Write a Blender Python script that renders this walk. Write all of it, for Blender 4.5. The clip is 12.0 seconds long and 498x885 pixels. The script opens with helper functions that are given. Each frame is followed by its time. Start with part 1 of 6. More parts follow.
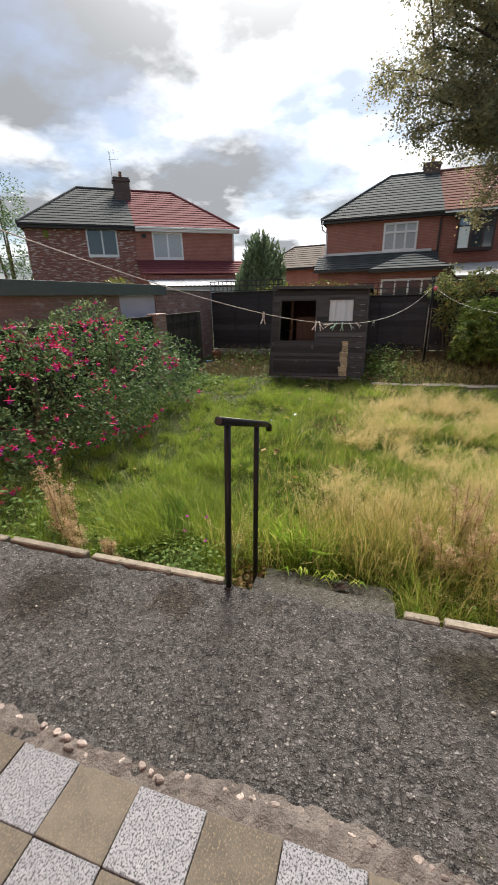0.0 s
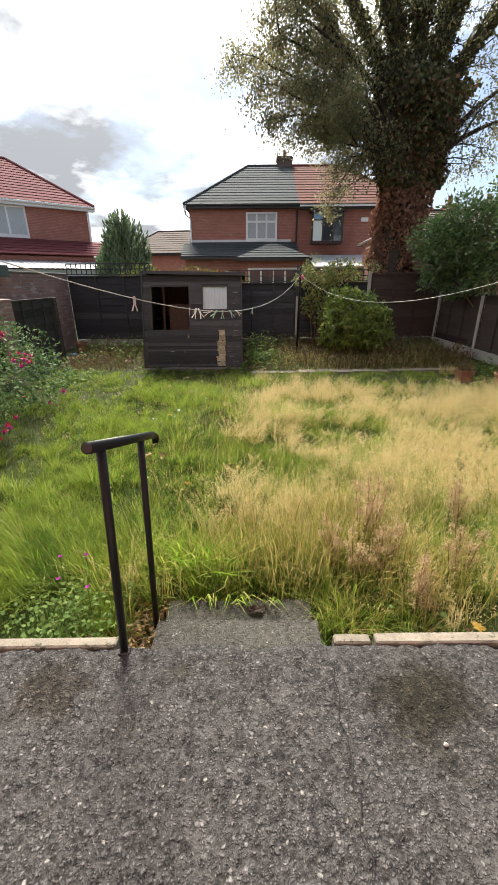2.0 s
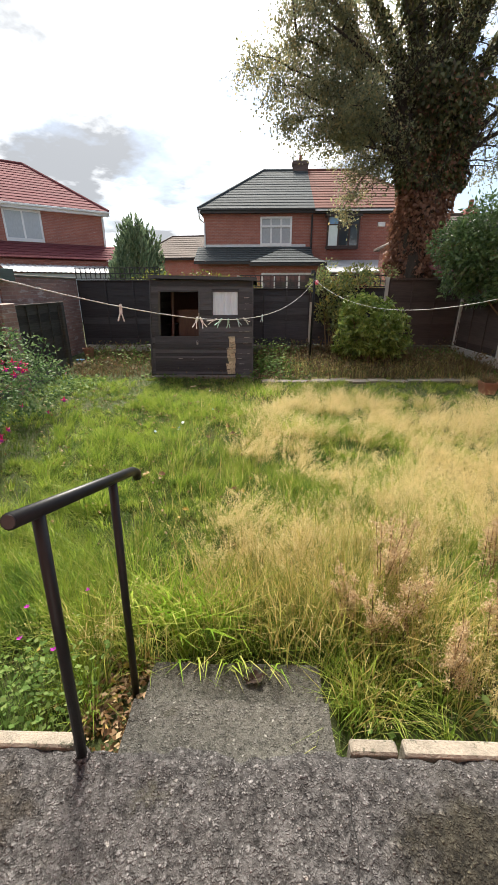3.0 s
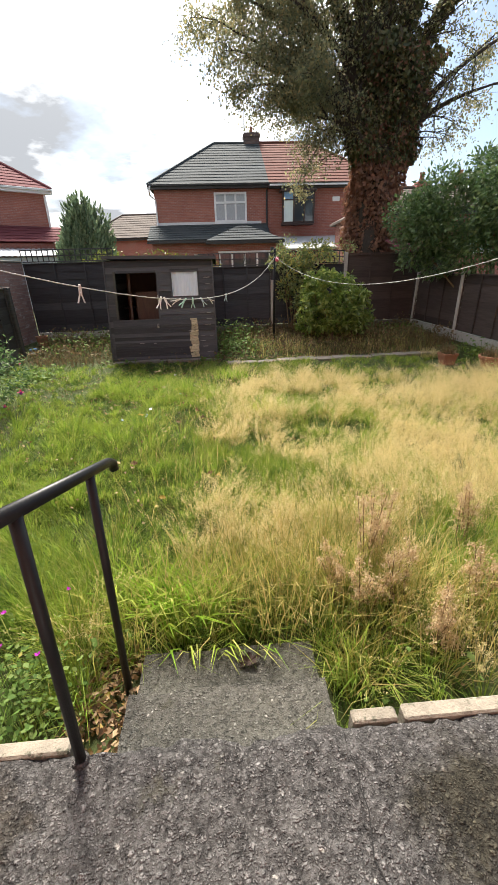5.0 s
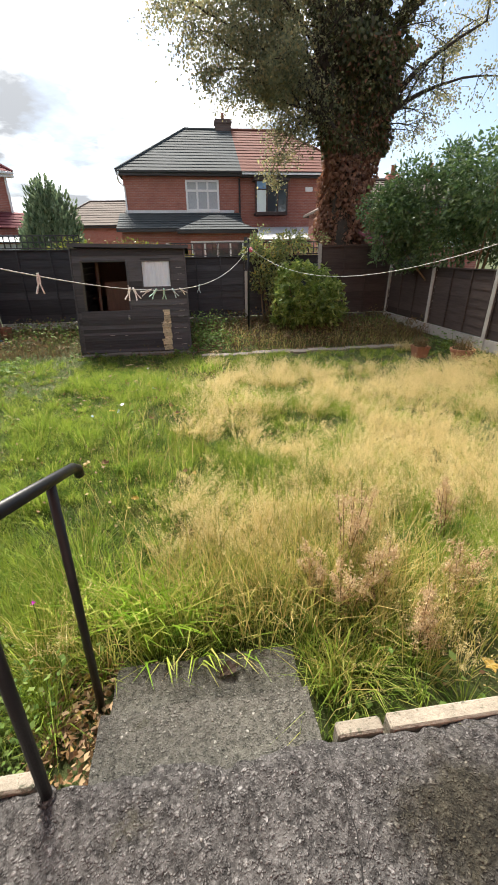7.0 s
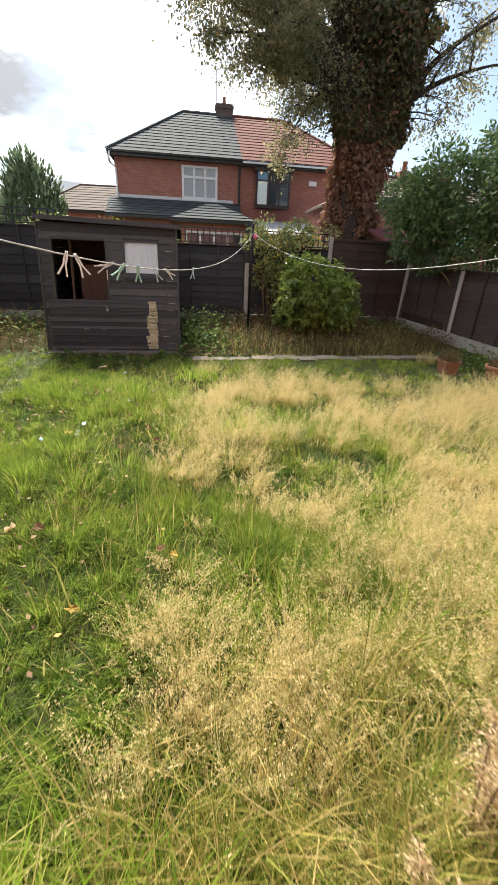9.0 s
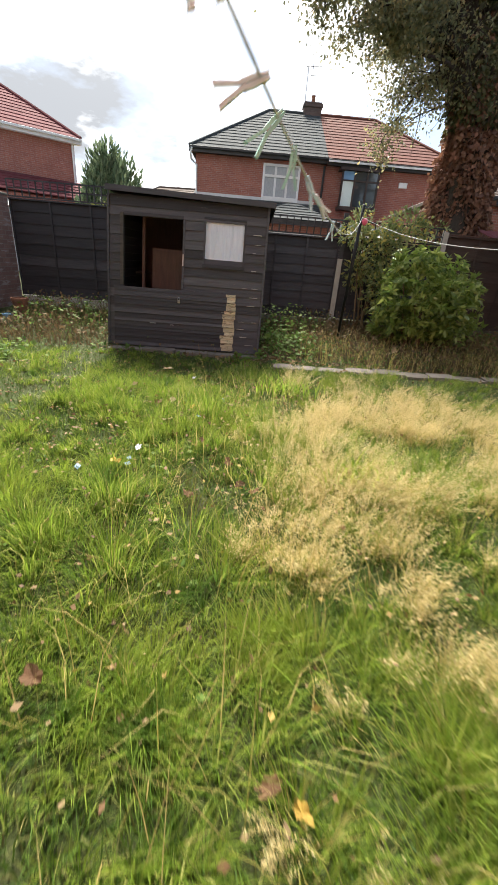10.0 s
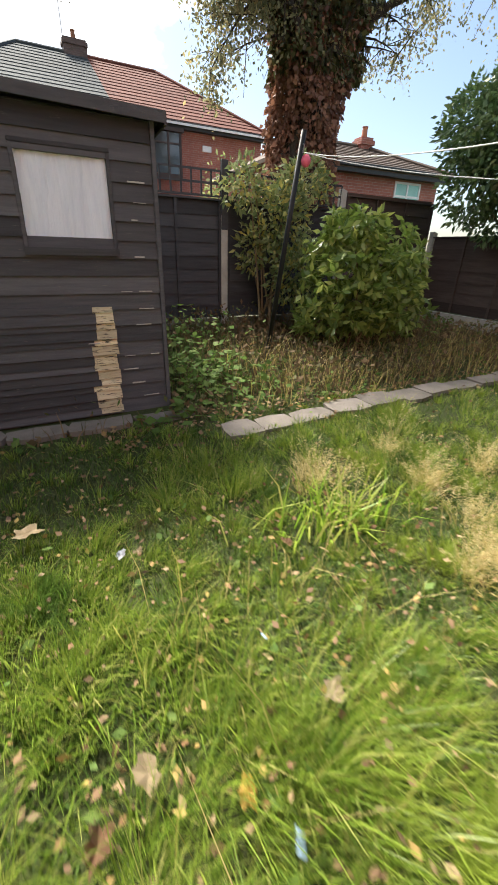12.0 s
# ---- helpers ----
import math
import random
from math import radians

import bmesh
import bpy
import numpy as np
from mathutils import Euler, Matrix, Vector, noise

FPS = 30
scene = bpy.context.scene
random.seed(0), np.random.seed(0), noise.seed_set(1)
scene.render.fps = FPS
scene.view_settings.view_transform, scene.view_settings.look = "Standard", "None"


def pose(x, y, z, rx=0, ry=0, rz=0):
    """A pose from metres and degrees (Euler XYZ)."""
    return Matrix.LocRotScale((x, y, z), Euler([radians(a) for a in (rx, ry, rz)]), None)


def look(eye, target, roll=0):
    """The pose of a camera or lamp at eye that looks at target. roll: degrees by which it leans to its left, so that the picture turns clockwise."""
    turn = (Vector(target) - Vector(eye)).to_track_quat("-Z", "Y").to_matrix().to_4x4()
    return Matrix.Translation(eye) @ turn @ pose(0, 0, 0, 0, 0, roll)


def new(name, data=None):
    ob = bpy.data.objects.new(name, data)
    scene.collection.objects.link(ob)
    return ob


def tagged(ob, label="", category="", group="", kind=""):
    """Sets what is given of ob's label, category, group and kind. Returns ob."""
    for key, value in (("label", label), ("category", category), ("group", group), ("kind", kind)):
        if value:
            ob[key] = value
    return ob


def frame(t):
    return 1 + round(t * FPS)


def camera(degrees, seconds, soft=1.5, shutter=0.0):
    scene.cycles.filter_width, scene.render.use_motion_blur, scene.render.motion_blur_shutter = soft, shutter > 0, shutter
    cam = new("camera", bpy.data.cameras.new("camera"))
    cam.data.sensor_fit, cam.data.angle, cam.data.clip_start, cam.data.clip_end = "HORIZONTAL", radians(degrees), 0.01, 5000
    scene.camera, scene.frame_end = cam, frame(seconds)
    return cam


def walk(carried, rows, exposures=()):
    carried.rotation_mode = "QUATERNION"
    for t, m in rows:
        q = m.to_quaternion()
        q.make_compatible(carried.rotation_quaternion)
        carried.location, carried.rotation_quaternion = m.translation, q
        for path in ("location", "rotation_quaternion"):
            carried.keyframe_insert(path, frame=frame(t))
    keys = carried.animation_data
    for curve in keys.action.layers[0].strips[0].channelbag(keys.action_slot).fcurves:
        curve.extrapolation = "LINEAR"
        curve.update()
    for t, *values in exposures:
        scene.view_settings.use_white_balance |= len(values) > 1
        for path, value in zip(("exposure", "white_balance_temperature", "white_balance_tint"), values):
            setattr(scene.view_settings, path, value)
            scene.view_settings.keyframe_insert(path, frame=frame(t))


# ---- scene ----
cam = camera(64.7, 12.0, shutter=0.22)
PATH = [
    (0, (0.453, 0.692, 1.477), (-0.121, 2.479, 0.784), -1.6),
    (0.5, (0.386, 0.821, 1.474), (0.022, 2.651, 0.754), -1.7),
    (1, (0.355, 0.947, 1.46), (0.103, 2.786, 0.716), -1.4),
    (1.5, (0.334, 1.01, 1.466), (0.289, 2.869, 0.731), -0.9),
    (2, (0.322, 1.088, 1.446), (0.334, 2.94, 0.693), -0.4),
    (2.5, (0.323, 1.31, 1.438), (0.273, 3.173, 0.713), -0.3),
    (3, (0.375, 1.481, 1.453), (0.328, 3.341, 0.72), -0.1),
    (3.2, (0.37, 1.511, 1.447), (0.342, 3.36, 0.686), -0.1),
    (5, (0.315, 1.529, 1.43), (0.432, 3.351, 0.613), -1.7),
    (5.5, (0.307, 1.533, 1.442), (0.46, 3.355, 0.631), -1.0),
    (6, (0.316, 1.55, 1.433), (0.465, 3.369, 0.615), -1.2),
    (6.5, (0.319, 1.57, 1.427), (0.479, 3.382, 0.596), -1.2),
    (7, (0.321, 1.627, 1.426), (0.557, 3.42, 0.571), -0.9),
    (7.2, (0.335, 1.709, 1.432), (0.618, 3.491, 0.57), -0.6),
    (9, (0.331, 2.889, 1.264), (0.636, 4.668, 0.403), 2.5),
    (9.5, (0.245, 3.412, 1.116), (0.509, 5.178, 0.216), 0.7),
    (10, (0.004, 4.165, 0.948), (0.07, 5.979, 0.108), 4.8),
    (10.5, (-0.233, 4.95, 0.912), (-0.057, 6.735, 0.028), 2.3),
    (11, (-0.417, 5.698, 0.914), (-0.038, 7.446, 0.019), 3.2),
    (11.5, (-0.54, 6.315, 0.922), (0.248, 7.94, 0.064), 4.1),
    (12, (-0.642, 7.078, 0.869), (0.201, 8.664, -0.009), 1.8),
]
walk(cam, [(t, look(eye, target, roll)) for t, eye, target, roll in PATH], [(0.0, 1.28), (1.5, 1.54), (3.0, 1.76), (7.0, 1.85), (9.0, 1.88), (12.0, 2.02)])

# ---- world, sun ----
SUN_ELEV, SUN_AZ = radians(52), radians(-12)          # azimuth from +y, clockwise
sun_dir = Vector((math.sin(SUN_AZ) * math.cos(SUN_ELEV), math.cos(SUN_AZ) * math.cos(SUN_ELEV), math.sin(SUN_ELEV)))
sun = new("sun", bpy.data.lights.new("sun", "SUN"))
sun.data.energy, sun.data.angle, sun.data.color = 3.7, radians(20), (1.0, 0.93, 0.82)
sun.matrix_world = look(sun_dir * 60, (0, 0, 0))


class Nodes:
    """Short hand for node trees."""
    def __init__(self, tree):
        self.t = tree

    def n(self, kind, **props):
        node = self.t.nodes.new(kind)
        for key, value in props.items():
            if key in node.inputs:
                node.inputs[key].default_value = value
            else:
                setattr(node, key, value)
        return node

    def link(self, a, b):
        self.t.links.new(a, b)

    def math(self, op, a, b=None):
        node = self.n("ShaderNodeMath", operation=op)
        for slot, v in ((0, a), (1, b)):
            if v is None:
                continue
            if isinstance(v, (int, float)):
                node.inputs[slot].default_value = v
            else:
                self.link(v, node.inputs[slot])
        return node.outputs[0]

    def mix(self, fac, a, b, blend="MIX"):
        node = self.n("ShaderNodeMix", data_type="RGBA", blend_type=blend)
        for slot, v in ((0, fac), (6, a), (7, b)):
            if isinstance(v, (int, float)):
                node.inputs[slot].default_value = v
            elif isinstance(v, tuple):
                node.inputs[slot].default_value = (*v, 1) if len(v) == 3 else v
            else:
                self.link(v, node.inputs[slot])
        return node.outputs[2]

    def noise(self, vec, scale, detail=4.0, rough=0.6):
        node = self.n("ShaderNodeTexNoise", Scale=scale, Detail=detail, Roughness=rough)
        if vec is not None:
            self.link(vec, node.inputs["Vector"])
        return node.outputs["Fac"]

    def ramp(self, fac, lo, hi, a=0.0, b=1.0):
        node = self.n("ShaderNodeMapRange")
        node.inputs["From Min"].default_value, node.inputs["From Max"].default_value = lo, hi
        node.inputs["To Min"].default_value, node.inputs["To Max"].default_value = a, b
        self.link(fac, node.inputs["Value"])
        return node.outputs[0]


def make_world():
    w = bpy.data.worlds.new("sky")
    scene.world = w
    w.use_nodes = True
    w.node_tree.nodes.clear()
    k = Nodes(w.node_tree)
    sky = k.n("ShaderNodeTexSky", sky_type="NISHITA", sun_disc=False, sun_elevation=SUN_ELEV, sun_rotation=SUN_AZ, air_density=1.0, dust_density=1.5)
    bg_sky = k.n("ShaderNodeBackground", Strength=0.055)
    k.link(sky.outputs[0], bg_sky.inputs[0])
    co = k.n("ShaderNodeTexCoord").outputs["Generated"]
    sep = k.n("ShaderNodeSeparateXYZ")
    k.link(co, sep.inputs[0])
    h = k.math("ADD", k.math("MAXIMUM", sep.outputs[2], 0.0), 0.22)
    flat = k.n("ShaderNodeCombineXYZ")
    k.link(k.math("DIVIDE", sep.outputs[0], h), flat.inputs[0])
    k.link(k.math("DIVIDE", sep.outputs[1], h), flat.inputs[1])
    flat.inputs[2].default_value = 2.9
    big = k.noise(flat.outputs[0], 1.35, 9, 0.55)
    fine = k.noise(flat.outputs[0], 1.7, 9, 0.56)
    # cloud cover: broken clouds, thinner towards the east side
    east = k.ramp(sep.outputs[0], 0.12, 0.6, 0.0, -0.34)
    cover = k.ramp(k.math("ADD", big, east), 0.36, 0.5)
    dot = k.n("ShaderNodeVectorMath", operation="DOT_PRODUCT")
    k.link(co, dot.inputs[0])
    dot.inputs[1].default_value = sun_dir
    glow = k.math("POWER", k.math("MAXIMUM", dot.outputs["Value"], 0.0), 22.0)
    west = k.ramp(sep.outputs[0], 0.05, -0.5, 0.0, 0.1)
    grey = k.ramp(k.math("ADD", fine, west), 0.42, 0.6)
    white = k.mix(k.math("MULTIPLY", grey, k.math("SUBTRACT", 1.0, k.math("MULTIPLY", glow, 0.95))), (0.72, 0.735, 0.76), (0.17, 0.178, 0.19))
    lit = k.mix(glow, white, (1.5, 1.48, 1.42))
    bg_cloud = k.n("ShaderNodeBackground", Strength=1.0)
    k.link(lit, bg_cloud.inputs[0])
    mix = k.n("ShaderNodeMixShader")
    k.link(cover, mix.inputs[0])
    k.link(bg_sky.outputs[0], mix.inputs[1])
    k.link(bg_cloud.outputs[0], mix.inputs[2])
    out = k.n("ShaderNodeOutputWorld")
    k.link(mix.outputs[0], out.inputs[0])


make_world()


# ---- materials ----
def base_mat(name):
    m = bpy.data.materials.new(name)
    m.use_nodes = True
    m.node_tree.nodes.clear()
    k = Nodes(m.node_tree)
    sh = k.n("ShaderNodeBsdfPrincipled")
    out = k.n("ShaderNodeOutputMaterial")
    k.link(sh.outputs[0], out.inputs[0])
    co = k.n("ShaderNodeTexCoord").outputs["Object"]
    return m, k, sh, co


def bump(k, sh, height, strength, distance):
    b = k.n("ShaderNodeBump", Strength=strength, Distance=distance)
    k.link(height, b.inputs["Height"])
    k.link(b.outputs[0], sh.inputs["Normal"])


def plain(name, a, b, scale=8.0, fine=120.0, rough=0.7, relief=0.3, depth=0.004, metal=0.0, vary=0.25, stretch=(1, 1, 1), specks=None, gloss=None):
    """Two colours mixed by coarse and fine noise, with relief and a change from piece to piece."""
    m, k, sh, co = base_mat(name)
    mp = k.n("ShaderNodeMapping")
    mp.inputs["Scale"].default_value = stretch
    k.link(co, mp.inputs["Vector"])
    v = mp.outputs[0]
    n1, n2 = k.noise(v, scale, 5), k.noise(v, fine, 4)
    f = k.math("ADD", k.math("MULTIPLY", k.ramp(n1, 0.3, 0.7), 0.65), k.math("MULTIPLY", k.ramp(n2, 0.3, 0.7), 0.35))
    col = k.mix(f, a, b)
    rnd = k.n("ShaderNodeObjectInfo").outputs["Random"]
    hsv = k.n("ShaderNodeHueSaturation")
    k.link(col, hsv.inputs["Color"])
    k.link(k.ramp(rnd, 0, 1, 1 - vary, 1 + vary), hsv.inputs["Value"])
    col = hsv.outputs[0]
    if specks:
        col = k.mix(k.ramp(k.noise(v, specks[0], 6, 0.7), specks[1], specks[1] + 0.06), col, specks[2])
    k.link(col, sh.inputs["Base Color"])
    k.link(k.ramp(n2, 0.2, 0.8, rough - 0.12, min(1, rough + 0.12)), sh.inputs["Roughness"])
    sh.inputs["Metallic"].default_value = metal
    sh.inputs["Specular IOR Level"].default_value = gloss if gloss is not None else 0.2 if rough > 0.7 else 0.5
    bump(k, sh, f, relief, depth)
    return m


def leafy(name, cols, rough=0.5, through_light=0.35, patch=None, sheen=0.35, patch_b=None):
    """Leaves and blades: colour differs from leaf to leaf, some light comes through."""
    m, k, sh, co = base_mat(name)
    r = k.n("ShaderNodeNewGeometry").outputs["Random Per Island"]
    ramp = k.n("ShaderNodeValToRGB")
    el = ramp.color_ramp.elements
    while len(el) < len(cols):
        el.new(0.5)
    for i, c in enumerate(cols):
        el[i].position, el[i].color = i / max(1, len(cols) - 1), (*c, 1)
    k.link(r, ramp.inputs[0])
    col = ramp.outputs[0]
    for change in (patch, patch_b):
        if not change:
            continue
        scale, lo, hi, c2 = change
        f = k.ramp(k.noise(co, scale, 4, 0.6), lo, hi)
        col = k.mix(k.math("MULTIPLY", f, 0.75), col, c2)
    k.link(col, sh.inputs["Base Color"])
    sh.inputs["Roughness"].default_value = rough
    sh.inputs["Specular IOR Level"].default_value = sheen
    tr = k.n("ShaderNodeBsdfTranslucent")
    k.link(col, tr.inputs["Color"])
    mix = k.n("ShaderNodeMixShader")
    mix.inputs[0].default_value = through_light
    k.link(sh.outputs[0], mix.inputs[1])
    k.link(tr.outputs[0], mix.inputs[2])
    out = [n for n in k.t.nodes if n.type == "OUTPUT_MATERIAL"][0]
    k.link(mix.outputs[0], out.inputs[0])
    return m


def brick_mat(name, a, b, mortar, wear=None, scale=1.0, patch=0.5):
    m, k, sh, co = base_mat(name)
    sep = k.n("ShaderNodeSeparateXYZ")
    k.link(co, sep.inputs[0])
    cmb = k.n("ShaderNodeCombineXYZ")
    k.link(k.math("ADD", sep.outputs[0], sep.outputs[1]), cmb.inputs[0])
    k.link(sep.outputs[2], cmb.inputs[1])
    br = k.n("ShaderNodeTexBrick", Scale=scale)
    br.inputs["Brick Width"].default_value, br.inputs["Row Height"].default_value = 0.225, 0.075
    br.inputs["Mortar Size"].default_value, br.inputs["Mortar Smooth"].default_value = 0.006, 0.3
    br.inputs["Color1"].default_value, br.inputs["Color2"].default_value, br.inputs["Mortar"].default_value = (*a, 1), (*b, 1), (*mortar, 1)
    k.link(cmb.outputs[0], br.inputs["Vector"])
    n = k.noise(co, 1.4, 6, 0.65)
    fine = k.noise(co, 60, 4)
    col = k.mix(k.math("MULTIPLY", k.ramp(n, 0.35, 0.7), patch), br.outputs["Color"], tuple(c * 0.55 for c in a))
    col = k.mix(0.35, col, k.mix(k.ramp(fine, 0.3, 0.7), (0.25, 0.25, 0.25), (0.75, 0.75, 0.75)), "SOFT_LIGHT")
    if wear:
        st = k.n("ShaderNodeMapping")
        st.inputs["Scale"].default_value = (3.0, 3.0, 13.0)
        k.link(co, st.inputs["Vector"])
        w = k.ramp(k.noise(st.outputs[0], 1.0, 3, 0.6), wear[0], wear[0] + 0.05)
        col = k.mix(k.math("MULTIPLY", w, 0.85), col, wear[1])
    k.link(col, sh.inputs["Base Color"])
    sh.inputs["Roughness"].default_value = 0.88
    bump(k, sh, k.math("SUBTRACT", k.math("MULTIPLY", fine, 0.3), br.outputs["Fac"]), 0.5, 0.006)
    return m


def tarmac_mat(name, dark, light, stone, damp=True, size=1.0):
    """Old worn asphalt or concrete: stones of several sizes stand out of a dark binder, with pits, moss and stains."""
    m, k, sh, co = base_mat(name)
    wn = k.n("ShaderNodeTexNoise", Scale=45.0 / size, Detail=3.0)
    k.link(co, wn.inputs["Vector"])
    ws = k.n("ShaderNodeVectorMath", operation="SCALE", Scale=0.02 * size)
    k.link(wn.outputs["Color"], ws.inputs[0])
    warp = k.n("ShaderNodeVectorMath", operation="ADD")
    k.link(co, warp.inputs[0])
    k.link(ws.outputs[0], warp.inputs[1])
    stones = []
    for sc in (62.0 / size, 125.0 / size):
        vor = k.n("ShaderNodeTexVoronoi", Scale=sc, Randomness=1.0)
        k.link(warp.outputs[0], vor.inputs["Vector"])
        pick = k.n("ShaderNodeSeparateColor")
        k.link(vor.outputs["Color"], pick.inputs[0])
        stones.append((vor.outputs["Distance"], pick))
    wear = k.noise(co, 2.2, 6, 0.65)
    mid = k.noise(co, 30 / size, 5, 0.7)
    grain = k.noise(co, 95 / size, 6, 0.75)
    fine = k.noise(co, 330, 3)
    col = k.mix(k.ramp(wear, 0.3, 0.7), dark, light)
    col = k.mix(0.8, col, k.mix(k.ramp(k.noise(co, 3.6, 6, 0.7), 0.38, 0.62), (0.45, 0.43, 0.42), (1.1, 1.08, 1.05)), "MULTIPLY")
    lumps = k.noise(co, 48 / size, 4, 0.8)
    col = k.mix(k.ramp(lumps, 0.4, 0.62, 0.0, 0.6), col, tuple(c * 0.48 for c in stone))
    relief = k.math("ADD", k.math("MULTIPLY", mid, 0.9), k.math("MULTIPLY", lumps, 0.7))
    for (dist, pick), lo, amount in ((stones[1], 0.4, 0.7), (stones[0], 0.66, 0.75)):
        shape = k.ramp(dist, 0.55, 0.25)
        here = k.math("MULTIPLY", shape, k.ramp(pick.outputs[1], lo, lo + 0.08))
        tone = k.mix(k.ramp(pick.outputs[0], 0.0, 1.0), tuple(c * 0.38 for c in stone), stone)
        col = k.mix(k.math("MULTIPLY", here, k.math("MULTIPLY", k.ramp(grain, 0.32, 0.58, 0.25, 1.0), amount)), col, tone)
        relief = k.math("ADD", relief, k.math("MULTIPLY", here, 0.55))
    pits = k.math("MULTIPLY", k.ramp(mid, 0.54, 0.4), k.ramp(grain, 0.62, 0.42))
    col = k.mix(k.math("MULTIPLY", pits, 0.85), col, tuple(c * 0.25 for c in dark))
    bright = k.math("MULTIPLY", k.ramp(stones[0][1].outputs[2], 0.975, 0.985), k.ramp(stones[0][0], 0.42, 0.2))
    col = k.mix(k.math("MULTIPLY", bright, 0.75), col, (0.42, 0.4, 0.36))
    moss = k.ramp(k.noise(co, 5.5, 7, 0.75), 0.6, 0.7)
    col = k.mix(k.math("MULTIPLY", moss, 0.45), col, (0.05, 0.047, 0.02))
    if damp:
        for x, y, r, c in ((0.98, 2.08, 0.25, (0.36, 0.34, 0.24)), (-1.15, 2.0, 0.3, (0.42, 0.39, 0.32)), (-0.45, 2.14, 0.14, (0.6, 0.55, 0.46)), (-0.75, 1.2, 0.35, (0.6, 0.6, 0.6))):
            d = k.n("ShaderNodeVectorMath", operation="DISTANCE")
            k.link(co, d.inputs[0])
            d.inputs[1].default_value = (x, y - 1.4, 0.38)
            edge = k.math("ADD", d.outputs["Value"], k.math("MULTIPLY", k.math("SUBTRACT", k.noise(co, 9, 5, 0.7), 0.5), 0.5))
            col = k.mix(k.ramp(edge, r * 0.35, r * 1.05, 0.95, 0.0), col, c, "MULTIPLY")
    k.link(col, sh.inputs["Base Color"])
    k.link(k.ramp(wear, 0.3, 0.7, 0.75, 0.95), sh.inputs["Roughness"])
    hgt = k.math("ADD", relief, k.math("ADD", k.math("MULTIPLY", grain, 0.5), k.math("MULTIPLY", fine, 0.12)))
    sh.inputs["Specular IOR Level"].default_value = 0.18
    bump(k, sh, hgt, 1.0, 0.014)
    return m


def glass_mat(name, tint=(0.04, 0.05, 0.06)):
    m, k, sh, co = base_mat(name)
    sh.inputs["Base Color"].default_value = (*tint, 1)
    sh.inputs["Roughness"].default_value = 0.06
    sh.inputs["Specular IOR Level"].default_value = 0.9
    bump(k, sh, k.noise(co, 1.5, 2), 0.1, 0.02)
    return m


M = {}
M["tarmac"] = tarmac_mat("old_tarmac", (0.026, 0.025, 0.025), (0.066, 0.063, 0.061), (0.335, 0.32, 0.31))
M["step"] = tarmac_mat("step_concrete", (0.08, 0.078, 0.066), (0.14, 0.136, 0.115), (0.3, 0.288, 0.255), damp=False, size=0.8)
M["kerb"] = plain("kerb_stone", (0.27, 0.235, 0.185), (0.13, 0.118, 0.095), 14, 120, 0.9, 0.8, 0.008, specks=(24, 0.57, (0.09, 0.09, 0.065)))
M["tile_light"] = plain("terrazzo_grey", (0.27, 0.272, 0.29), (0.15, 0.15, 0.165), 30, 300, 0.8, 0.4, 0.002, vary=0.12, specks=(160, 0.5, (0.05, 0.05, 0.055)))
M["tile_brown"] = plain("worn_brown_tile", (0.13, 0.112, 0.09), (0.065, 0.057, 0.048), 12, 260, 0.9, 0.5, 0.003, vary=0.2, specks=(150, 0.54, (0.16, 0.13, 0.09)))
M["mortar"] = plain("broken_mortar", (0.19, 0.165, 0.15), (0.07, 0.063, 0.057), 22, 140, 0.95, 0.9, 0.01, specks=(35, 0.6, (0.06, 0.055, 0.05)))
M["rubble"] = plain("pink_rubble", (0.33, 0.28, 0.255), (0.16, 0.135, 0.12), 40, 160, 0.95, 0.8, 0.006, vary=0.45)
M["soil"] = plain("lawn_soil", (0.05, 0.07, 0.018), (0.04, 0.042, 0.018), 3.0, 60, 0.98, 0.8, 0.02, vary=0)
M["black_paint"] = plain("chipped_black_paint", (0.008, 0.009, 0.0095), (0.013, 0.014, 0.015), 20, 200, 0.42, 0.2, 0.001, vary=0, specks=(38, 0.72, (0.32, 0.31, 0.29)), gloss=0.22)
M["shed"] = plain("black_stained_boards", (0.05, 0.05, 0.056), (0.095, 0.093, 0.098), 3, 60, 0.72, 0.6, 0.004, vary=0.4, stretch=(1, 6, 14), specks=(9, 0.64, (0.17, 0.155, 0.135)))
M["shed_raw"] = plain("bare_weathered_board", (0.66, 0.57, 0.38), (0.42, 0.35, 0.23), 7, 70, 0.85, 0.6, 0.004, vary=0.25, stretch=(1, 6, 8), specks=(11, 0.545, (0.07, 0.06, 0.05)))
M["roofing"] = plain("mossy_roofing_felt", (0.03, 0.032, 0.034), (0.055, 0.058, 0.05), 5, 130, 0.9, 0.4, 0.004, specks=(6, 0.6, (0.06, 0.08, 0.03)))
M["brown_wood"] = plain("reddish_brown_wood", (0.09, 0.045, 0.028), (0.045, 0.025, 0.019), 4, 60, 0.7, 0.4, 0.003, stretch=(8, 8, 1))
M["fence_black"] = plain("black_fence_boards", (0.034, 0.034, 0.038), (0.065, 0.064, 0.068), 3, 60, 0.75, 0.5, 0.003, vary=0.3, stretch=(1, 1, 10))
M["fence_brown"] = plain("dark_brown_fence_boards", (0.042, 0.032, 0.029), (0.076, 0.058, 0.051), 3, 60, 0.78, 0.6, 0.003, vary=0.3, stretch=(1, 1, 10), specks=(14, 0.68, (0.12, 0.1, 0.085)))
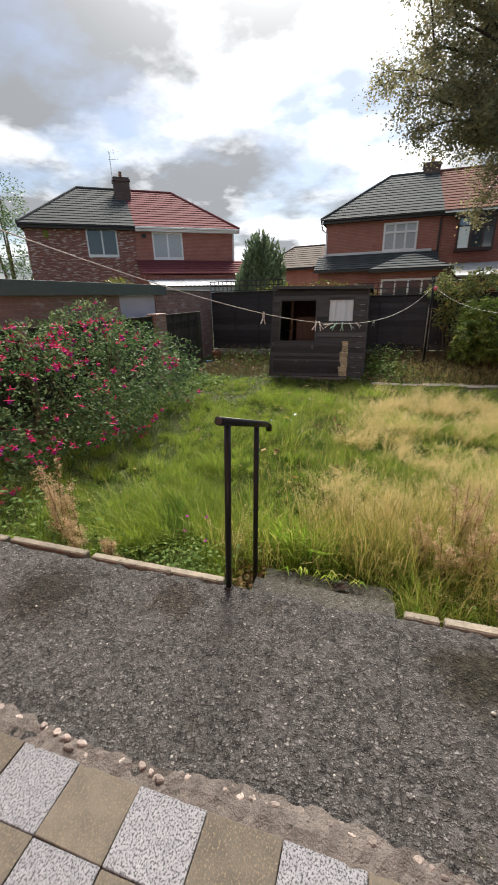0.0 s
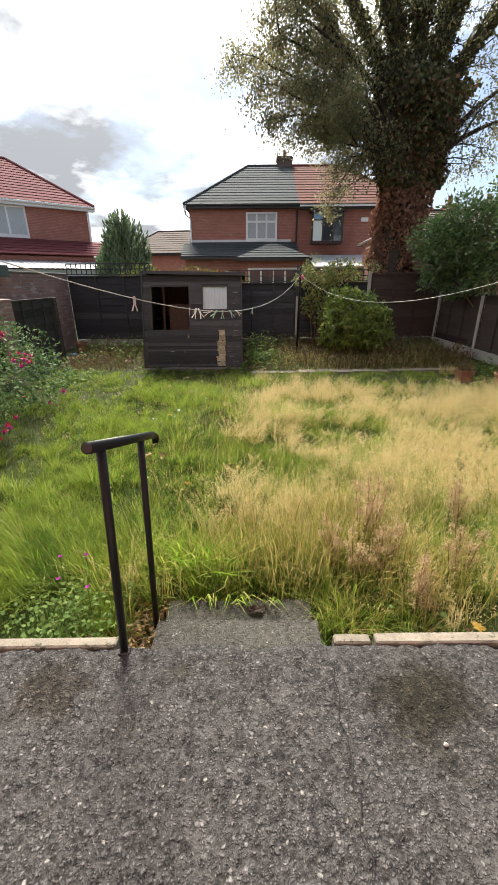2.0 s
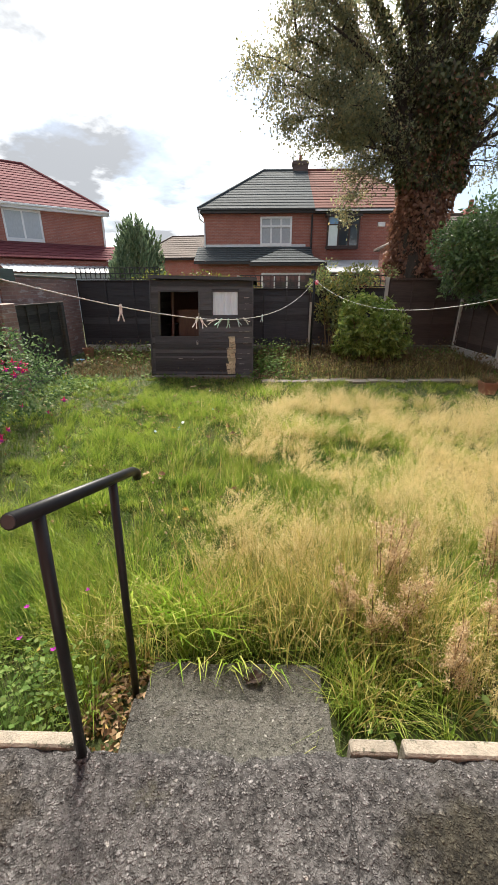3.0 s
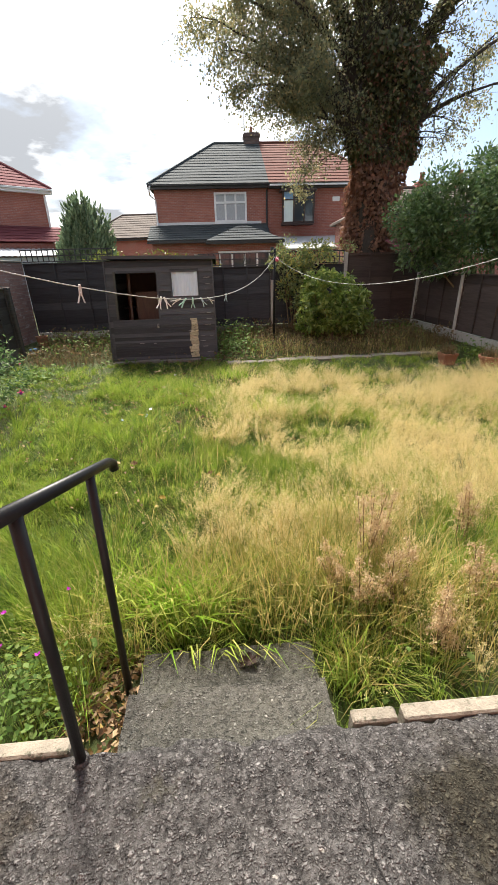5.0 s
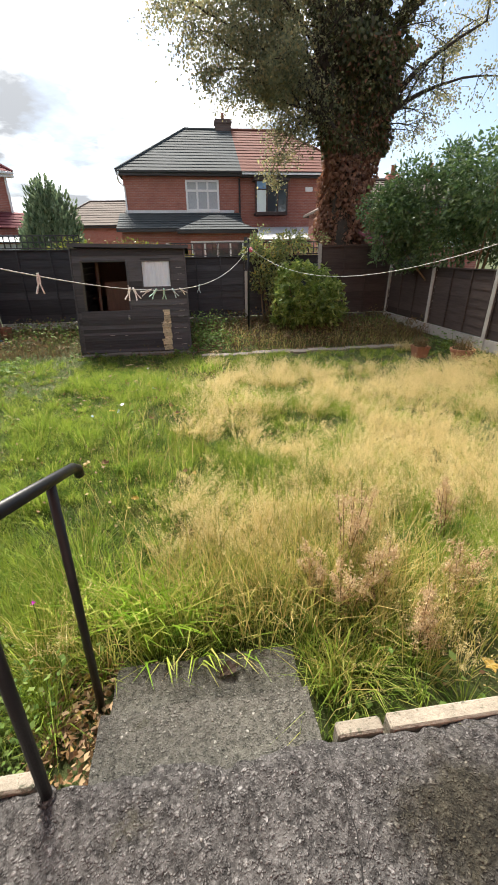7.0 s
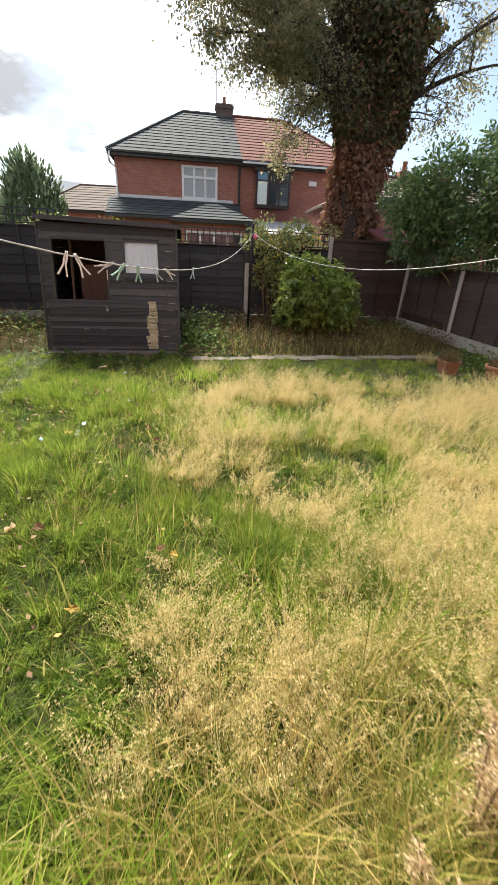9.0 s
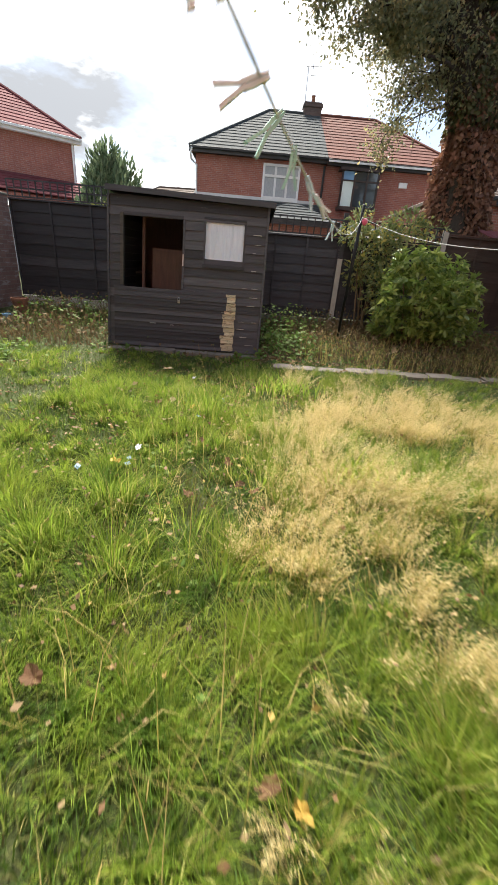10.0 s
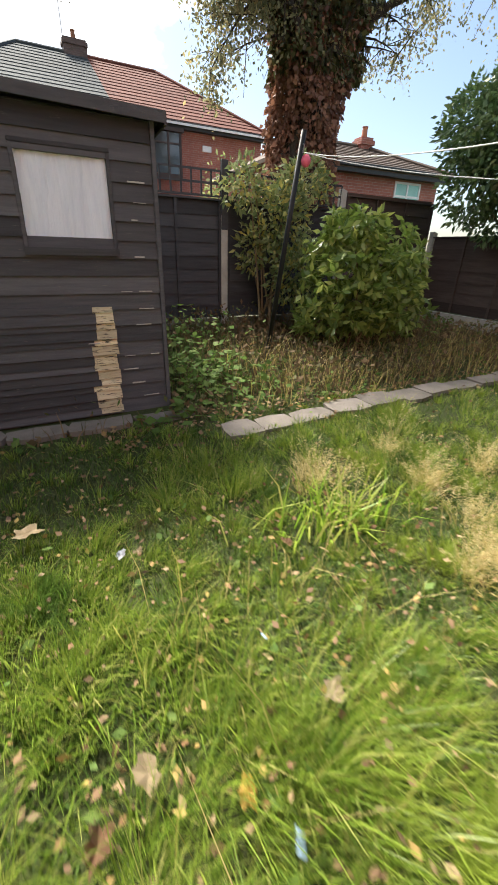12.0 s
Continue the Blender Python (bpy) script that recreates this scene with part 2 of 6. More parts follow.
M["fence_grey"] = plain("weathered_grey_fence", (0.085, 0.078, 0.066), (0.04, 0.037, 0.032), 4, 60, 0.85, 0.6, 0.003, vary=0.3, stretch=(1, 1, 10))
M["concrete"] = plain("concrete_post", (0.46, 0.44, 0.4), (0.32, 0.31, 0.28), 9, 150, 0.9, 0.35, 0.003, vary=0.1, specks=(12, 0.66, (0.2, 0.2, 0.15)))
M["concrete_dark"] = plain("mossy_concrete", (0.2, 0.19, 0.16), (0.1, 0.1, 0.075), 5, 120, 0.92, 0.5, 0.004)
M["paving"] = plain("worn_path_slab", (0.22, 0.192, 0.165), (0.13, 0.116, 0.098), 7, 130, 0.9, 0.4, 0.004, vary=0.15, specks=(10, 0.63, (0.13, 0.12, 0.08)))
# blue tint paints the sky's reflection, as no glass hangs before the curtain
M["curtain"] = plain("curtain_sky_tint", (0.8, 0.85, 0.92), (0.66, 0.72, 0.82), 6, 60, 0.8, 0.6, 0.02, vary=0, stretch=(6, 1, 0.4))
M["white"] = plain("white_upvc", (0.8, 0.8, 0.8), (0.7, 0.71, 0.72), 5, 60, 0.45, 0.05, 0.001, vary=0.05)
M["line"] = plain("white_washing_line", (0.5, 0.5, 0.47), (0.38, 0.38, 0.35), 30, 200, 0.6, 0.2, 0.001, vary=0)
M["peg_white"] = plain("white_peg", (0.7, 0.72, 0.72), (0.56, 0.58, 0.58), 30, 200, 0.5, 0.1, 0.0005)
M["peg_blue"] = plain("pale_blue_peg", (0.45, 0.62, 0.66), (0.36, 0.52, 0.58), 30, 200, 0.5, 0.1, 0.0005)
M["peg_green"] = plain("pale_green_peg", (0.32, 0.55, 0.46), (0.26, 0.47, 0.4), 30, 200, 0.5, 0.1, 0.0005)
M["steel"] = plain("steel", (0.5, 0.5, 0.5), (0.35, 0.34, 0.32), 30, 200, 0.4, 0.1, 0.0005, metal=1.0)
M["pink"] = plain("pink_plastic", (0.75, 0.13, 0.2), (0.62, 0.1, 0.16), 20, 100, 0.5, 0.1, 0.001)
M["terracotta"] = plain("terracotta", (0.36, 0.17, 0.1), (0.25, 0.12, 0.08), 9, 120, 0.85, 0.4, 0.003, specks=(14, 0.66, (0.3, 0.27, 0.22)))
M["brick_house"] = brick_mat("house_brick", (0.4, 0.15, 0.11), (0.31, 0.11, 0.085), (0.38, 0.3, 0.26))
M["brick_old"] = brick_mat("spalled_brick", (0.3, 0.11, 0.085), (0.2, 0.07, 0.055), (0.28, 0.22, 0.2), wear=(0.545, (0.52, 0.44, 0.4)))
M["brick_worn"] = brick_mat("patched_brick", (0.4, 0.15, 0.11), (0.31, 0.11, 0.085), (0.38, 0.3, 0.26), wear=(0.68, (0.5, 0.4, 0.36)))
M["brick_wall"] = brick_mat("old_garden_wall", (0.4, 0.235, 0.18), (0.28, 0.165, 0.13), (0.36, 0.31, 0.27), wear=(0.58, (0.45, 0.38, 0.33)), patch=0.6)
M["roof_grey"] = plain("grey_roof_tiles", (0.042, 0.05, 0.055), (0.065, 0.073, 0.076), 2.0, 40, 0.92, 0.3, 0.004, vary=0.12)
M["roof_dark"] = plain("dark_slate", (0.045, 0.05, 0.053), (0.065, 0.07, 0.072), 1.5, 40, 0.92, 0.3, 0.004, vary=0.08)
M["roof_red"] = plain("red_roof_tiles", (0.15, 0.055, 0.04), (0.1, 0.04, 0.032), 2.0, 40, 0.92, 0.3, 0.004, vary=0.1)
M["roof_maroon"] = plain("maroon_roof_tiles", (0.16, 0.045, 0.05), (0.115, 0.035, 0.04), 2.0, 40, 0.92, 0.3, 0.004, vary=0.08)
M["roof_brown"] = plain("brown_grey_roof", (0.12, 0.09, 0.075), (0.08, 0.065, 0.055), 2.0, 40, 0.85, 0.3, 0.004, vary=0.1)
M["brick_chimney"] = brick_mat("sooty_brick", (0.13, 0.085, 0.075), (0.09, 0.065, 0.06), (0.14, 0.12, 0.11))
M["dark_trim"] = plain("dark_gutter", (0.018, 0.018, 0.02), (0.03, 0.03, 0.032), 6, 60, 0.5, 0.1, 0.001)
M["bay_brown"] = plain("dark_brown_frame", (0.035, 0.022, 0.02), (0.05, 0.03, 0.026), 6, 60, 0.5, 0.1, 0.001)
M["fascia_green"] = plain("flaking_green_fascia", (0.085, 0.115, 0.1), (0.12, 0.15, 0.135), 4, 60, 0.75, 0.3, 0.002, stretch=(1, 1, 8), specks=(5, 0.63, (0.3, 0.31, 0.29)))
M["corrugated"] = plain("pale_corrugated_sheet", (0.62, 0.63, 0.64), (0.5, 0.51, 0.52), 2, 40, 0.6, 0.2, 0.003)
M["white_board"] = plain("white_painted_board", (0.74, 0.77, 0.83), (0.64, 0.67, 0.73), 2, 60, 0.6, 0.2, 0.002)
M["glass"] = glass_mat("window_glass")
M["glass_pale"] = plain("net_curtained_pane", (0.5, 0.53, 0.56), (0.32, 0.34, 0.37), 6, 40, 0.2, 0.1, 0.003, stretch=(5, 1, 1), vary=0.12)
M["glass_bright"] = plain("blind_behind_pane", (0.66, 0.74, 0.72), (0.56, 0.65, 0.64), 3, 40, 0.25, 0.05, 0.003)
M["glass_aqua"] = plain("aqua_blind_behind_pane", (0.3, 0.55, 0.5), (0.24, 0.46, 0.43), 3, 40, 0.25, 0.05, 0.003)
M["glass_blue"] = plain("sky_blue_pane", (0.2, 0.34, 0.52), (0.15, 0.28, 0.45), 3, 40, 0.12, 0.05, 0.003)
M["bark"] = plain("tree_bark", (0.07, 0.055, 0.045), (0.035, 0.028, 0.024), 6, 60, 0.95, 0.9, 0.02, vary=0, stretch=(3, 3, 0.7))
M["twig"] = plain("thin_stems", (0.2, 0.14, 0.075), (0.12, 0.085, 0.05), 12, 80, 0.9, 0.4, 0.003)
M["grass"] = leafy("green_grass", [(0.09, 0.162, 0.018), (0.145, 0.232, 0.025), (0.235, 0.332, 0.04), (0.2, 0.283, 0.05), (0.29, 0.375, 0.05), (0.45, 0.42, 0.15)], 0.38, 0.48, patch=(1.3, 0.53, 0.66, (0.27, 0.35, 0.045)), patch_b=(3.4, 0.56, 0.64, (0.06, 0.135, 0.022)))
# darker than the tufts: shade of the hollows is put into this green
M["grass_under"] = leafy("short_grass_hollow_shade", [(0.035, 0.075, 0.01), (0.06, 0.12, 0.014), (0.085, 0.15, 0.02), (0.16, 0.15, 0.05)], 0.6, 0.35, patch=(2.6, 0.56, 0.66, (0.13, 0.11, 0.04)))
M["grass_olive"] = leafy("tall_olive_grass", [(0.09, 0.13, 0.02), (0.15, 0.19, 0.03), (0.24, 0.25, 0.05), (0.36, 0.31, 0.1)], 0.45, 0.45)
M["grass_dry"] = leafy("dry_grass", [(0.5, 0.38, 0.15), (0.58, 0.46, 0.2), (0.42, 0.36, 0.1), (0.3, 0.33, 0.07)], 0.5, 0.45)
M["seed"] = leafy("straw_seed_heads", [(0.65, 0.52, 0.26), (0.76, 0.64, 0.35), (0.55, 0.45, 0.21), (0.47, 0.43, 0.17)], 0.6, 0.5)
M["fluff"] = leafy("brown_seed_fluff", [(0.44, 0.31, 0.16), (0.6, 0.46, 0.27), (0.27, 0.18, 0.09), (0.72, 0.6, 0.4)], 0.8, 0.45)
M["weed"] = leafy("weed_leaves", [(0.07, 0.13, 0.028), (0.12, 0.2, 0.045), (0.18, 0.24, 0.07)], 0.65, 0.4, sheen=0.15)
M["weed_dry"] = leafy("withered_weeds", [(0.15, 0.1, 0.05), (0.22, 0.15, 0.075), (0.1, 0.07, 0.04), (0.12, 0.13, 0.045)], 0.8, 0.3)
M["dead_leaf"] = leafy("fallen_leaves", [(0.13, 0.075, 0.04), (0.22, 0.13, 0.06), (0.1, 0.055, 0.032), (0.36, 0.26, 0.14), (0.19, 0.1, 0.05), (0.36, 0.26, 0.07)], 0.7, 0.2)
M["fuchsia_leaf"] = leafy("fuchsia_leaves", [(0.035, 0.08, 0.03), (0.07, 0.13, 0.045), (0.12, 0.19, 0.075), (0.2, 0.26, 0.12)], 0.6, 0.35, sheen=0.2)
M["fuchsia_red"] = leafy("fuchsia_petals", [(0.5, 0.015, 0.08), (0.66, 0.02, 0.14), (0.42, 0.015, 0.15)], 0.5, 0.3)
M["fuchsia_purple"] = leafy("fuchsia_skirt", [(0.35, 0.02, 0.33), (0.45, 0.03, 0.4)], 0.5, 0.3)
M["laurel"] = leafy("laurel_leaves", [(0.1, 0.16, 0.03), (0.17, 0.25, 0.05), (0.27, 0.35, 0.08), (0.42, 0.47, 0.13)], 0.3, 0.5, sheen=0.6)
M["shrub"] = leafy("dark_shrub_leaves", [(0.05, 0.1, 0.035), (0.1, 0.17, 0.06), (0.17, 0.245, 0.09)], 0.32, 0.4, sheen=0.55)
M["conifer"] = leafy("conifer_sprays", [(0.09, 0.14, 0.08), (0.15, 0.205, 0.115), (0.2, 0.25, 0.14)], 0.7, 0.3)
M["crown"] = leafy("tree_leaves", [(0.13, 0.14, 0.085), (0.2, 0.205, 0.11), (0.26, 0.25, 0.13), (0.34, 0.26, 0.12)], 0.4, 0.62)
M["ivy_dead"] = leafy("dead_ivy_leaves", [(0.18, 0.085, 0.055), (0.27, 0.13, 0.08), (0.12, 0.06, 0.045), (0.36, 0.19, 0.11)], 0.7, 0.25)
M["ivy"] = leafy("ivy_leaves", [(0.045, 0.055, 0.026), (0.08, 0.09, 0.035), (0.13, 0.125, 0.045), (0.1, 0.07, 0.04)], 0.45, 0.35)
M["hedge"] = leafy("yellow_hedge", [(0.17, 0.2, 0.03), (0.26, 0.27, 0.04), (0.1, 0.14, 0.03)], 0.5, 0.35)
M["climber"] = leafy("climber_leaves", [(0.13, 0.18, 0.06), (0.22, 0.27, 0.1), (0.32, 0.35, 0.16), (0.5, 0.42, 0.09)], 0.45, 0.45)
M["gap"] = plain("dark_gap", (0.012, 0.012, 0.012), (0.02, 0.019, 0.018), 20, 100, 0.95, 0.1, 0.001, vary=0)
M["pale_leaf"] = plain("pale_dry_leaf", (0.52, 0.42, 0.27), (0.36, 0.27, 0.16), 25, 120, 0.8, 0.5, 0.003)
M["tan_leaf"] = plain("tan_dry_leaf", (0.22, 0.13, 0.07), (0.14, 0.08, 0.045), 25, 120, 0.8, 0.5, 0.003)
M["gold_leaf"] = plain("golden_leaf", (0.55, 0.4, 0.07), (0.42, 0.26, 0.06), 25, 120, 0.7, 0.5, 0.003)
M["grass_bright"] = leafy("broad_grass_blades", [(0.16, 0.3, 0.025), (0.26, 0.42, 0.04), (0.36, 0.46, 0.07), (0.46, 0.44, 0.14)], 0.4, 0.5)
M["paper"] = plain("pale_blue_litter", (0.36, 0.5, 0.68), (0.3, 0.42, 0.6), 20, 100, 0.7, 0.2, 0.002)

# ---- helpers for building ----
LOCAL = set()


def thing(name, loc, label, category, group="", kind="", rz=None):
    """An Empty at the thing's base. With rz given its parts are built in its own axes, else in the world's."""
    ob = new(name)
    ob.empty_display_size = 0.1
    ob.location = loc
    if rz is not None:
        ob.rotation_euler = (0, 0, radians(rz))
        LOCAL.add(ob.name)
    return tagged(ob, label, category, group, kind)


def root_of(ob):
    while ob.parent:
        ob = ob.parent
    return ob


def part(name, bm, material, parent=None, label="", smooth=False):
    """Links a bmesh as one mesh object, under parent where one is given."""
    me = bpy.data.meshes.new(name)
    if isinstance(bm, bpy.types.Mesh):
        me = bm
    else:
        bmesh.ops.recalc_face_normals(bm, faces=bm.faces[:])
        bm.to_mesh(me)
        bm.free()
    if parent is not None:
        r = root_of(parent)
        if r.name not in LOCAL and r.type == "EMPTY":
            me.transform(Matrix.Translation(-r.location))
    if not me.materials:
        me.materials.append(material)
    if smooth:
        me.polygons.foreach_set("use_smooth", [True] * len(me.polygons))
    ob = new(name, me)
    if parent is not None:
        ob.parent = parent
    if label:
        ob["label"] = label
    return ob


def box(bm, x0, x1, y0, y1, z0, z1, bev=0.0, rot=None):
    """A box; rot: a matrix applied about its centre."""
    c = Vector(((x0 + x1) / 2, (y0 + y1) / 2, (z0 + z1) / 2))
    m = Matrix.Translation(c) @ (rot or Matrix()) @ Matrix.Diagonal((x1 - x0, y1 - y0, z1 - z0, 1))
    r = bmesh.ops.create_cube(bm, size=1, matrix=m)
    if bev:
        edges = list({e for v in r["verts"] for e in v.link_edges})
        bmesh.ops.bevel(bm, geom=edges, offset=bev, segments=1, affect="EDGES", profile=0.5)
    return bm


def boxed(*a, bev=0.0, rot=None):
    return box(bmesh.new(), *a, bev=bev, rot=rot)


def poly_prism(bm, pts, lift):
    """A solid from a flat outline, thickened along the vector lift."""
    lift = Vector(lift)
    a = [bm.verts.new(p) for p in pts]
    b = [bm.verts.new(Vector(p) + lift) for p in pts]
    bm.faces.new(a)
    bm.faces.new(b[::-1])
    for i in range(len(a)):
        j = (i + 1) % len(a)
        bm.faces.new((a[i], b[i], b[j], a[j]))
    return bm


def tube(bm, pts, radii, n=8, cap=True):
    """A round bar through points."""
    pts = [Vector(p) for p in pts]
    if isinstance(radii, (int, float)):
        radii = [radii] * len(pts)
    rings, up = [], Vector((0.31, 0.17, 0.93)).normalized()
    for i, p in enumerate(pts):
        d = (pts[min(i + 1, len(pts) - 1)] - pts[max(i - 1, 0)]).normalized()
        s = d.cross(up)
        if s.length < 0.05:
            s = d.cross(Vector((1, 0, 0)))
        s.normalize()
        q = d.cross(s)
        rings.append([bm.verts.new(p + (s * math.cos(a) + q * math.sin(a)) * radii[i]) for a in [2 * math.pi * j / n for j in range(n)]])
    for a, b in zip(rings, rings[1:]):
        for j in range(n):
            bm.faces.new((a[j], a[(j + 1) % n], b[(j + 1) % n], b[j]))
    if cap:
        bm.faces.new(rings[0][::-1])
        bm.faces.new(rings[-1])
    return bm


def tubed(pts, radii, n=8):
    return tube(bmesh.new(), pts, radii, n)


def big_mesh(name, verts, faces):
    """A mesh from arrays; all faces have the same number of corners."""
    me = bpy.data.meshes.new(name)
    verts, faces = np.asarray(verts, np.float32), np.asarray(faces, np.int32)
    k = faces.shape[1]
    me.vertices.add(len(verts))
    me.vertices.foreach_set("co", verts.ravel())
    me.loops.add(faces.size)
    me.loops.foreach_set("vertex_index", faces.ravel())
    me.polygons.add(len(faces))
    me.polygons.foreach_set("loop_start", np.arange(0, faces.size, k, dtype=np.int32))
    me.update(calc_edges=True)
    return me


def join_arrays(sets):
    vs, fs, n = [], [], 0
    for v, f in sets:
        vs.append(v)
        fs.append(f + n)
        n += len(v)
    return np.concatenate(vs), np.concatenate(fs)


def unit(v):
    return v / np.maximum(np.linalg.norm(v, axis=-1, keepdims=True), 1e-6)


def blades(rng, base, height, angle, lean, width):
    """Grass blades: base points, heights, direction and amount of lean (in heights), widths."""
    n = len(base)
    d = np.stack([np.cos(angle), np.sin(angle), np.zeros(n)], 1)
    face = angle + math.pi / 2 + rng.normal(0, 0.7, n)
    s = np.stack([np.cos(face), np.sin(face), np.zeros(n)], 1) * (width / 2)[:, None]
    up = np.array([0, 0, 1.0])
    hz = height * np.sqrt(np.maximum(0.12, 1 - 0.75 * np.minimum(1, lean) ** 2))
    mid = base + up * (hz * 0.62)[:, None] + d * (height * lean * 0.32)[:, None]
    tip = base + up * hz[:, None] + d * (height * lean)[:, None]
    v = np.stack([base - s, base + s, mid - s * 0.8, mid + s * 0.8, tip], 1).reshape(-1, 3)
    o = np.arange(n)[:, None, None] * 5
    f = (np.array([[0, 1, 3], [0, 3, 2], [2, 3, 4]])[None] + o).reshape(-1, 3)
    return v, f


def leaves(rng, p, along, size, wide=0.45, fold=0.15, flat=None):
    """Leaves as folded diamonds: base points, directions, lengths."""
    n = len(p)
    along = unit(along)
    ref = flat if flat is not None else unit(rng.normal(0, 1, (n, 3)))
    side = unit(np.cross(along, ref))
    nrm = np.cross(side, along)
    L = size[:, None]
    b = p
    tip = p + along * L
    m = p + along * L * 0.45 - nrm * L * fold
    l = m + side * L * wide / 2 + nrm * L * fold
    r = m - side * L * wide / 2 + nrm * L * fold
    v = np.stack([b, l, tip, r], 1).reshape(-1, 3)
    o = np.arange(n)[:, None, None] * 4
    f = (np.array([[0, 2, 1], [0, 3, 2]])[None] + o).reshape(-1, 3)
    return v, f


def waves(p, seed, scale):
    """A smooth made-up field between about -1 and 1, from sums of sines."""
    r = np.random.RandomState(seed)
    out = np.zeros(len(p))
    for i in range(7):
        k = unit(r.normal(0, 1, p.shape[1])) * scale * r.uniform(0.5, 2.1)
        out += np.sin(p @ k + r.uniform(0, 6.28)) / 7 ** 0.5 * 0.8
    return out


def cloud(rng, blobs, n, shell=0.55, gaps=0.0, seed=3, scale=2.0):
    """Points in a union of blobs (x, y, z, rx, ry, rz), more of them near the surface; gaps cuts holes."""
    b = np.array(blobs, float)
    w = (b[:, 3] * b[:, 4] * b[:, 5]) ** (2 / 3)
    i = rng.choice(len(b), n, p=w / w.sum())
    d = unit(rng.normal(0, 1, (n, 3)))
    r = shell + (1 - shell) * rng.uniform(0, 1, n) ** 0.6
    r *= 1 + 0.18 * waves(d * 1.0 + b[i, :3] * 0.37, seed, 4.0)
    p = b[i, :3] + d * b[i, 3:6] * r[:, None]
    keep = waves(p, seed + 1, scale) > -1 + gaps
    return p[keep], d[keep]


def ground_z(x, y):
    """Height of the garden's soil: nearly level, rising to the beds at the fences."""
    x, y = np.asarray(x, float), np.asarray(y, float)
    s = np.clip((y - 9.9) / 1.6, 0, 1)
    z = -0.38 + 0.2 * s * s * (3 - 2 * s)
    e = np.clip((x - 4.9) / 0.6, 0, 1) * np.clip((y - 2.5) / 1, 0, 1)
    z = np.maximum(z, -0.38 + 0.16 * e)
    return z + 0.018 * np.sin(x * 1.7 + 0.6 * y) * np.cos(y * 1.3 - 0.4 * x)

# ---- ground and patio ----
def make_ground():
    near_x, near_y = np.arange(-7, 8.01, 0.25), np.arange(2.3, 14.01, 0.25)
    xs = np.concatenate([[-600, -200, -80, -40, -20, -12], near_x, [12, 20, 40, 80, 200, 600]])
    ys = np.concatenate([[-600, -200, -60, -20, -5, 0.5], near_y, [18, 25, 40, 80, 200, 600]])
    gx, gy = np.meshgrid(xs, ys)
    v = np.stack([gx, gy, ground_z(gx, gy)], 2).reshape(-1, 3)
    w, h = len(xs), len(ys)
    i = (np.arange(h - 1)[:, None] * w + np.arange(w - 1)[None]).ravel()
    ob = part("ground", big_mesh("ground", v, np.stack([i, i + 1, i + w + 1, i + w], 1)), M["soil"])
    tagged(ob, "lawn soil with thatch and moss under long grass", "ground", kind="structure")


make_ground()

patio = thing("patio", (0, 1.4, -0.38), "old worn dark tarmac patio with exposed stones", "patio", kind="structure")


def patio_slab():
    """The tarmac sheet: lumpy, finely cut where it is walked on, with a ragged front edge."""
    xs = np.concatenate([np.arange(-7, -2.4, 0.1), np.arange(-2.4, 2.4, 0.02), np.arange(2.4, 7.01, 0.1)])
    ys = np.concatenate([[0.3, 0.8, 1.2, 1.38], np.arange(1.40, 2.30, 0.02), [2.305, 2.318, 2.33]])
    gx, gy = np.meshgrid(xs, ys)
    p = np.stack([gx.ravel(), gy.ravel()], 1)
    rng = np.random.RandomState(4)
    z = 0.006 * np.sin(p[:, 0] * 2.1 + p[:, 1] * 3) + 0.0035 * waves(p, 91, 22) + 0.0025 * waves(p, 92, 60) + rng.normal(0, 0.0016, len(p))
    z = np.where(p[:, 1] < 1.3, -0.05, z)
    edge = np.clip((p[:, 1] - 2.28) / 0.05, 0, 1)
    z -= edge * (0.006 + 0.012 * np.clip(waves(p[:, :1], 93, 19) + 0.4 * waves(p[:, :1], 94, 47), 0, 1.5))
    y = p[:, 1] + edge * (0.012 * waves(p[:, :1], 95, 13) + 0.006 * waves(p[:, :1], 96, 50) - 0.006)
    top = np.stack([p[:, 0], y, z], 1)
    low = np.stack([xs, np.full(len(xs), 2.315), np.full(len(xs), -0.5)], 1)
    w, h = len(xs), len(ys)
    i = (np.arange(h)[:, None] * w + np.arange(w - 1)[None]).ravel()
    return big_mesh("tarmac", np.concatenate([top, low]), np.stack([i, i + 1, i + w + 1, i + w], 1))


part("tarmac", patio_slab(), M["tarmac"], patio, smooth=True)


def crack(pts, w):
    """A thin dark crack line laid in the tarmac."""
    bm = bmesh.new()
    prev = None
    for i, (x, y) in enumerate(pts):
        a, b = bm.verts.new((x - w, y, 0.0105)), bm.verts.new((x + w, y, 0.0105))
        if prev:
            bm.faces.new((prev[0], prev[1], b, a))
        prev = (a, b)
    return bm


crng = random.Random(9)
part("crack", crack([(0.66 + 0.015 * crng.uniform(-1, 1) - 0.02 * (2.3 - y), y) for y in [1.5 + 0.05 * i for i in range(17)]], 0.0014), M["gap"], patio)

for i, (x0, x1, y0, y1, z0, z1) in enumerate([(-0.14, 0.675, 2.3, 2.615, -0.55, -0.165), (-0.15, 0.69, 2.6, 2.93, -0.6, -0.33)]):
    bm = boxed(x0, x1, y0, y1, z0, z1)
    bmesh.ops.subdivide_edges(bm, edges=bm.edges[:], cuts=7, use_grid_fill=True)
    for v in bm.verts:
        n = noise.noise_vector(v.co * 9) * 0.008
        v.co += n
    st = part("step", bm, M["step"], patio, "worn concrete garden step")

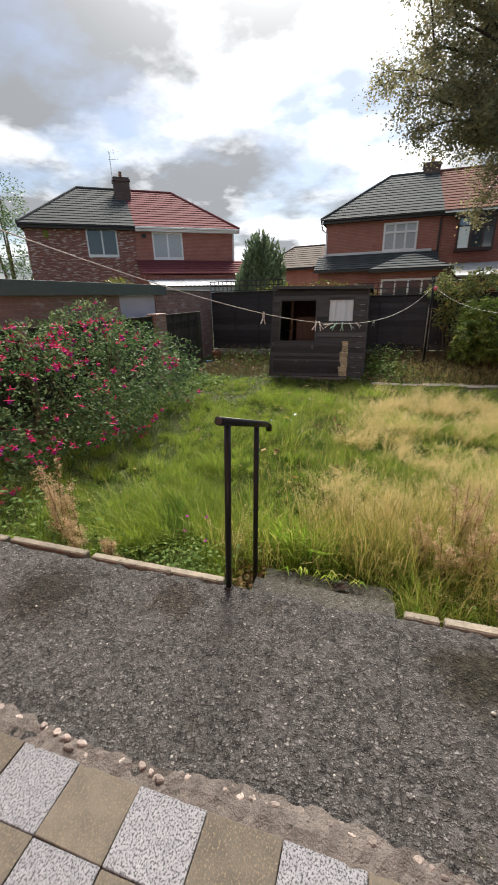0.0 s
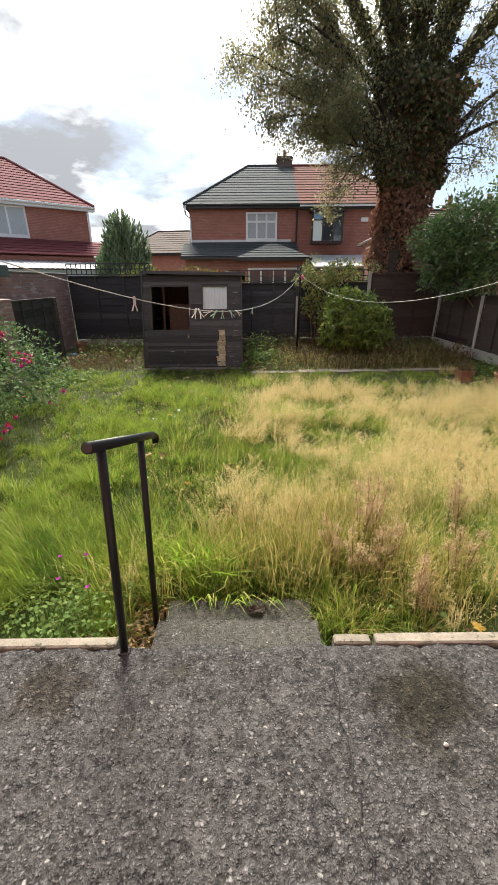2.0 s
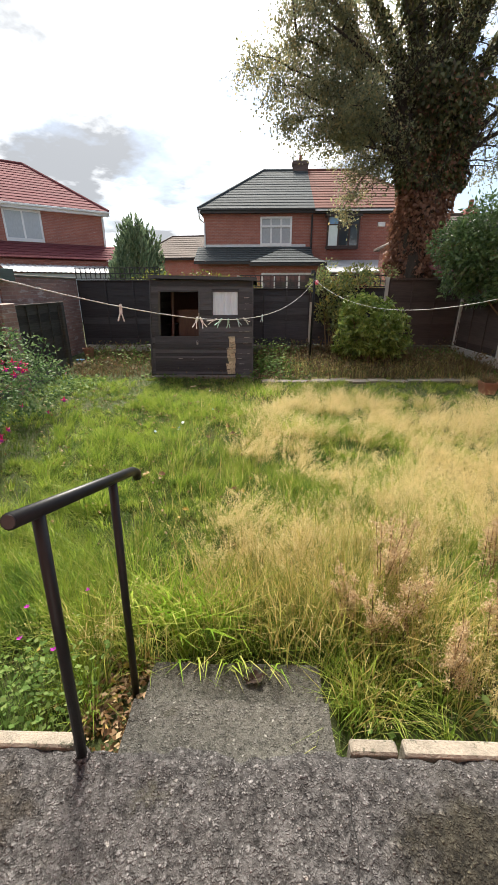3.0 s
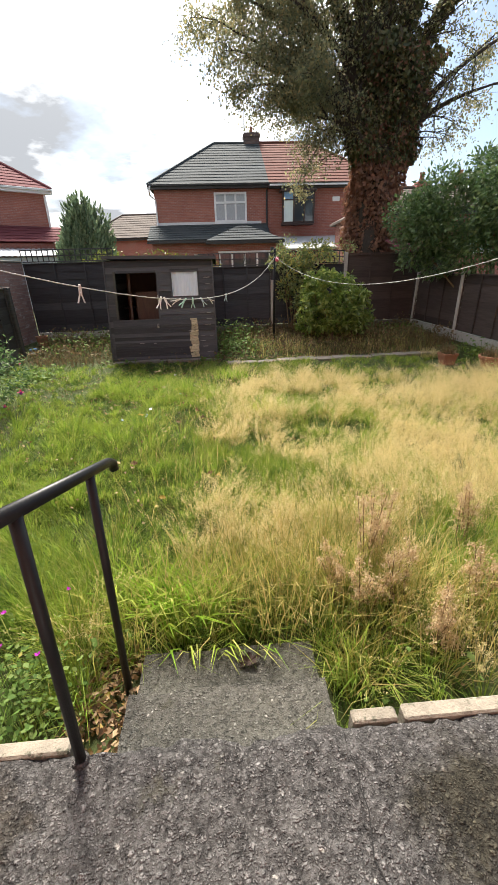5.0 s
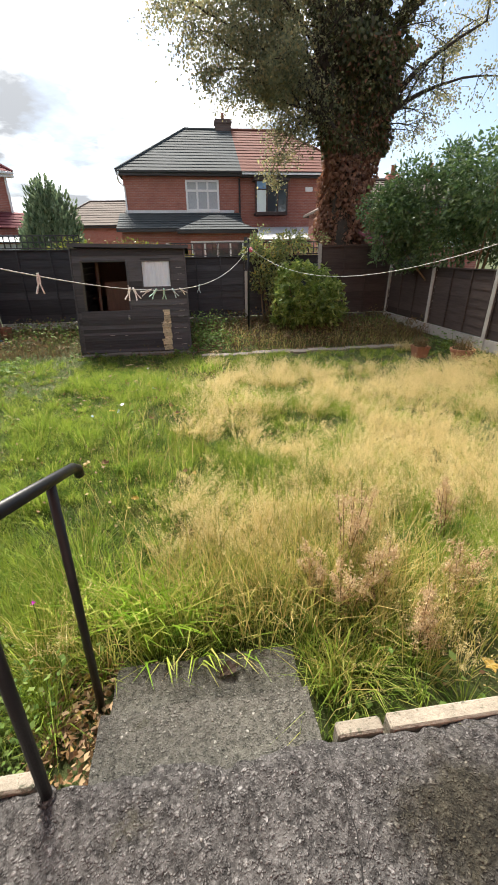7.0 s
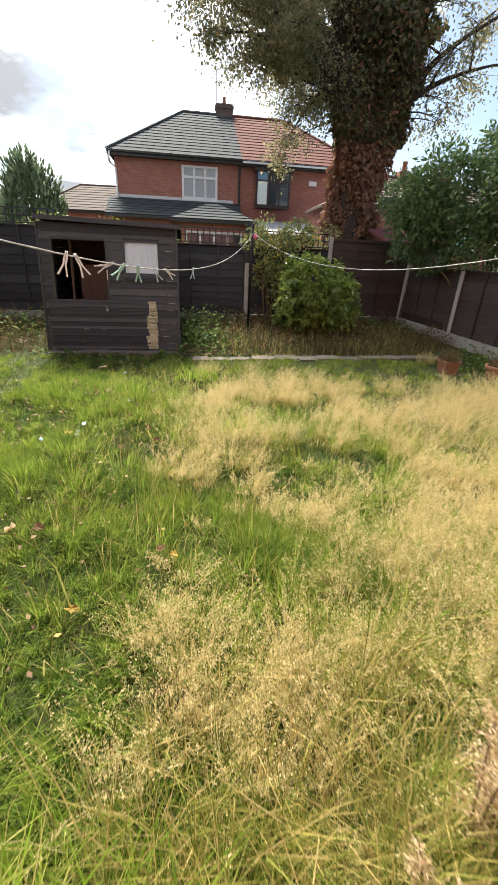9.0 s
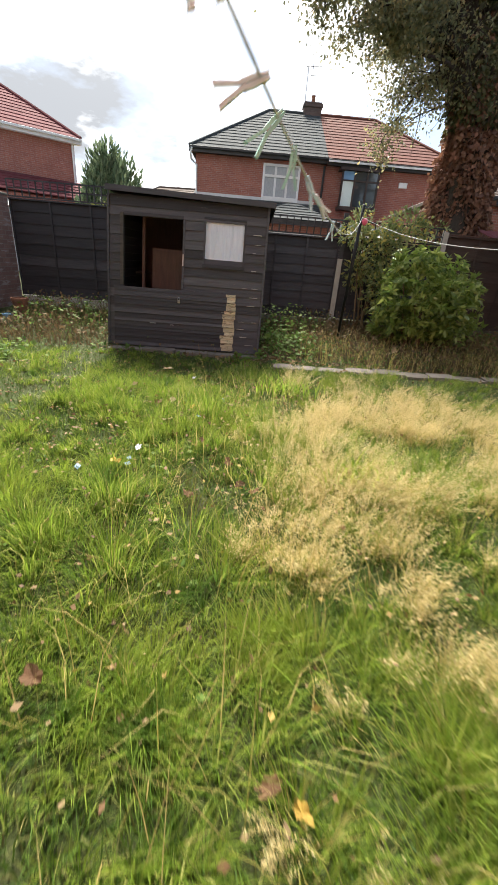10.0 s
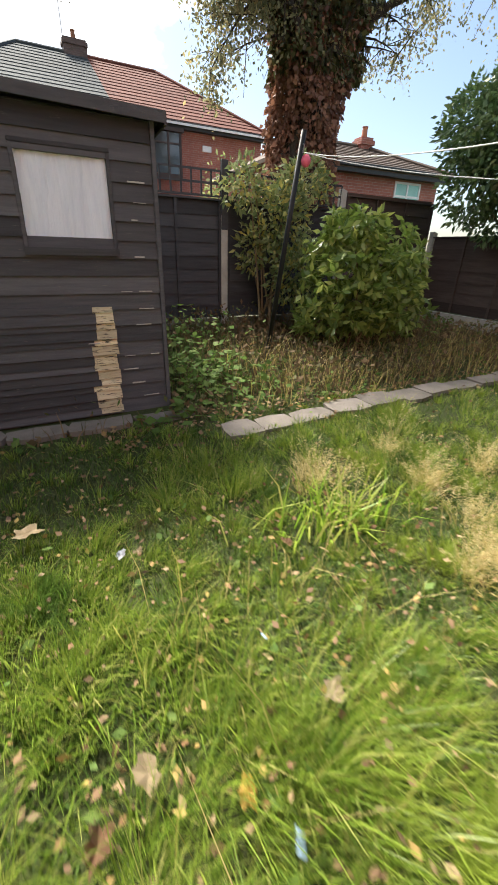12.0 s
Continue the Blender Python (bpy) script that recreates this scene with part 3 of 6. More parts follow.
steps_l = [(-6.9, 0.62), (-6.25, 0.6), (-5.62, 0.63), (-4.96, 0.61), (-4.32, 0.62), (-3.67, 0.6), (-3.04, 0.62), (-2.39, 0.6), (-1.76, 0.61), (-1.12, 0.88), (0.695, 0.17), (0.875, 0.6), (1.49, 0.61), (2.11, 0.62), (2.75, 0.6), (3.37, 0.61), (4.0, 0.62), (4.64, 0.62)]
for i, (x, w) in enumerate(steps_l):
    part("kerb_stone", boxed(x, x + w - 0.012, 2.328 + crng.uniform(-0.004, 0.004), 2.38, -0.45, 0.008 + crng.uniform(-0.006, 0.006), bev=0.007,
         rot=Matrix.Rotation(crng.uniform(-0.006, 0.006), 4, "Z")), M["kerb"], patio, "weathered buff kerb stone")

# tiled threshold, broken mortar edge
tile_bm = {}
for mname in ("tile_light", "tile_brown"):
    bm = boxed(-0.117, 0.117, -0.1012, 0.1012, -0.06, 0.0, bev=0.0025)
    me = bpy.data.meshes.new("tile")
    bmesh.ops.recalc_face_normals(bm, faces=bm.faces[:])
    bm.to_mesh(me)
    bm.free()
    me.materials.append(M[mname])
    tile_bm[mname] = me
for r in range(5):
    for c in range(-5, 9):
        ob = new("tile", tile_bm["tile_light" if (r + c) % 2 == 0 else "tile_brown"])
        ob.parent = patio
        ob.location = Vector((-0.515 + 0.2365 * c, 1.25 - 0.205 * r, 0.002 + crng.uniform(-0.002, 0.002))) - patio.location
        ob.rotation_euler = (crng.uniform(-0.01, 0.01), crng.uniform(-0.01, 0.01), crng.uniform(-0.012, 0.012))


def mortar_strip():
    bm = bmesh.new()
    rows = []
    r = random.Random(2)
    xs = [-1.75 + 0.03 * i for i in range(135)]
    for x in xs:
        e = 1.425 + 0.018 * math.sin(x * 5) + r.uniform(-0.012, 0.012)
        rows.append([bm.verts.new(p) for p in ((x, 1.335, -0.06), (x, 1.338, -0.004 + r.uniform(-0.004, 0.004)), (x, 1.385, 0.008 + r.uniform(-0.008, 0.008)), (x, e, 0.012 + r.uniform(-0.004, 0.004)), (x, e + 0.012, -0.03))])
    for a, b in zip(rows, rows[1:]):
        for j in range(4):
            bm.faces.new((a[j], b[j], b[j + 1], a[j + 1]))
    return bm


part("mortar_edge", mortar_strip(), M["mortar"], patio, "crumbled mortar edge")


def stone_bm(r, sx, sy, sz, cuts=2):
    bm = bmesh.new()
    bmesh.ops.create_icosphere(bm, subdivisions=cuts, radius=1)
    off = Vector((r.uniform(0, 50), r.uniform(0, 50), 0))
    for v in bm.verts:
        d = 1 + 0.28 * noise.noise(v.co * 1.3 + off)
        v.co = Vector((v.co.x * sx, v.co.y * sy, v.co.z * sz)) * d
    return bm


rub_x = -1.6
while rub_x < 1.9:
    w = crng.uniform(0.007, 0.024)
    if not (-0.02 < rub_x < 0.1 or 0.62 < rub_x < 0.68) and crng.random() < 0.85:
        cy = 1.412 + 0.018 * math.sin(rub_x * 5) + crng.uniform(-0.022, 0.006)
        dep = crng.uniform(0.007, 0.016)
        bm = poly_prism(bmesh.new(), [(rub_x + w * math.cos(a) * crng.uniform(0.6, 1.15), cy + dep * math.sin(a) * crng.uniform(0.55, 1.15), -0.01) for a in [k * math.pi / 4 for k in range(8)]], (0, 0, crng.uniform(0.016, 0.027)))
        bmesh.ops.bevel(bm, geom=[e for e in bm.edges if e.verts[0].co.z > 0 and e.verts[1].co.z > 0], offset=0.004, segments=1, affect="EDGES")
        part("rubble", bm, M["rubble"], patio)
    rub_x += w * 1.7

# house wall behind the walker
wall = thing("wall_south", (0, 0.15, -0.4), "plain brick rear wall of the house", "wall", kind="structure")
part("brickwork", boxed(-7, -0.2, -0.05, 0.2, -0.4, 5.4), M["brick_house"], wall)
part("brickwork", boxed(1.0, 7, -0.05, 0.2, -0.4, 5.4), M["brick_house"], wall)
part("brickwork", boxed(-0.2, 1.0, -0.05, 0.2, 2.1, 5.4), M["brick_house"], wall)
part("door", boxed(-0.2, 1.0, -0.04, 0.02, -0.05, 2.1), M["white"], wall, "white back door")


# ---- hand rail ----
def make_rail():
    t = thing("handrail", (-0.19, 2.3, 0), "black painted tubular steel handrail with chipped paint beside the steps", "handrail")
    near, far = Vector((-0.166, 2.2, 0.98)), Vector((-0.172, 3.01, 0.712))
    d = (far - near).normalized()
    bm = tubed([near, far - d * 0.04, far, far + Vector((0.008, 0.03, -0.02)), far + Vector((0.008, 0.036, -0.05))], 0.0198, 14)
    part("rail", bm, M["black_paint"], t, smooth=True)
    # the tube is capped: a flat dark disc stands for its shaded hollow
    bm = bmesh.new()
    bmesh.ops.create_cone(bm, segments=14, radius1=0.016, radius2=0.016, depth=0.004, cap_ends=True,
                          matrix=Matrix.Translation(near - d * 0.001) @ d.to_track_quat("Z", "Y").to_matrix().to_4x4())
    part("open_end", bm, M["dark_trim"], t, "dark disc painted for the shaded hollow of the tube end")
    for y, zb in ((2.305, -0.02), (2.785, -0.42)):
        top = near + d * ((y - near.y) / d.y)
        bm = tubed([(-0.205, y, zb), (top.x, y, top.z - 0.006)], 0.0165, 12)
        part("post", bm, M["black_paint"], t, smooth=True)
    part("rail", tubed([(-0.205, 2.305, -0.01), (-0.205, 2.305, 0.006), (-0.205, 2.305, 0.01)], [0.03, 0.026, 0.018], 8), M["tarmac"], t, "cement collar at the foot").name = "collar"


make_rail()

# ---- shed ----
SX0, SX1, SY0, SY1, SZ = -2.0, 0.22, 10.23, 12.1, -0.36


def make_shed():
    t = thing("garden_shed", (-0.9, 11.2, -0.38), "black-stained board garden shed with open upper door and peeling boards", "shed")
    r = random.Random(5)
    top_l, top_r = 1.63, 1.58
    op = (-1.80, -0.96, 0.50, 1.38)         # opening of the upper half of the door
    win = (-0.64, -0.09, 0.85, 1.40)
    h = 0.115
    rows = int((1.62 - SZ) / h) + 1

    def board(x0, x1, z0, z1, mat, y=SY0, tip=0.012, proud=0.0, label=""):
        bm = bmesh.new()
        pts = [(x0, y - tip - proud, z0), (x0, y - proud + 0.004, z1), (x0, y + 0.014, z1), (x0, y + 0.014, z0)]
        a = [bm.verts.new(p) for p in pts]
        b = [bm.verts.new((x1 + r.uniform(-0.004, 0.004), p[1], p[2])) for p in pts]
        bm.faces.new(a)
        bm.faces.new(b[::-1])
        for i in range(4):
            bm.faces.new((a[i], b[i], b[(i + 1) % 4], a[(i + 1) % 4]))
        return part("board", bm, M[mat], t, label)

    for i in range(rows):
        z0, z1 = SZ + i * h, min(SZ + (i + 1) * h, 1.60) + 0.008
        cuts = [(SX0, SX1)]
        for a, b, lo, hi in (op, win):
            if z0 + h / 2 > lo and z0 + h / 2 < hi:
                new_cuts = []
                for c0, c1 in cuts:
                    if c0 < a < b < c1:
                        new_cuts += [(c0, a), (b, c1)]
                    else:
                        new_cuts.append((c0, c1))
                cuts = new_cuts
        for c0, c1 in cuts:
            if c1 - c0 > 0.05:
                board(c0, c1, z0 + r.uniform(-0.003, 0.003), z1, "shed")
    # lower door with its raw, peeled board ends
    for i in range(7):
        z0 = SZ + 0.02 + i * 0.116
        xr = -0.14 + r.uniform(-0.02, 0.012)
        xm = xr - r.uniform(0.1, 0.16)
        zc = z0 + r.uniform(0.045, 0.075)
        x1, x2 = xm - r.uniform(0.0, 0.06), xm - r.uniform(0.0, 0.06)
        board(-1.93, x1, z0, zc, "shed", SY0 - 0.028, 0.012)
        board(-1.93, x2, zc, z0 + 0.122, "shed", SY0 - 0.028, 0.006)
        board(x1 + 0.001, xr, z0 + 0.004, zc, "shed_raw", SY0 - 0.027, 0.013, 0.001, "bare peeled board end")
        board(x2 + 0.001, xr - r.uniform(0, 0.012), zc + 0.001, z0 + 0.114, "shed_raw", SY0 - 0.027, 0.007, 0.0, "bare peeled board end")
    # bare flecks where the stain has worn off the board edges
    for i in range(26):
        z = SZ + h * r.randrange(1, rows - 3) + r.uniform(0.0, 0.012)
        x = r.choice((r.uniform(-0.12, 0.14), r.uniform(-0.12, 0.14), r.uniform(-1.9, -0.2)))
        if op[0] - 0.1 < x < op[1] + 0.05 and z > 0.45 or win[0] - 0.2 < x < win[1] + 0.05 and z > 0.75:
            continue
        ln = r.uniform(0.03, 0.12)
        yy = SY0 - (0.042 if -1.93 < x < -0.2 and z < 0.45 else 0.0145)
        part("bare_fleck", boxed(x, min(x + ln, SX1 - 0.004), yy - 0.002, yy + 0.004, z, z + r.uniform(0.004, 0.012)), M["concrete"], t)
    # side and rear walls
    for i in range(rows):
        z0 = SZ + i * h
        z1 = z0 + h - 0.002
        if z1 > 1.6:
            z1 = 1.6
        part("board", boxed(SX1 - 0.014, SX1 + 0.004, SY0 + 0.016, SY1, z0, z1, bev=0.003), M["shed"], t)
        part("board", boxed(SX0 - 0.004, SX0 + 0.014, SY0 + 0.016, SY1, z0, z1, bev=0.003), M["shed"], t)
    part("rear_wall", boxed(SX0, SX1, SY1, SY1 + 0.02, SZ, 1.6), M["brown_wood"], t)
    part("floorboards", boxed(SX0 + 0.02, SX1 - 0.02, SY0 + 0.02, SY1, SZ, SZ + 0.05), M["brown_wood"], t)
    for x in (SX1 + 0.001, SX0 - 0.031):
        part("corner_post", boxed(x, x + 0.03, SY0 - 0.022, SY0 + 0.03, SZ, 1.6, bev=0.003), M["shed"], t)
    # opening: jamb, lining, inner stud, part of a leaning brown board
    part("door_jamb", boxed(op[0] - 0.045, op[0], SY0 - 0.03, SY0 + 0.05, op[2], op[3] + 0.02, bev=0.003), M["fence_grey"], t, "weathered grey jamb")
    part("door_jamb", boxed(op[1], op[1] + 0.03, SY0 - 0.016, SY0 + 0.05, op[2], op[3], bev=0.003), M["shed"], t)
    part("lintel", boxed(op[0], op[1], SY0 - 0.018, SY0 + 0.05, op[3] - 0.01, op[3] + 0.03, bev=0.003), M["shed"], t)
    part("stud", boxed(-1.60, -1.56, SY0 + 0.25, SY0 + 0.3, SZ + 0.05, 1.55), M["brown_wood"], t, "bare timber stud")
    part("inner_board", boxed(-1.48, -0.98, SY0 + 0.4, SY0 + 0.42, SZ + 0.05, 1.0), M["brown_wood"], t, "reddish brown board standing inside")
    part("shelf", boxed(-1.95, -1.5, SY0 + 1.2, SY0 + 1.5, 0.6, 0.63), M["brown_wood"], t)
    # window with curtain
    f = part("window_frame", boxed(win[0] - 0.03, win[1] + 0.03, SY0 - 0.035, SY0 + 0.03, win[2] - 0.045, win[2]), M["shed"], t)
    part("window_frame", boxed(win[0] - 0.025, win[0], SY0 - 0.012, SY0 + 0.03, win[2], win[3], bev=0.003), M["shed"], t)
    part("window_frame", boxed(win[1], win[1] + 0.025, SY0 - 0.012, SY0 + 0.03, win[2], win[3], bev=0.003), M["shed"], t)
    part("window_frame", boxed(win[0] - 0.025, win[1] + 0.025, SY0 - 0.014, SY0 + 0.03, win[3], win[3] + 0.025, bev=0.003), M["shed"], t)
    bm = bmesh.new()
    prev = None
    for i in range(57):
        x = win[0] + (win[1] - win[0]) * i / 56
        y = SY0 + 0.012 + 0.0025 * math.sin(i * 0.8) + 0.005 * math.sin(i * 0.31 + 1)
        a, b = bm.verts.new((x, y, win[2])), bm.verts.new((x, y + 0.004, win[3]))
        if prev:
            bm.faces.new((prev[0], a, b, prev[1]))
        prev = (a, b)
    part("curtain", bm, M["curtain"], t, "white curtain in the window, coloured bluish for the sky's reflection", smooth=True)
    # roof
    bm = bmesh.new()
    poly_prism(bm, [(SX0 - 0.03, SY0 - 0.075, 1.66), (SX1 + 0.08, SY0 - 0.075, 1.61), (SX1 + 0.08, SY1 + 0.1, 1.50), (SX0 - 0.03, SY1 + 0.1, 1.55)], (0, 0, 0.035))
    part("roof", bm, M["roofing"], t, "mossy black felt roof")
    bm = bmesh.new()
    poly_prism(bm, [(SX0 - 0.035, SY0 - 0.09, 1.635), (SX1 + 0.085, SY0 - 0.09, 1.585), (SX1 + 0.085, SY0 - 0.09, 1.65), (SX0 - 0.035, SY0 - 0.09, 1.70)], (0, 0.018, 0))
    part("fascia", bm, M["shed"], t)
    bm = bmesh.new()
    poly_prism(bm, [(SX1 + 0.08, SY0 - 0.085, 1.575), (SX1 + 0.08, SY1 + 0.1, 1.47), (SX1 + 0.08, SY1 + 0.1, 1.54), (SX1 + 0.08, SY0 - 0.085, 1.648)], (0.018, 0, 0))
    part("fascia", bm, M["shed"], t)
    # latch and padlock
    lock = part("padlock", boxed(-1.005, -0.965, SY0 - 0.055, SY0 - 0.04, 0.30, 0.345, bev=0.006), M["steel"], t, "small steel padlock")
    part("shackle", tubed([(-1.0, SY0 - 0.048, 0.345), (-0.998, SY0 - 0.048, 0.375), (-0.985, SY0 - 0.048, 0.385), (-0.972, SY0 - 0.048, 0.375), (-0.97, SY0 - 0.048, 0.345)], 0.004, 6), M["steel"], lock)
    part("latch", boxed(-0.955, -0.94, SY0 - 0.03, SY0 - 0.018, 0.80, 0.95), M["steel"], t)


    # the old frame has settled: its west side leans inwards
    for ob in [c for c in t.children_recursive if c.type == "MESH"]:
        for v in ob.data.vertices:
            w = (SX1 - (v.co.x + t.location.x)) / (SX1 - SX0)
            v.co.x += 0.062 * (v.co.z + t.location.z - SZ) * max(0.0, w)


make_shed()
doorstep = thing("doorstep", (-0.9, 10.05, -0.38), "row of mossy broken concrete slabs before the shed", "step")
drng = random.Random(15)
dx = -1.95
while dx < 0.1:
    w = drng.uniform(0.22, 0.5)
    y0, d = 9.96 + drng.uniform(-0.03, 0.02), drng.uniform(0.17, 0.21)
    pts = [(dx + fx * (w - 0.025) + drng.uniform(-0.02, 0.02), y0 + fy * d + drng.uniform(-0.018, 0.012), -0.45) for fx, fy in ((0, 0), (0.5, -0.05), (1, 0.03), (1.02, 0.5), (0.98, 1), (0.5, 1), (0, 0.98), (-0.02, 0.5))]
    part("slab", poly_prism(bmesh.new(), pts, (0, 0, 0.1 + drng.uniform(-0.012, 0.012))), M["paving"], doorstep)
    dx += w

# ---- fences ----
def fence_panel(parent, origin, direction, width, z0, z1, mat, boards=9, battens=(0.0, 0.33, 0.67, 1.0), r=random.Random(7), face=1, lap=0.012):
    """Overlapping boards between posts. direction: unit vector along the fence; face: side towards the garden."""
    o, d = Vector(origin), Vector(direction)
    n = Vector((d.y, -d.x, 0)) * face
    h = (z1 - z0) / boards
    for i in range(boards):
        za, zb = z0 + i * h + r.uniform(-0.006, 0.006), z0 + (i + 1) * h + 0.012
        bm = bmesh.new()
        cols = []
        for j in range(6):
            s = width * j / 5
            w = 0.004 * math.sin(j * 1.7 + i * 2.3) + r.uniform(-0.004, 0.004)
            cols.append([bm.verts.new(o + d * s + n * q + Vector((0, 0, z))) for q, z in ((lap + 0.006, za + w), (0.0, zb + w), (-0.012, zb + w), (-0.006, za + w))])
        for a, b in zip(cols, cols[1:]):
            for q in range(4):
                bm.faces.new((a[q], b[q], b[(q + 1) % 4], a[(q + 1) % 4]))
        bm.faces.new(cols[0])
        bm.faces.new(cols[-1][::-1])
        part("board", bm, mat, parent)
    for f in battens:
        s = 0.02 + f * (width - 0.04)
        a = o + d * s + n * 0.026
        bm = bmesh.new()
        poly_prism(bm, [a - d * 0.017 + Vector((0, 0, z0)), a + d * 0.017 + Vector((0, 0, z0)), a + d * 0.017 + Vector((0, 0, z1)), a - d * 0.017 + Vector((0, 0, z1))], n * 0.016)
        part("batten", bm, mat, parent)
    a = o + Vector((0, 0, z1)) - n * 0.02
    bm = bmesh.new()
    poly_prism(bm, [a, a + d * width, a + d * width + n * 0.07, a + n * 0.07], (0, 0, 0.022))
    part("cap_rail", bm, mat, parent)


def fence_post(parent, x, y, z0, z1, mat, lean=(0, 0), w=0.095):
    bm = bmesh.new()
    box(bm, x - w / 2, x + w / 2, y - w / 2, y + w / 2, z0, z1, bev=0.008)
    for v in bm.verts:
        f = (v.co.z - z0) / (z1 - z0)
        v.co.x += lean[0] * f
        v.co.y += lean[1] * f
        if v.co.z > z1 - 0.02:
            v.co.z -= 0.02 * (v.co.x > x)
    part("post", bm, mat, parent)


def trellis(parent, x0, x1, y, z0, z1, mat, step=0.125):
    for z in (z0, (z0 + z1) / 2, z1):
        part("slat", boxed(x0, x1, y - 0.012, y, z - 0.012, z + 0.012), mat, parent)
    n = int((x1 - x0) / step)
    for i in range(n + 1):
        x = x0 + (x1 - x0) * i / n
        part("slat", boxed(x - 0.011, x + 0.011, y - 0.024, y - 0.012, z0, z1), mat, parent)


FY = 12.48
fence_n = thing("fence_north", (1, FY, -0.3), "dark timber back fence of overlapping boards with trellis and concrete posts", "fence", kind="structure")
for x0, x1, z1, mat, tr in ((-4.39, -2.2, 1.62, "fence_black", 1.93), (-2.12, -0.2, 1.55, "fence_black", 0), (-0.12, 1.70, 1.42, "fence_black", 1.74), (1.79, 3.61, 1.42, "fence_black", 1.74), (3.70, 5.56, 1.62, "fence_brown", 0)):
    fence_panel(fence_n, (x0, FY, 0), (1, 0, 0), x1 - x0, 0.0, z1, M[mat], r=random.Random(int(x0 * 10)))
    if tr:
        trellis(fence_n, x0, x1, FY - 0.005, z1 + 0.05, tr, M[mat])
    part("gravel_board", boxed(x0, x1, FY - 0.02, FY + 0.03, -0.45, -0.008, bev=0.004), M["concrete" if x0 < -3 else "concrete_dark"], fence_n, "mossy concrete gravel board")
fence_post(fence_n, 1.745, FY, -0.5, 1.27, M["concrete"])
part("post_extension", boxed(1.70, 1.79, FY - 0.06, FY - 0.01, 1.1, 1.86, bev=0.004), M["fence_black"], fence_n)
fence_post(fence_n, -0.16, FY, -0.5, 1.75, M["concrete"])
fence_post(fence_n, -2.16, FY, -0.5, 1.75, M["concrete"])
fence_post(fence_n, 3.655, FY, -0.5, 1.71, M["concrete"])
part("cap_rail", boxed(3.72, 5.5, FY - 0.03, FY + 0.03, 1.645, 1.67, bev=0.003), M["brown_wood"], fence_n, "reddish brown cap rail")

FX = 5.64
fence_e = thing("fence_east", (FX, 8, -0.3), "dark brown timber fence of overlapping boards with leaning concrete posts", "fence", kind="structure")
posts_y = [12.46, 10.34, 8.38, 6.45, 4.52, 2.59]
for i, y in enumerate(posts_y):
    fence_post(fence_e, FX, y, -0.6, 1.24, M["concrete"], lean=(-0.02 * (i % 2), -0.06 if i == 0 else -0.02))
for a, b in zip(posts_y, posts_y[1:]):
    fence_panel(fence_e, (FX + 0.005, a - 0.05, 0), (0, -1, 0), a - b - 0.1, 0.0, 1.14, M["fence_brown"], boards=7, r=random.Random(int(a * 10)), face=1)
    part("gravel_board", boxed(FX - 0.03, FX + 0.03, b + 0.05, a - 0.05, -0.5, -0.012, bev=0.005), M["concrete"], fence_e, "pale concrete gravel board")

WX = -4.1
fence_w = thing("fence_west", (WX, 8, -0.38), "low weathered grey panel fence with brick and timber piers", "fence", kind="structure")
for y0, y1, sag in ((8.84, 10.56, 0.02), (6.95, 8.35, 0.0), (5.0, 6.85, 0.0), (2.6, 4.9, 0.0)):
    fence_panel(fence_w, (WX, y0, 0), (0, 1, 0), y1 - y0, -0.05, 1.14, M["fence_grey"], boards=7, battens=(0, 0.25, 0.5, 0.75, 1), r=random.Random(int(y0 * 10)))
    part("gravel_board", boxed(WX - 0.02, WX + 0.03, y0, y1, -0.45, -0.06), M["concrete_dark"], fence_w)
part("pier", boxed(WX - 0.12, WX + 0.12, 8.38, 8.8, -0.45, 1.2, bev=0.01), M["brick_wall"], fence_w, "old brick pier")
part("pier", boxed(WX - 0.1, WX + 0.1, 4.9, 5.0, -0.45, 1.2, bev=0.01), M["brick_wall"], fence_w)
part("pier", boxed(WX - 0.1, WX + 0.1, 6.85, 6.95, -0.45, 1.25, bev=0.01), M["brick_wall"], fence_w)
part("post", boxed(WX - 0.06, WX + 0.07, 10.62, 10.75, -0.45, 1.17, bev=0.012), M["fence_grey"], fence_w, "weathered timber end post")

# neighbour's low outbuilding and its brick wall along the west boundary
outb = thing("outbuilding", (-5.5, 7, -0.4), "neighbour's low brick outbuilding with flaking green fascia and white board", "outbuilding")
part("wall", boxed(-4.62, -4.4, 2.6, 7.76, -0.45, 1.62), M["brick_wall"], outb)
part("wall", boxed(-4.62, -4.4, 9.16, 12.44, -0.45, 1.66), M["brick_wall"], outb, "old stained brick side wall")
part("wall", boxed(-4.62, -4.4, 7.76, 9.16, -0.45, 1.05), M["brick_wall"], outb)
part("wall", boxed(-8.5, -4.62, 12.0, 12.2, -0.45, 1.6), M["brick_wall"], outb)
part("white_board", boxed(-4.52, -4.43, 7.77, 9.15, 1.05, 1.61, bev=0.004), M["white_board"], outb, "white painted board over the opening")
part("roof", boxed(-8.5, -4.3, 2.4, 9.5, 1.7, 1.78), M["roofing"], outb)
part("fascia", boxed(-4.34, -4.29, 2.4, 9.5, 1.58, 1.79, bev=0.004), M["fascia_green"], outb, "flaking green painted fascia")
part("coping", boxed(-4.64, -4.38, 9.5, 12.44, 1.66, 1.70, bev=0.008), M["concrete_dark"], outb)


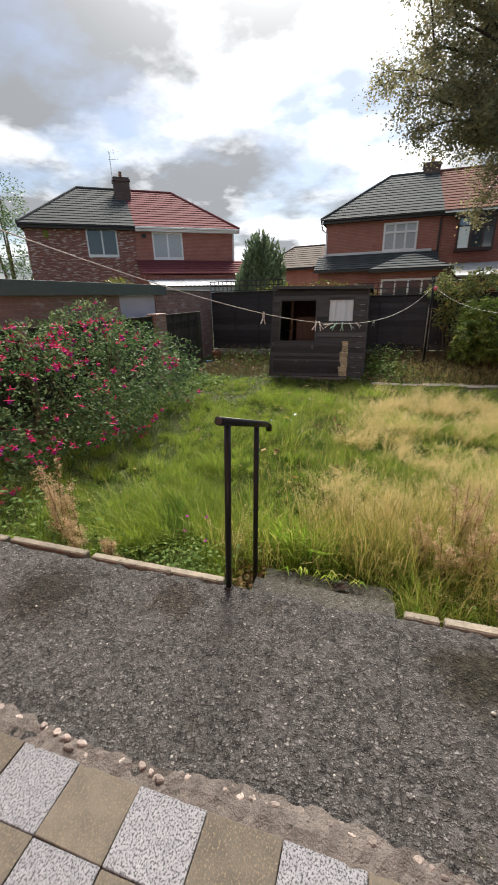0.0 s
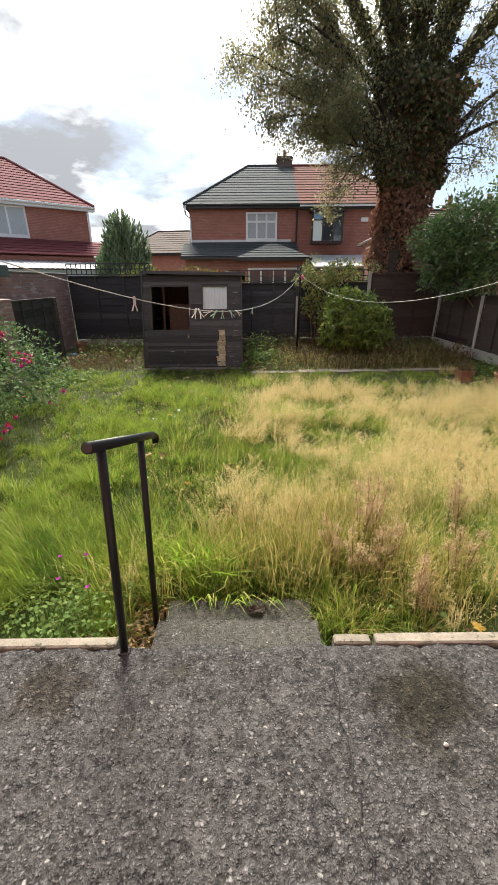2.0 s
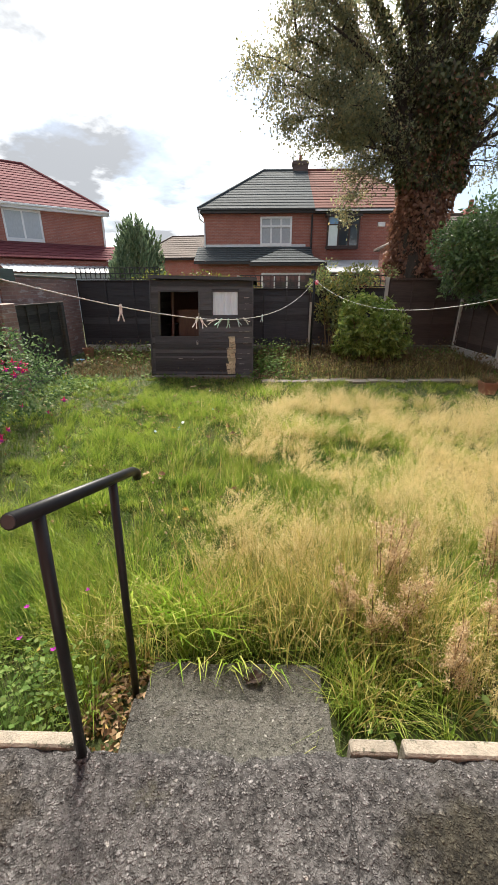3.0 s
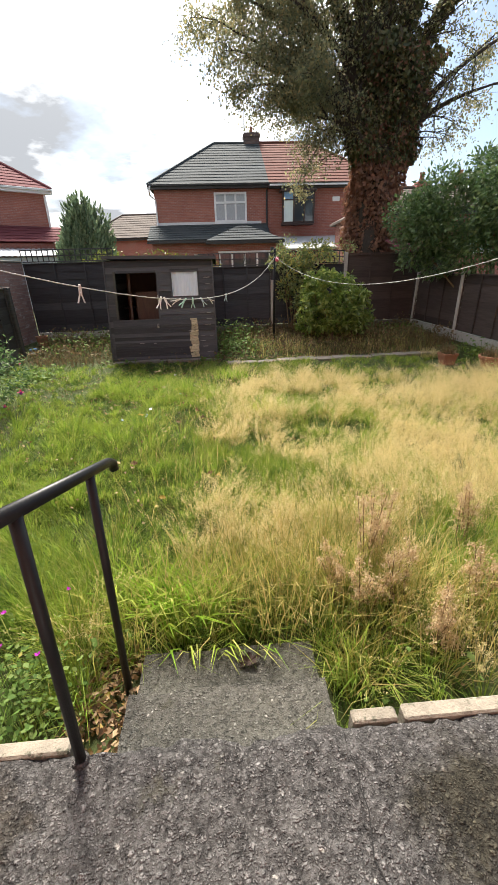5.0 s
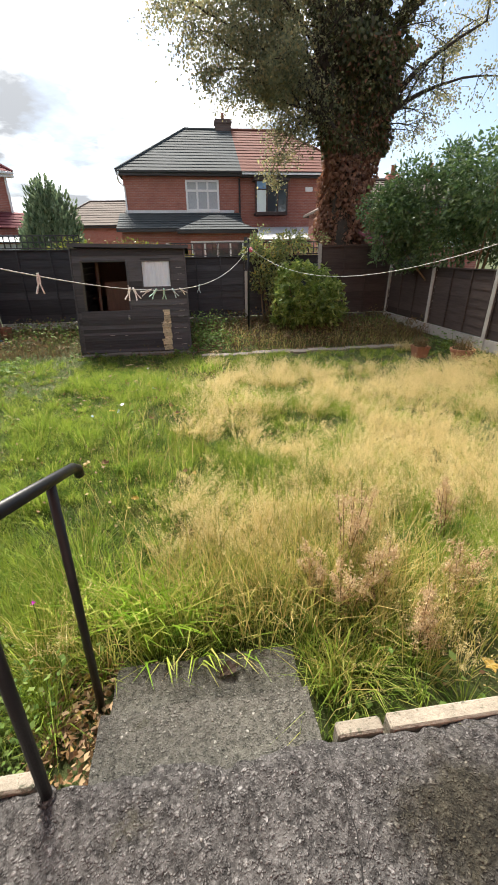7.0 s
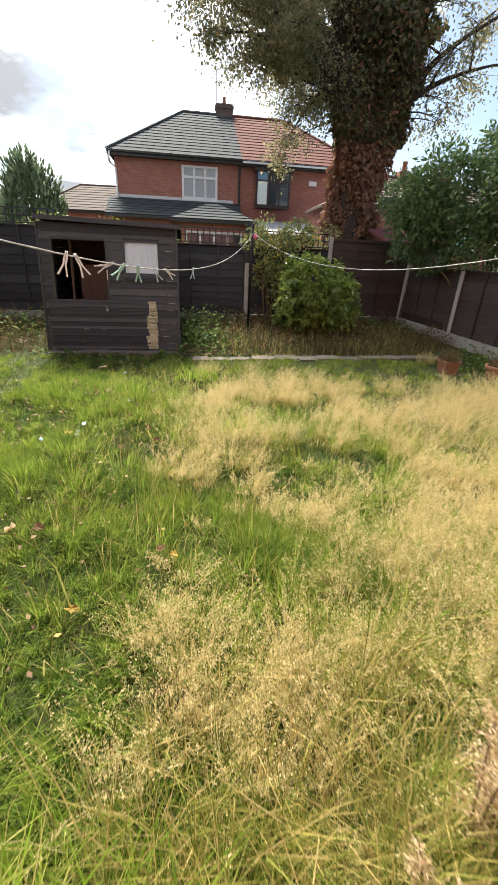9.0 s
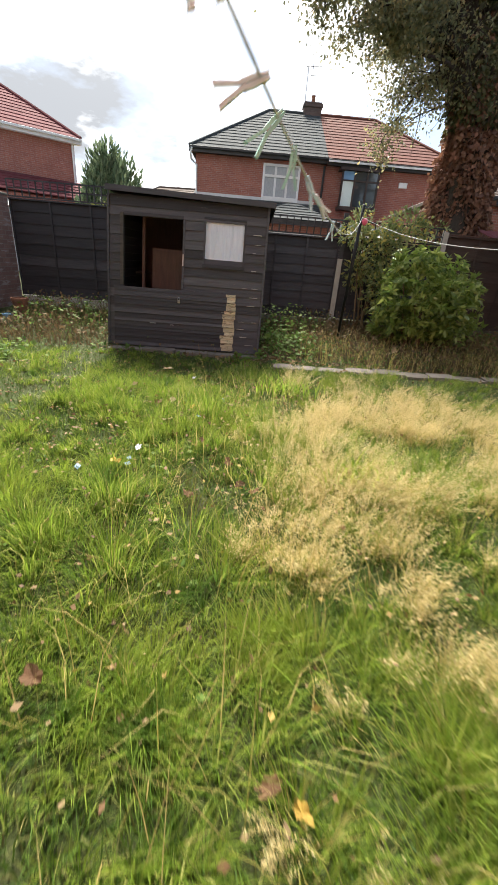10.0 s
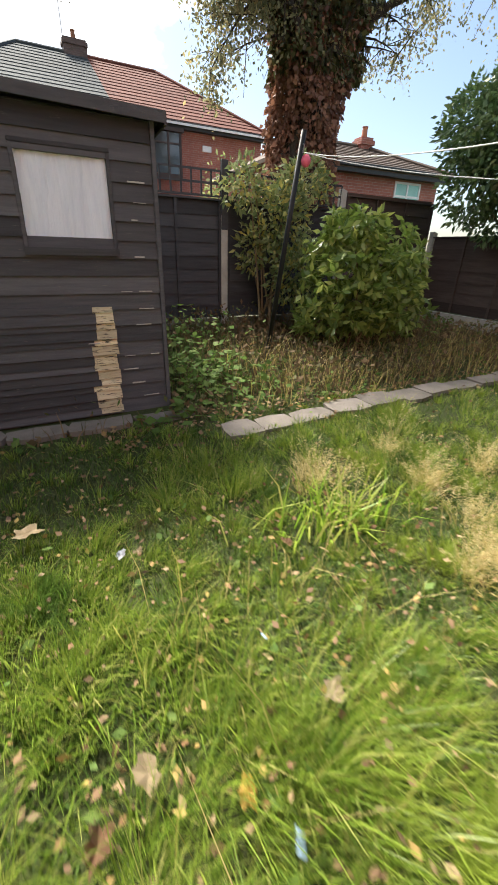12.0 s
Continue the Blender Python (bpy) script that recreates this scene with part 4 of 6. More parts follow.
# ---- background houses ----
def courses(parent, mat, corners, n, name="tile_course"):
    """Tile courses laid up a roof plane given by lower left, lower right, upper right, upper left."""
    a, b, c, d = [Vector(p) for p in corners]
    nrm = (b - a).cross(d - a).normalized()
    for i in range(n):
        f0, f1 = i / n, (i + 1.12) / n
        f1 = min(f1, 1.0)
        p = [a.lerp(d, f0), b.lerp(c, f0), b.lerp(c, f1), a.lerp(d, f1)]
        bm = bmesh.new()
        lo = [p[0] + nrm * 0.04, p[1] + nrm * 0.04, p[2] + nrm * 0.012, p[3] + nrm * 0.012]
        t = [bm.verts.new(q) for q in lo]
        u = [bm.verts.new(q) for q in (p[0], p[1])]
        bm.faces.new(t)
        bm.faces.new((u[0], u[1], t[1], t[0]))
        bm.faces.new((u[1], t[2], t[1]))
        bm.faces.new((u[0], t[0], t[3]))
        part(name, bm, mat, parent)


def window(parent, x0, x1, z0, z1, y, frame_mat, cols, rows, pane, name="window", fw=0.06, split=None, out=0.03):
    """A framed window on a wall that faces -y: cols and rows of panes; split: height share of the lower lights."""
    w = part(name, boxed(x0, x1, y - out, y + 0.05, z0 - 0.07, z0), frame_mat, parent)
    w.name = name
    zs = [z0, z1] if rows == 1 else [z0, z0 + (z1 - z0) * (split or 0.5), z1]
    part("frame", boxed(x0, x0 + fw, y - out, y + 0.04, z0, z1), frame_mat, w)
    part("frame", boxed(x1 - fw, x1, y - out, y + 0.04, z0, z1), frame_mat, w)
    part("frame", boxed(x0 + fw, x1 - fw, y - out, y + 0.04, z1 - fw, z1), frame_mat, w)
    part("frame", boxed(x0 + fw, x1 - fw, y - out, y + 0.04, z0, z0 + fw), frame_mat, w)
    step = (x1 - x0 - fw) / cols
    for i in range(1, cols):
        part("mullion", boxed(x0 + step * i, x0 + step * i + fw, y - out, y + 0.04, z0 + fw, z1 - fw), frame_mat, w)
    for z in zs[1:-1]:
        part("transom", boxed(x0 + fw, x1 - fw, y - out + 0.004, y + 0.036, z - fw / 2, z + fw / 2), frame_mat, w)
    for i in range(cols):
        for j, (za, zb) in enumerate(zip(zs, zs[1:])):
            mat = pane[(i + j * cols) % len(pane)] if isinstance(pane, list) else pane
            part("pane", boxed(x0 + step * i + 0.01, x0 + step * (i + 1) + 0.04, y - 0.006, y + 0.02, za + 0.004, zb - 0.004), mat, w)
    return w


def semi(name, loc, rz, W, D, ze, zr, hip_l, hip_r, party, wall_l, wall_r, roof_l, roof_r, label, n=15):
    """A pair of semi-detached houses; its front, towards the garden, is y = 0 of its own axes."""
    t = thing(name, loc, label, "house", rz=rz)
    part("wall", boxed(0.25, party, 0.0, D, 0, ze), wall_l, t)
    part("wall", boxed(party + 0.003, W - 0.25, 0.0, D, 0, ze), wall_r, t)
    o = 0.32
    A, B = (0, -o, ze), (W, -o, ze)
    y = D / 2
    R0, R1 = (hip_l, y, zr), (W - hip_r, y, zr)
    P0, P1 = (party, -o, ze), (party, y, zr)
    roofs = []
    for nm, mat, cs in (("roof", roof_l, (A, P0, P1, R0)), ("roof", roof_r, (P0, B, R1, P1))):
        bm = bmesh.new()
        poly_prism(bm, cs, (0, 0, -0.1))
        r = part(nm, bm, mat, t)
        courses(r, mat, cs, n)
        roofs.append(r)
    E, F = (0, D + o, ze), (W, D + o, ze)
    for k, (mat, cs) in enumerate(((roof_l, (E, A, R0)), (roof_r, (B, F, R1)), (roof_l, (F, E, R0, R1)))):
        bm = bmesh.new()
        poly_prism(bm, cs, (0, 0, -0.1))
        part("roof", bm, mat, t)
    for p, q, mat in ((A, R0, roof_l), (B, R1, roof_r), (R0, P1, roof_l), (P1, R1, roof_r)):
        part("ridge_tile", tubed([Vector(p) + Vector((0, 0, 0.04)), Vector(q) + Vector((0, 0, 0.04))], 0.075, 6), mat, t)
    return t


def gutter(t, x0, x1, z, mat, y=-0.36):
    part("gutter", boxed(x0, x1, y - 0.05, y + 0.04, z - 0.07, z + 0.03, bev=0.01), mat, t)
    part("fascia_board", boxed(x0, x1, y + 0.045, y + 0.07, z - 0.2, z + 0.0), mat, t)
    part("soffit", boxed(x0 + 0.01, x1 - 0.01, y + 0.075, 0.0, z - 0.19, z - 0.17), mat, t)


def chimney(t, x, y, w, d, z0, z1, mat, pots=2):
    c = part("chimney", boxed(x - w / 2, x + w / 2, y - d / 2, y + d / 2, z0, z1), mat, t)
    part("cap", boxed(x - w / 2 - 0.05, x + w / 2 + 0.05, y - d / 2 - 0.05, y + d / 2 + 0.05, z1 - 0.22, z1 - 0.08), mat, c)
    for i in range(pots):
        px = x + (i - (pots - 1) / 2) * w / max(1, pots)
        part("chimney_pot", tubed([(px, y, z1), (px, y, z1 + 0.28), (px, y, z1 + 0.34)], [0.11, 0.09, 0.11], 10), M["terracotta"], c)
    return c


def aerial(t, x, y, z, h=1.3):
    a = part("aerial", tubed([(x, y, z), (x, y, z + h)], 0.02, 6), M["steel"], t, "roof aerial")
    for k, (dz, l) in enumerate(((h, 0.7), (h * 0.75, 0.5))):
        part("rod", tubed([(x - 0.1, y, z + dz - 0.02), (x + l, y, z + dz + 0.05)], 0.012, 5), M["steel"], a)
    part("rod", tubed([(x + 0.25, y, z + h - 0.12), (x + 0.25, y, z + h + 0.14)], 0.01, 5), M["steel"], a)


# pair straight behind the back fence
GZ = -0.4
h1 = semi("semi_detached_house", (-3.03, 26.44, GZ), 0, 13.06, 9.4, 5.86, 8.75, 3.6, 3.6, 6.4, M["brick_worn"], M["brick_house"], M["roof_grey"], M["roof_red"],
          "red brick semi-detached pair with grey and red tiled hipped roofs")
gutter(h1, -0.02, 6.38, 5.86, M["dark_trim"])
gutter(h1, 6.4, 13.08, 5.82, M["dark_trim"])
part("gutter_board", boxed(6.42, 13.0, -0.44, -0.42, 5.72, 5.80), M["white"], h1)
window(h1, 3.43, 5.2, 4.1, 5.52, 0.0, M["white"], 3, 2, M["glass_pale"], split=0.66, fw=0.1, out=0.06)
part("downpipe", tubed([(6.3, -0.1, 5.6), (6.3, -0.1, 0.2)], 0.05, 8), M["dark_trim"], h1)
part("downpipe", tubed([(0.12, -0.4, 5.8), (0.06, -0.4, 5.55), (0.06, -0.2, 5.4), (0.3, -0.08, 5.2), (0.3, -0.08, 0.1)], 0.045, 8), M["white"], h1, "white downpipe")
chimney(h1, 5.95, 4.9, 0.95, 0.6, 7.6, 9.3, M["brick_chimney"], 1)
aerial(h1, 5.5, 4.8, 9.3, 1.5)
# oriel bay of the red-roofed half
bay = part("bay_window", boxed(7.1, 8.85, -0.55, 0.0, 3.86, 4.0), M["bay_brown"], h1, "dark brown oriel bay window")
part("bay_roof", boxed(7.0, 8.95, -0.62, 0.0, 5.44, 5.56), M["bay_brown"], bay)
for x in (7.1, 7.68, 8.27, 8.78):
    part("mullion", boxed(x, x + 0.08, -0.54, -0.44, 4.0, 5.44), M["bay_brown"], bay)
part("transom", boxed(7.18, 8.78, -0.535, -0.445, 5.02, 5.08), M["bay_brown"], bay)
for i, (a, b, z0, z1, mm) in enumerate(((7.18, 7.68, 4.02, 5.02, "glass_bright"), (7.18, 7.68, 5.08, 5.42, "glass_blue"), (7.76, 8.27, 4.02, 5.42, "glass"), (8.35, 8.78, 4.02, 5.42, "glass"))):
    part("pane", boxed(a, b, -0.505, -0.48, z0, z1), M[mm], bay)
part("side_pane", boxed(8.83, 8.855, -0.5, -0.02, 4.02, 5.42), M["glass"], bay)
part("vent_box", boxed(9.95, 10.35, -0.1, 0.0, 5.0, 5.22, bev=0.01), M["white"], h1, "white wall vent box")
# single-storey rear extension and its roofs
ext = part("extension", boxed(0.1, 6.2, -1.7, 0.0, 0, 3.1), M["brick_house"], h1, "single-storey brick extension")
courses(ext, M["roof_grey"], ((-0.1, -2.0, 3.15), (6.3, -2.0, 3.15), (6.3, -0.02, 4.0), (-0.1, -0.02, 4.0)), 7)
part("flashing", boxed(0.2, 6.0, -0.03, 0.0, 4.0, 4.14), M["corrugated"], ext, "lead flashing")
part("gutter", boxed(-0.1, 6.3, -2.1, -2.0, 3.02, 3.14), M["dark_trim"], ext)
bext = part("bay_extension", boxed(3.2, 6.4, -3.2, -1.7, 0, 2.95), M["brick_house"], h1)
courses(bext, M["roof_grey"], ((2.9, -3.5, 3.0), (6.75, -3.5, 3.0), (5.1, -1.9, 3.75), (4.6, -1.9, 3.75)), 6)
bm = bmesh.new()
poly_prism(bm, [(2.9, -3.5, 3.0), (4.6, -1.9, 3.74), (4.6, 0, 3.74), (2.9, 0, 3.0)], (0, 0, -0.06))
part("roof", bm, M["roof_grey"], bext)
bm = bmesh.new()
poly_prism(bm, [(6.75, -3.5, 3.0), (6.75, 0, 3.0), (5.1, 0, 3.74), (5.1, -1.9, 3.74)], (0, 0, -0.06))
part("roof", bm, M["roof_grey"], bext)
part("gutter", boxed(2.9, 6.75, -3.58, -3.48, 2.86, 2.99), M["dark_trim"], bext)
window(bext, 3.5, 6.1, 1.0, 2.55, -3.2, M["white"], 4, 1, M["glass"], fw=0.09)
cons = part("conservatory_roof", boxed(6.9, 10.5, -3.5, 0.0, 2.9, 2.96, rot=Matrix.Rotation(radians(12), 4, "X")), M["corrugated"], h1, "pale polycarbonate lean-to roof")
part("wall", boxed(7.0, 10.4, -3.2, 0, 0, 2.4), M["brick_house"], h1)

# pair beyond the west boundary, turned towards the garden
h2 = semi("semi_detached_house", (-18.1, 19.52, GZ), 38, 12.3, 8.4, 5.85, 8.55, 3.2, 3.2, 6.0, M["brick_old"], M["brick_worn"], M["roof_dark"], M["roof_maroon"],
          "red brick semi-detached pair with slate and maroon hipped roofs")
gutter(h2, -0.02, 5.98, 5.85, M["dark_trim"])
gutter(h2, 6.0, 12.32, 5.82, M["white"])
window(h2, 3.31, 4.97, 4.32, 5.72, 0.0, M["white"], 2, 1, M["glass"], fw=0.08)
window(h2, 6.95, 8.75, 4.2, 5.62, 0.0, M["white"], 2, 1, M["glass_pale"], fw=0.09)
part("vent_box", boxed(6.35, 6.6, -0.1, 0.0, 5.3, 5.5), M["dark_trim"], h2)
part("alarm_box", boxed(1.15, 1.4, -0.08, 0.0, 5.2, 5.6, bev=0.02), M["hedge"], h2, "yellow alarm box")
chimney(h2, 5.85, 3.2, 0.95, 0.7, 6.6, 9.0, M["brick_chimney"], 1)
aerial(h2, 5.35, 3.0, 8.7, 1.6)
courses(h2, M["roof_maroon"], ((5.9, -1.9, 3.25), (12.5, -1.9, 3.25), (12.5, -0.02, 4.1), (5.9, -0.02, 4.1)), 6)
ext2 = part("extension", boxed(6.1, 12.2, -1.6, 0.0, 0, 3.2), M["brick_worn"], h2)
for i in range(44):
    x = 6.2 + i * 0.12
    bm = poly_prism(bmesh.new(), [(x, -3.6, 2.55 + 0.03 * (i % 2)), (x + 0.12, -3.6, 2.55 + 0.03 * ((i + 1) % 2)), (x + 0.12, -1.6, 2.95 + 0.03 * ((i + 1) % 2)), (x, -1.6, 2.95 + 0.03 * (i % 2))], (0, 0, -0.02))
    part("corrugation", bm, M["corrugated"], h2)
part("wall", boxed(6.3, 11.4, -3.4, -1.6, 0, 2.5), M["white_board"], h2)
part("downpipe", tubed([(11.95, -0.1, 5.7), (11.95, -0.1, 0.2)], 0.05, 8), M["white"], h2)

# house beyond the east corner
h3 = semi("brick_house", (5.9, 18.6, GZ), -3, 6.6, 5.0, 3.65, 4.7, 2.2, 1.6, 3.3, M["brick_house"], M["brick_house"], M["roof_brown"], M["roof_brown"],
          "low red brick house with a brown tiled hipped roof", 10)
gutter(h3, 0, 6.6, 3.65, M["dark_trim"])
window(h3, 4.5, 5.6, 2.15, 3.4, 0.0, M["white"], 2, 2, M["glass_aqua"], split=0.68)
chimney(h3, 4.95, 2.5, 0.5, 0.45, 4.0, 5.0, M["brick_house"], 1)
chimney(h3, 3.3, 2.5, 0.45, 0.45, 4.0, 4.95, M["brick_house"], 1)

# far house between the two pairs
h4 = semi("brick_house", (-11.5, 42, GZ), -8, 9, 8, 4.4, 6.6, 2.6, 2.6, 4.5, M["brick_house"], M["brick_house"], M["roof_brown"], M["roof_brown"],
          "distant brick house with a brown hipped roof", 10)
gutter(h4, 0, 9, 4.4, M["dark_trim"])

# loose pebbles on the tarmac
for i in range(12):
    x, y = crng.uniform(-1.6, 1.6), crng.uniform(1.5, 2.28)
    if i == 0:
        x, y = 0.98, 1.92
    s = crng.uniform(0.003, 0.006) if i else 0.01
    bm = stone_bm(crng, s, s * 0.8, s * 0.6, 1)
    bm.transform(Matrix.Translation((x, y, 0.008 + s * 0.3)))
    tagged(part("pebble", bm, M["concrete"]), "small pale pebble lying on the tarmac", "pebble", group="loose pebbles on the tarmac")

# neighbour's small shed behind the back fence
ns = thing("neighbour_shed", (6.9, 15.2, -0.42), "small timber shed with a maroon corrugated roof behind the fence", "shed")
part("wall", boxed(6.1, 7.9, 14.7, 15.8, -0.45, 1.75), M["fence_brown"], ns)
for i in range(18):
    x = 6.0 + i * 0.11
    bm = poly_prism(bmesh.new(), [(x, 14.55, 1.74 + 0.02 * (i % 2)), (x + 0.11, 14.55, 1.74 + 0.02 * ((i + 1) % 2)), (x + 0.11, 15.95, 2.12 + 0.02 * ((i + 1) % 2)), (x, 15.95, 2.12 + 0.02 * (i % 2))], (0, 0, -0.015))
    part("roof_sheet", bm, M["roof_maroon"], ns)


# ---- planting: trees and shrubs ----
def stuff(name, sets, mat, label, category):
    v, f = join_arrays(sets)
    ob = part(name, big_mesh(name, v, f), M[mat])
    return tagged(ob, label, category, kind="stuff")


def bend(p, q, sag, n=7):
    p, q = Vector(p), Vector(q)
    return [p.lerp(q, i / (n - 1)) + Vector(sag) * math.sin(math.pi * i / (n - 1)) for i in range(n)]


def make_tree():
    r = random.Random(11)
    rng = np.random.RandomState(11)
    t = thing("tree", (5.75, 16.9, -0.42), "large tree with ivy-clad trunk, dead brown ivy below and thin crown", "tree")
    part("trunk", tubed([(5.75, 16.9, -0.45), (5.72, 16.9, 1.0), (5.75, 16.9, 2.6), (5.8, 16.85, 4.0), (5.85, 16.8, 5.2)], [0.72, 0.6, 0.54, 0.5, 0.46], 12), M["bark"], t, smooth=True)
    goals = [(3.3, 16.6, 11.6), (4.2, 17.2, 12.6), (5.2, 16.8, 13.0), (6.2, 16.6, 13.0), (7.1, 17.0, 12.4), (8.0, 16.8, 11.4), (8.8, 16.4, 9.8), (2.4, 16.2, 10.2),
             (1.35, 15.8, 8.0), (1.8, 15.6, 6.5), (1.5, 16.4, 9.4), (2.4, 15.2, 5.9), (3.4, 15.5, 5.3), (1.3, 16.0, 7.3), (1.9, 15.8, 8.4), (9.2, 15.8, 7.4), (8.5, 15.4, 6.0)]
    STEEP = 8
    twigs, limbs, bmT = [], [], bmesh.new()
    for gi, g in enumerate(goals):
        g = Vector(g)
        s = Vector((5.8 + r.uniform(-0.3, 0.3), 16.9 + r.uniform(-0.3, 0.3), r.uniform(4.2, 5.2)))
        limb = bend(s, g, (0.2 * (5.75 - g.x) * 0.4, 0, 0.35), 8)
        limbs.append([tuple(q) for q in limb])
        thick = 1.0 if gi < STEEP else 0.62
        part("limb", tubed(limb, [(0.21 - 0.024 * i) * thick for i in range(8)], 8), M["bark"], t, smooth=True)
        for k in range(10):
            a = limb[1 + k % 7]
            d = (g - s).normalized() * r.uniform(0.3, 1.0) + Vector((r.uniform(-1, 1), r.uniform(-0.8, 0.8), r.uniform(-0.6, 0.7)))
            b = a + d.normalized() * r.uniform(0.9, 1.9)
            br = bend(a, b, (0, 0, 0.12), 5)
            tube(bmT, br, [0.034, 0.027, 0.02, 0.014, 0.008], 5)
            for m in range(8):
                c = br[1 + m % 4]
                e = c + (d.normalized() * 0.5 + Vector((r.uniform(-1, 1), r.uniform(-1, 1), r.uniform(-1.1, 0.4)))).normalized() * r.uniform(0.4, 0.95)
                tube(bmT, bend(c, e, (0, 0, 0.05), 3), [0.012, 0.008, 0.004], 4, cap=False)
                twigs.append((c, e))
    tagged(part("branchwork", bmT, M["bark"], t), kind="stuff")
    A = np.array([tuple(a) for a, b in twigs])
    B = np.array([tuple(b) for a, b in twigs])
    # leaves sit in small bunches along the outer twigs, with gaps of sky between
    side = np.abs(B[:, 0] - 5.9)
    wt = np.where(side > 1.7, np.where(B[:, 0] < 3.4, 1.7, np.where(B[:, 0] < 5, 0.5, 0.6)), np.where(B[:, 2] > 9.0, 0.35, 0.1))
    nb = 5200
    i = rng.choice(len(twigs), nb, p=wt / wt.sum())
    f = rng.uniform(0.15, 1.1, nb)[:, None]
    centre = A[i] * (1 - f) + B[i] * f
    each = 15
    n = nb * each
    p = np.repeat(centre, each, 0) + rng.normal(0, 1, (n, 3)) * np.repeat(rng.uniform(0.08, 0.24, nb), each)[:, None]
    d = rng.normal(0, 1, (n, 3)) + np.array([0, 0, -0.7])
    part("crown", big_mesh("crown", *leaves(rng, p, d, rng.uniform(0.055, 0.105, n), 0.6)), M["crown"], t)

    def coat(n, z0, z1, mat, name, rad, size, label):
        z = rng.uniform(z0, z1, n)
        a = rng.uniform(0, 2 * math.pi, n)
        spread = np.interp(z, [-0.4, 1.5, 3.5, 4.6, 5.5, 7.0, 8.6], rad)
        lump = 1 + 0.22 * np.sin(a * 3 + z * 1.9) + 0.12 * np.sin(a * 7 - z * 3.1)
        rr = spread * lump * rng.uniform(0.72, 1.06, n)
        cx = np.interp(z, [0, 5, 9], [5.75, 5.85, 6.15])
        p = np.stack([cx + np.cos(a) * rr, 16.9 + np.sin(a) * rr * 0.8, z], 1)
        d = np.stack([np.cos(a) * 0.5, np.sin(a) * 0.5, -np.ones(n) * 0.9], 1) + rng.normal(0, 0.35, (n, 3))
        part(name, big_mesh(name, *leaves(rng, p, d, rng.uniform(*size, n), 0.8, 0.1)), M[mat], t, label)
    coat(17000, -0.3, 5.4, "ivy_dead", "dead_ivy", [0.8, 0.76, 0.76, 0.86, 1.0, 1.0, 1.0], (0.08, 0.17), "dead brown ivy leaves on the trunk")
    coat(11000, 4.4, 7.4, "ivy", "ivy", [0.8, 0.8, 0.82, 0.9, 1.1, 1.35, 1.0], (0.09, 0.18), "dark green ivy round the fork")
    coat(1500, 4.8, 7.2, "ivy_dead", "dead_ivy", [0.8, 0.8, 0.85, 0.95, 1.15, 1.4, 1.0], (0.09, 0.16), "brown ivy leaves round the fork")
    # ivy that climbs along the limbs, thick on the steep ones
    n = 26000
    L = np.array(limbs)
    i = np.where(rng.uniform(0, 1, n) < 0.95, rng.randint(0, STEEP, n), rng.randint(STEEP, len(L), n))
    f = rng.uniform(0, 1, n) ** 1.1 * np.where(i < STEEP, 6.2, 2.2)
    j = f.astype(int)
    g = (f - j)[:, None]
    q = L[i, j] * (1 - g) + L[i, j + 1] * g
    thick = np.where(i < STEEP, 0.5 - 0.055 * f, 0.3 - 0.08 * f) * (1 + 0.35 * waves(q, 33, 2.4)) * rng.uniform(0.45, 1.1, n)
    q = q + unit(rng.normal(0, 1, (n, 3))) * thick[:, None]
    part("ivy", big_mesh("ivy", *leaves(rng, q, rng.normal(0, 0.6, (n, 3)) + np.array([0, 0, -0.7]), rng.uniform(0.09, 0.17, n), 0.8, 0.1)), M["ivy"], t, "ivy climbing the limbs")


make_tree()


def shrub(name, loc, blobs, n, size, mat, label, category="shrub", stems=6, wide=0.45, gaps=0.1, seed=1, down=0.2, shell=0.55, stem_r=0.018, whorl=0):
    rng = np.random.RandomState(seed)
    r = random.Random(seed)
    t = thing(name, loc, label, category)
    for i in range(stems):
        b = blobs[i % len(blobs)]
        a = Vector(loc) + Vector((r.uniform(-0.15, 0.15), r.uniform(-0.15, 0.15), -0.05))
        e = Vector(b[:3]) + Vector((r.uniform(-0.5, 0.5) * b[3], r.uniform(-0.5, 0.5) * b[4], r.uniform(0, 0.6) * b[5]))
        part("stem", tubed(bend(a, e, (r.uniform(-0.1, 0.1), r.uniform(-0.1, 0.1), 0.05), 6), [stem_r * (1 - 0.15 * k) for k in range(6)], 5), M["twig"], t)
    p, d = cloud(rng, blobs, n, shell, gaps, seed)
    if whorl:
        # leaves stand in whorls round the ends of shoots
        shoot = unit(d * 0.7 + rng.normal(0, 0.45, p.shape) + np.array([0, 0, 0.45]))
        p = np.repeat(p, whorl, 0) + np.repeat(shoot, whorl, 0) * rng.uniform(-0.05, 0.03, len(p) * whorl)[:, None]
        shoot = np.repeat(shoot, whorl, 0)
        out = unit(np.cross(shoot, rng.normal(0, 1, p.shape)))
        along = out + shoot * rng.uniform(-0.1, 0.9, len(p))[:, None] + np.array([0, 0, -down])
    else:
        along = d * 0.8 + rng.normal(0, 0.6, p.shape) + np.array([0, 0, -down])
    part("foliage", big_mesh("foliage", *leaves(rng, p, along, rng.uniform(size[0], size[1], len(p)), wide)), M[mat], t)
    return t


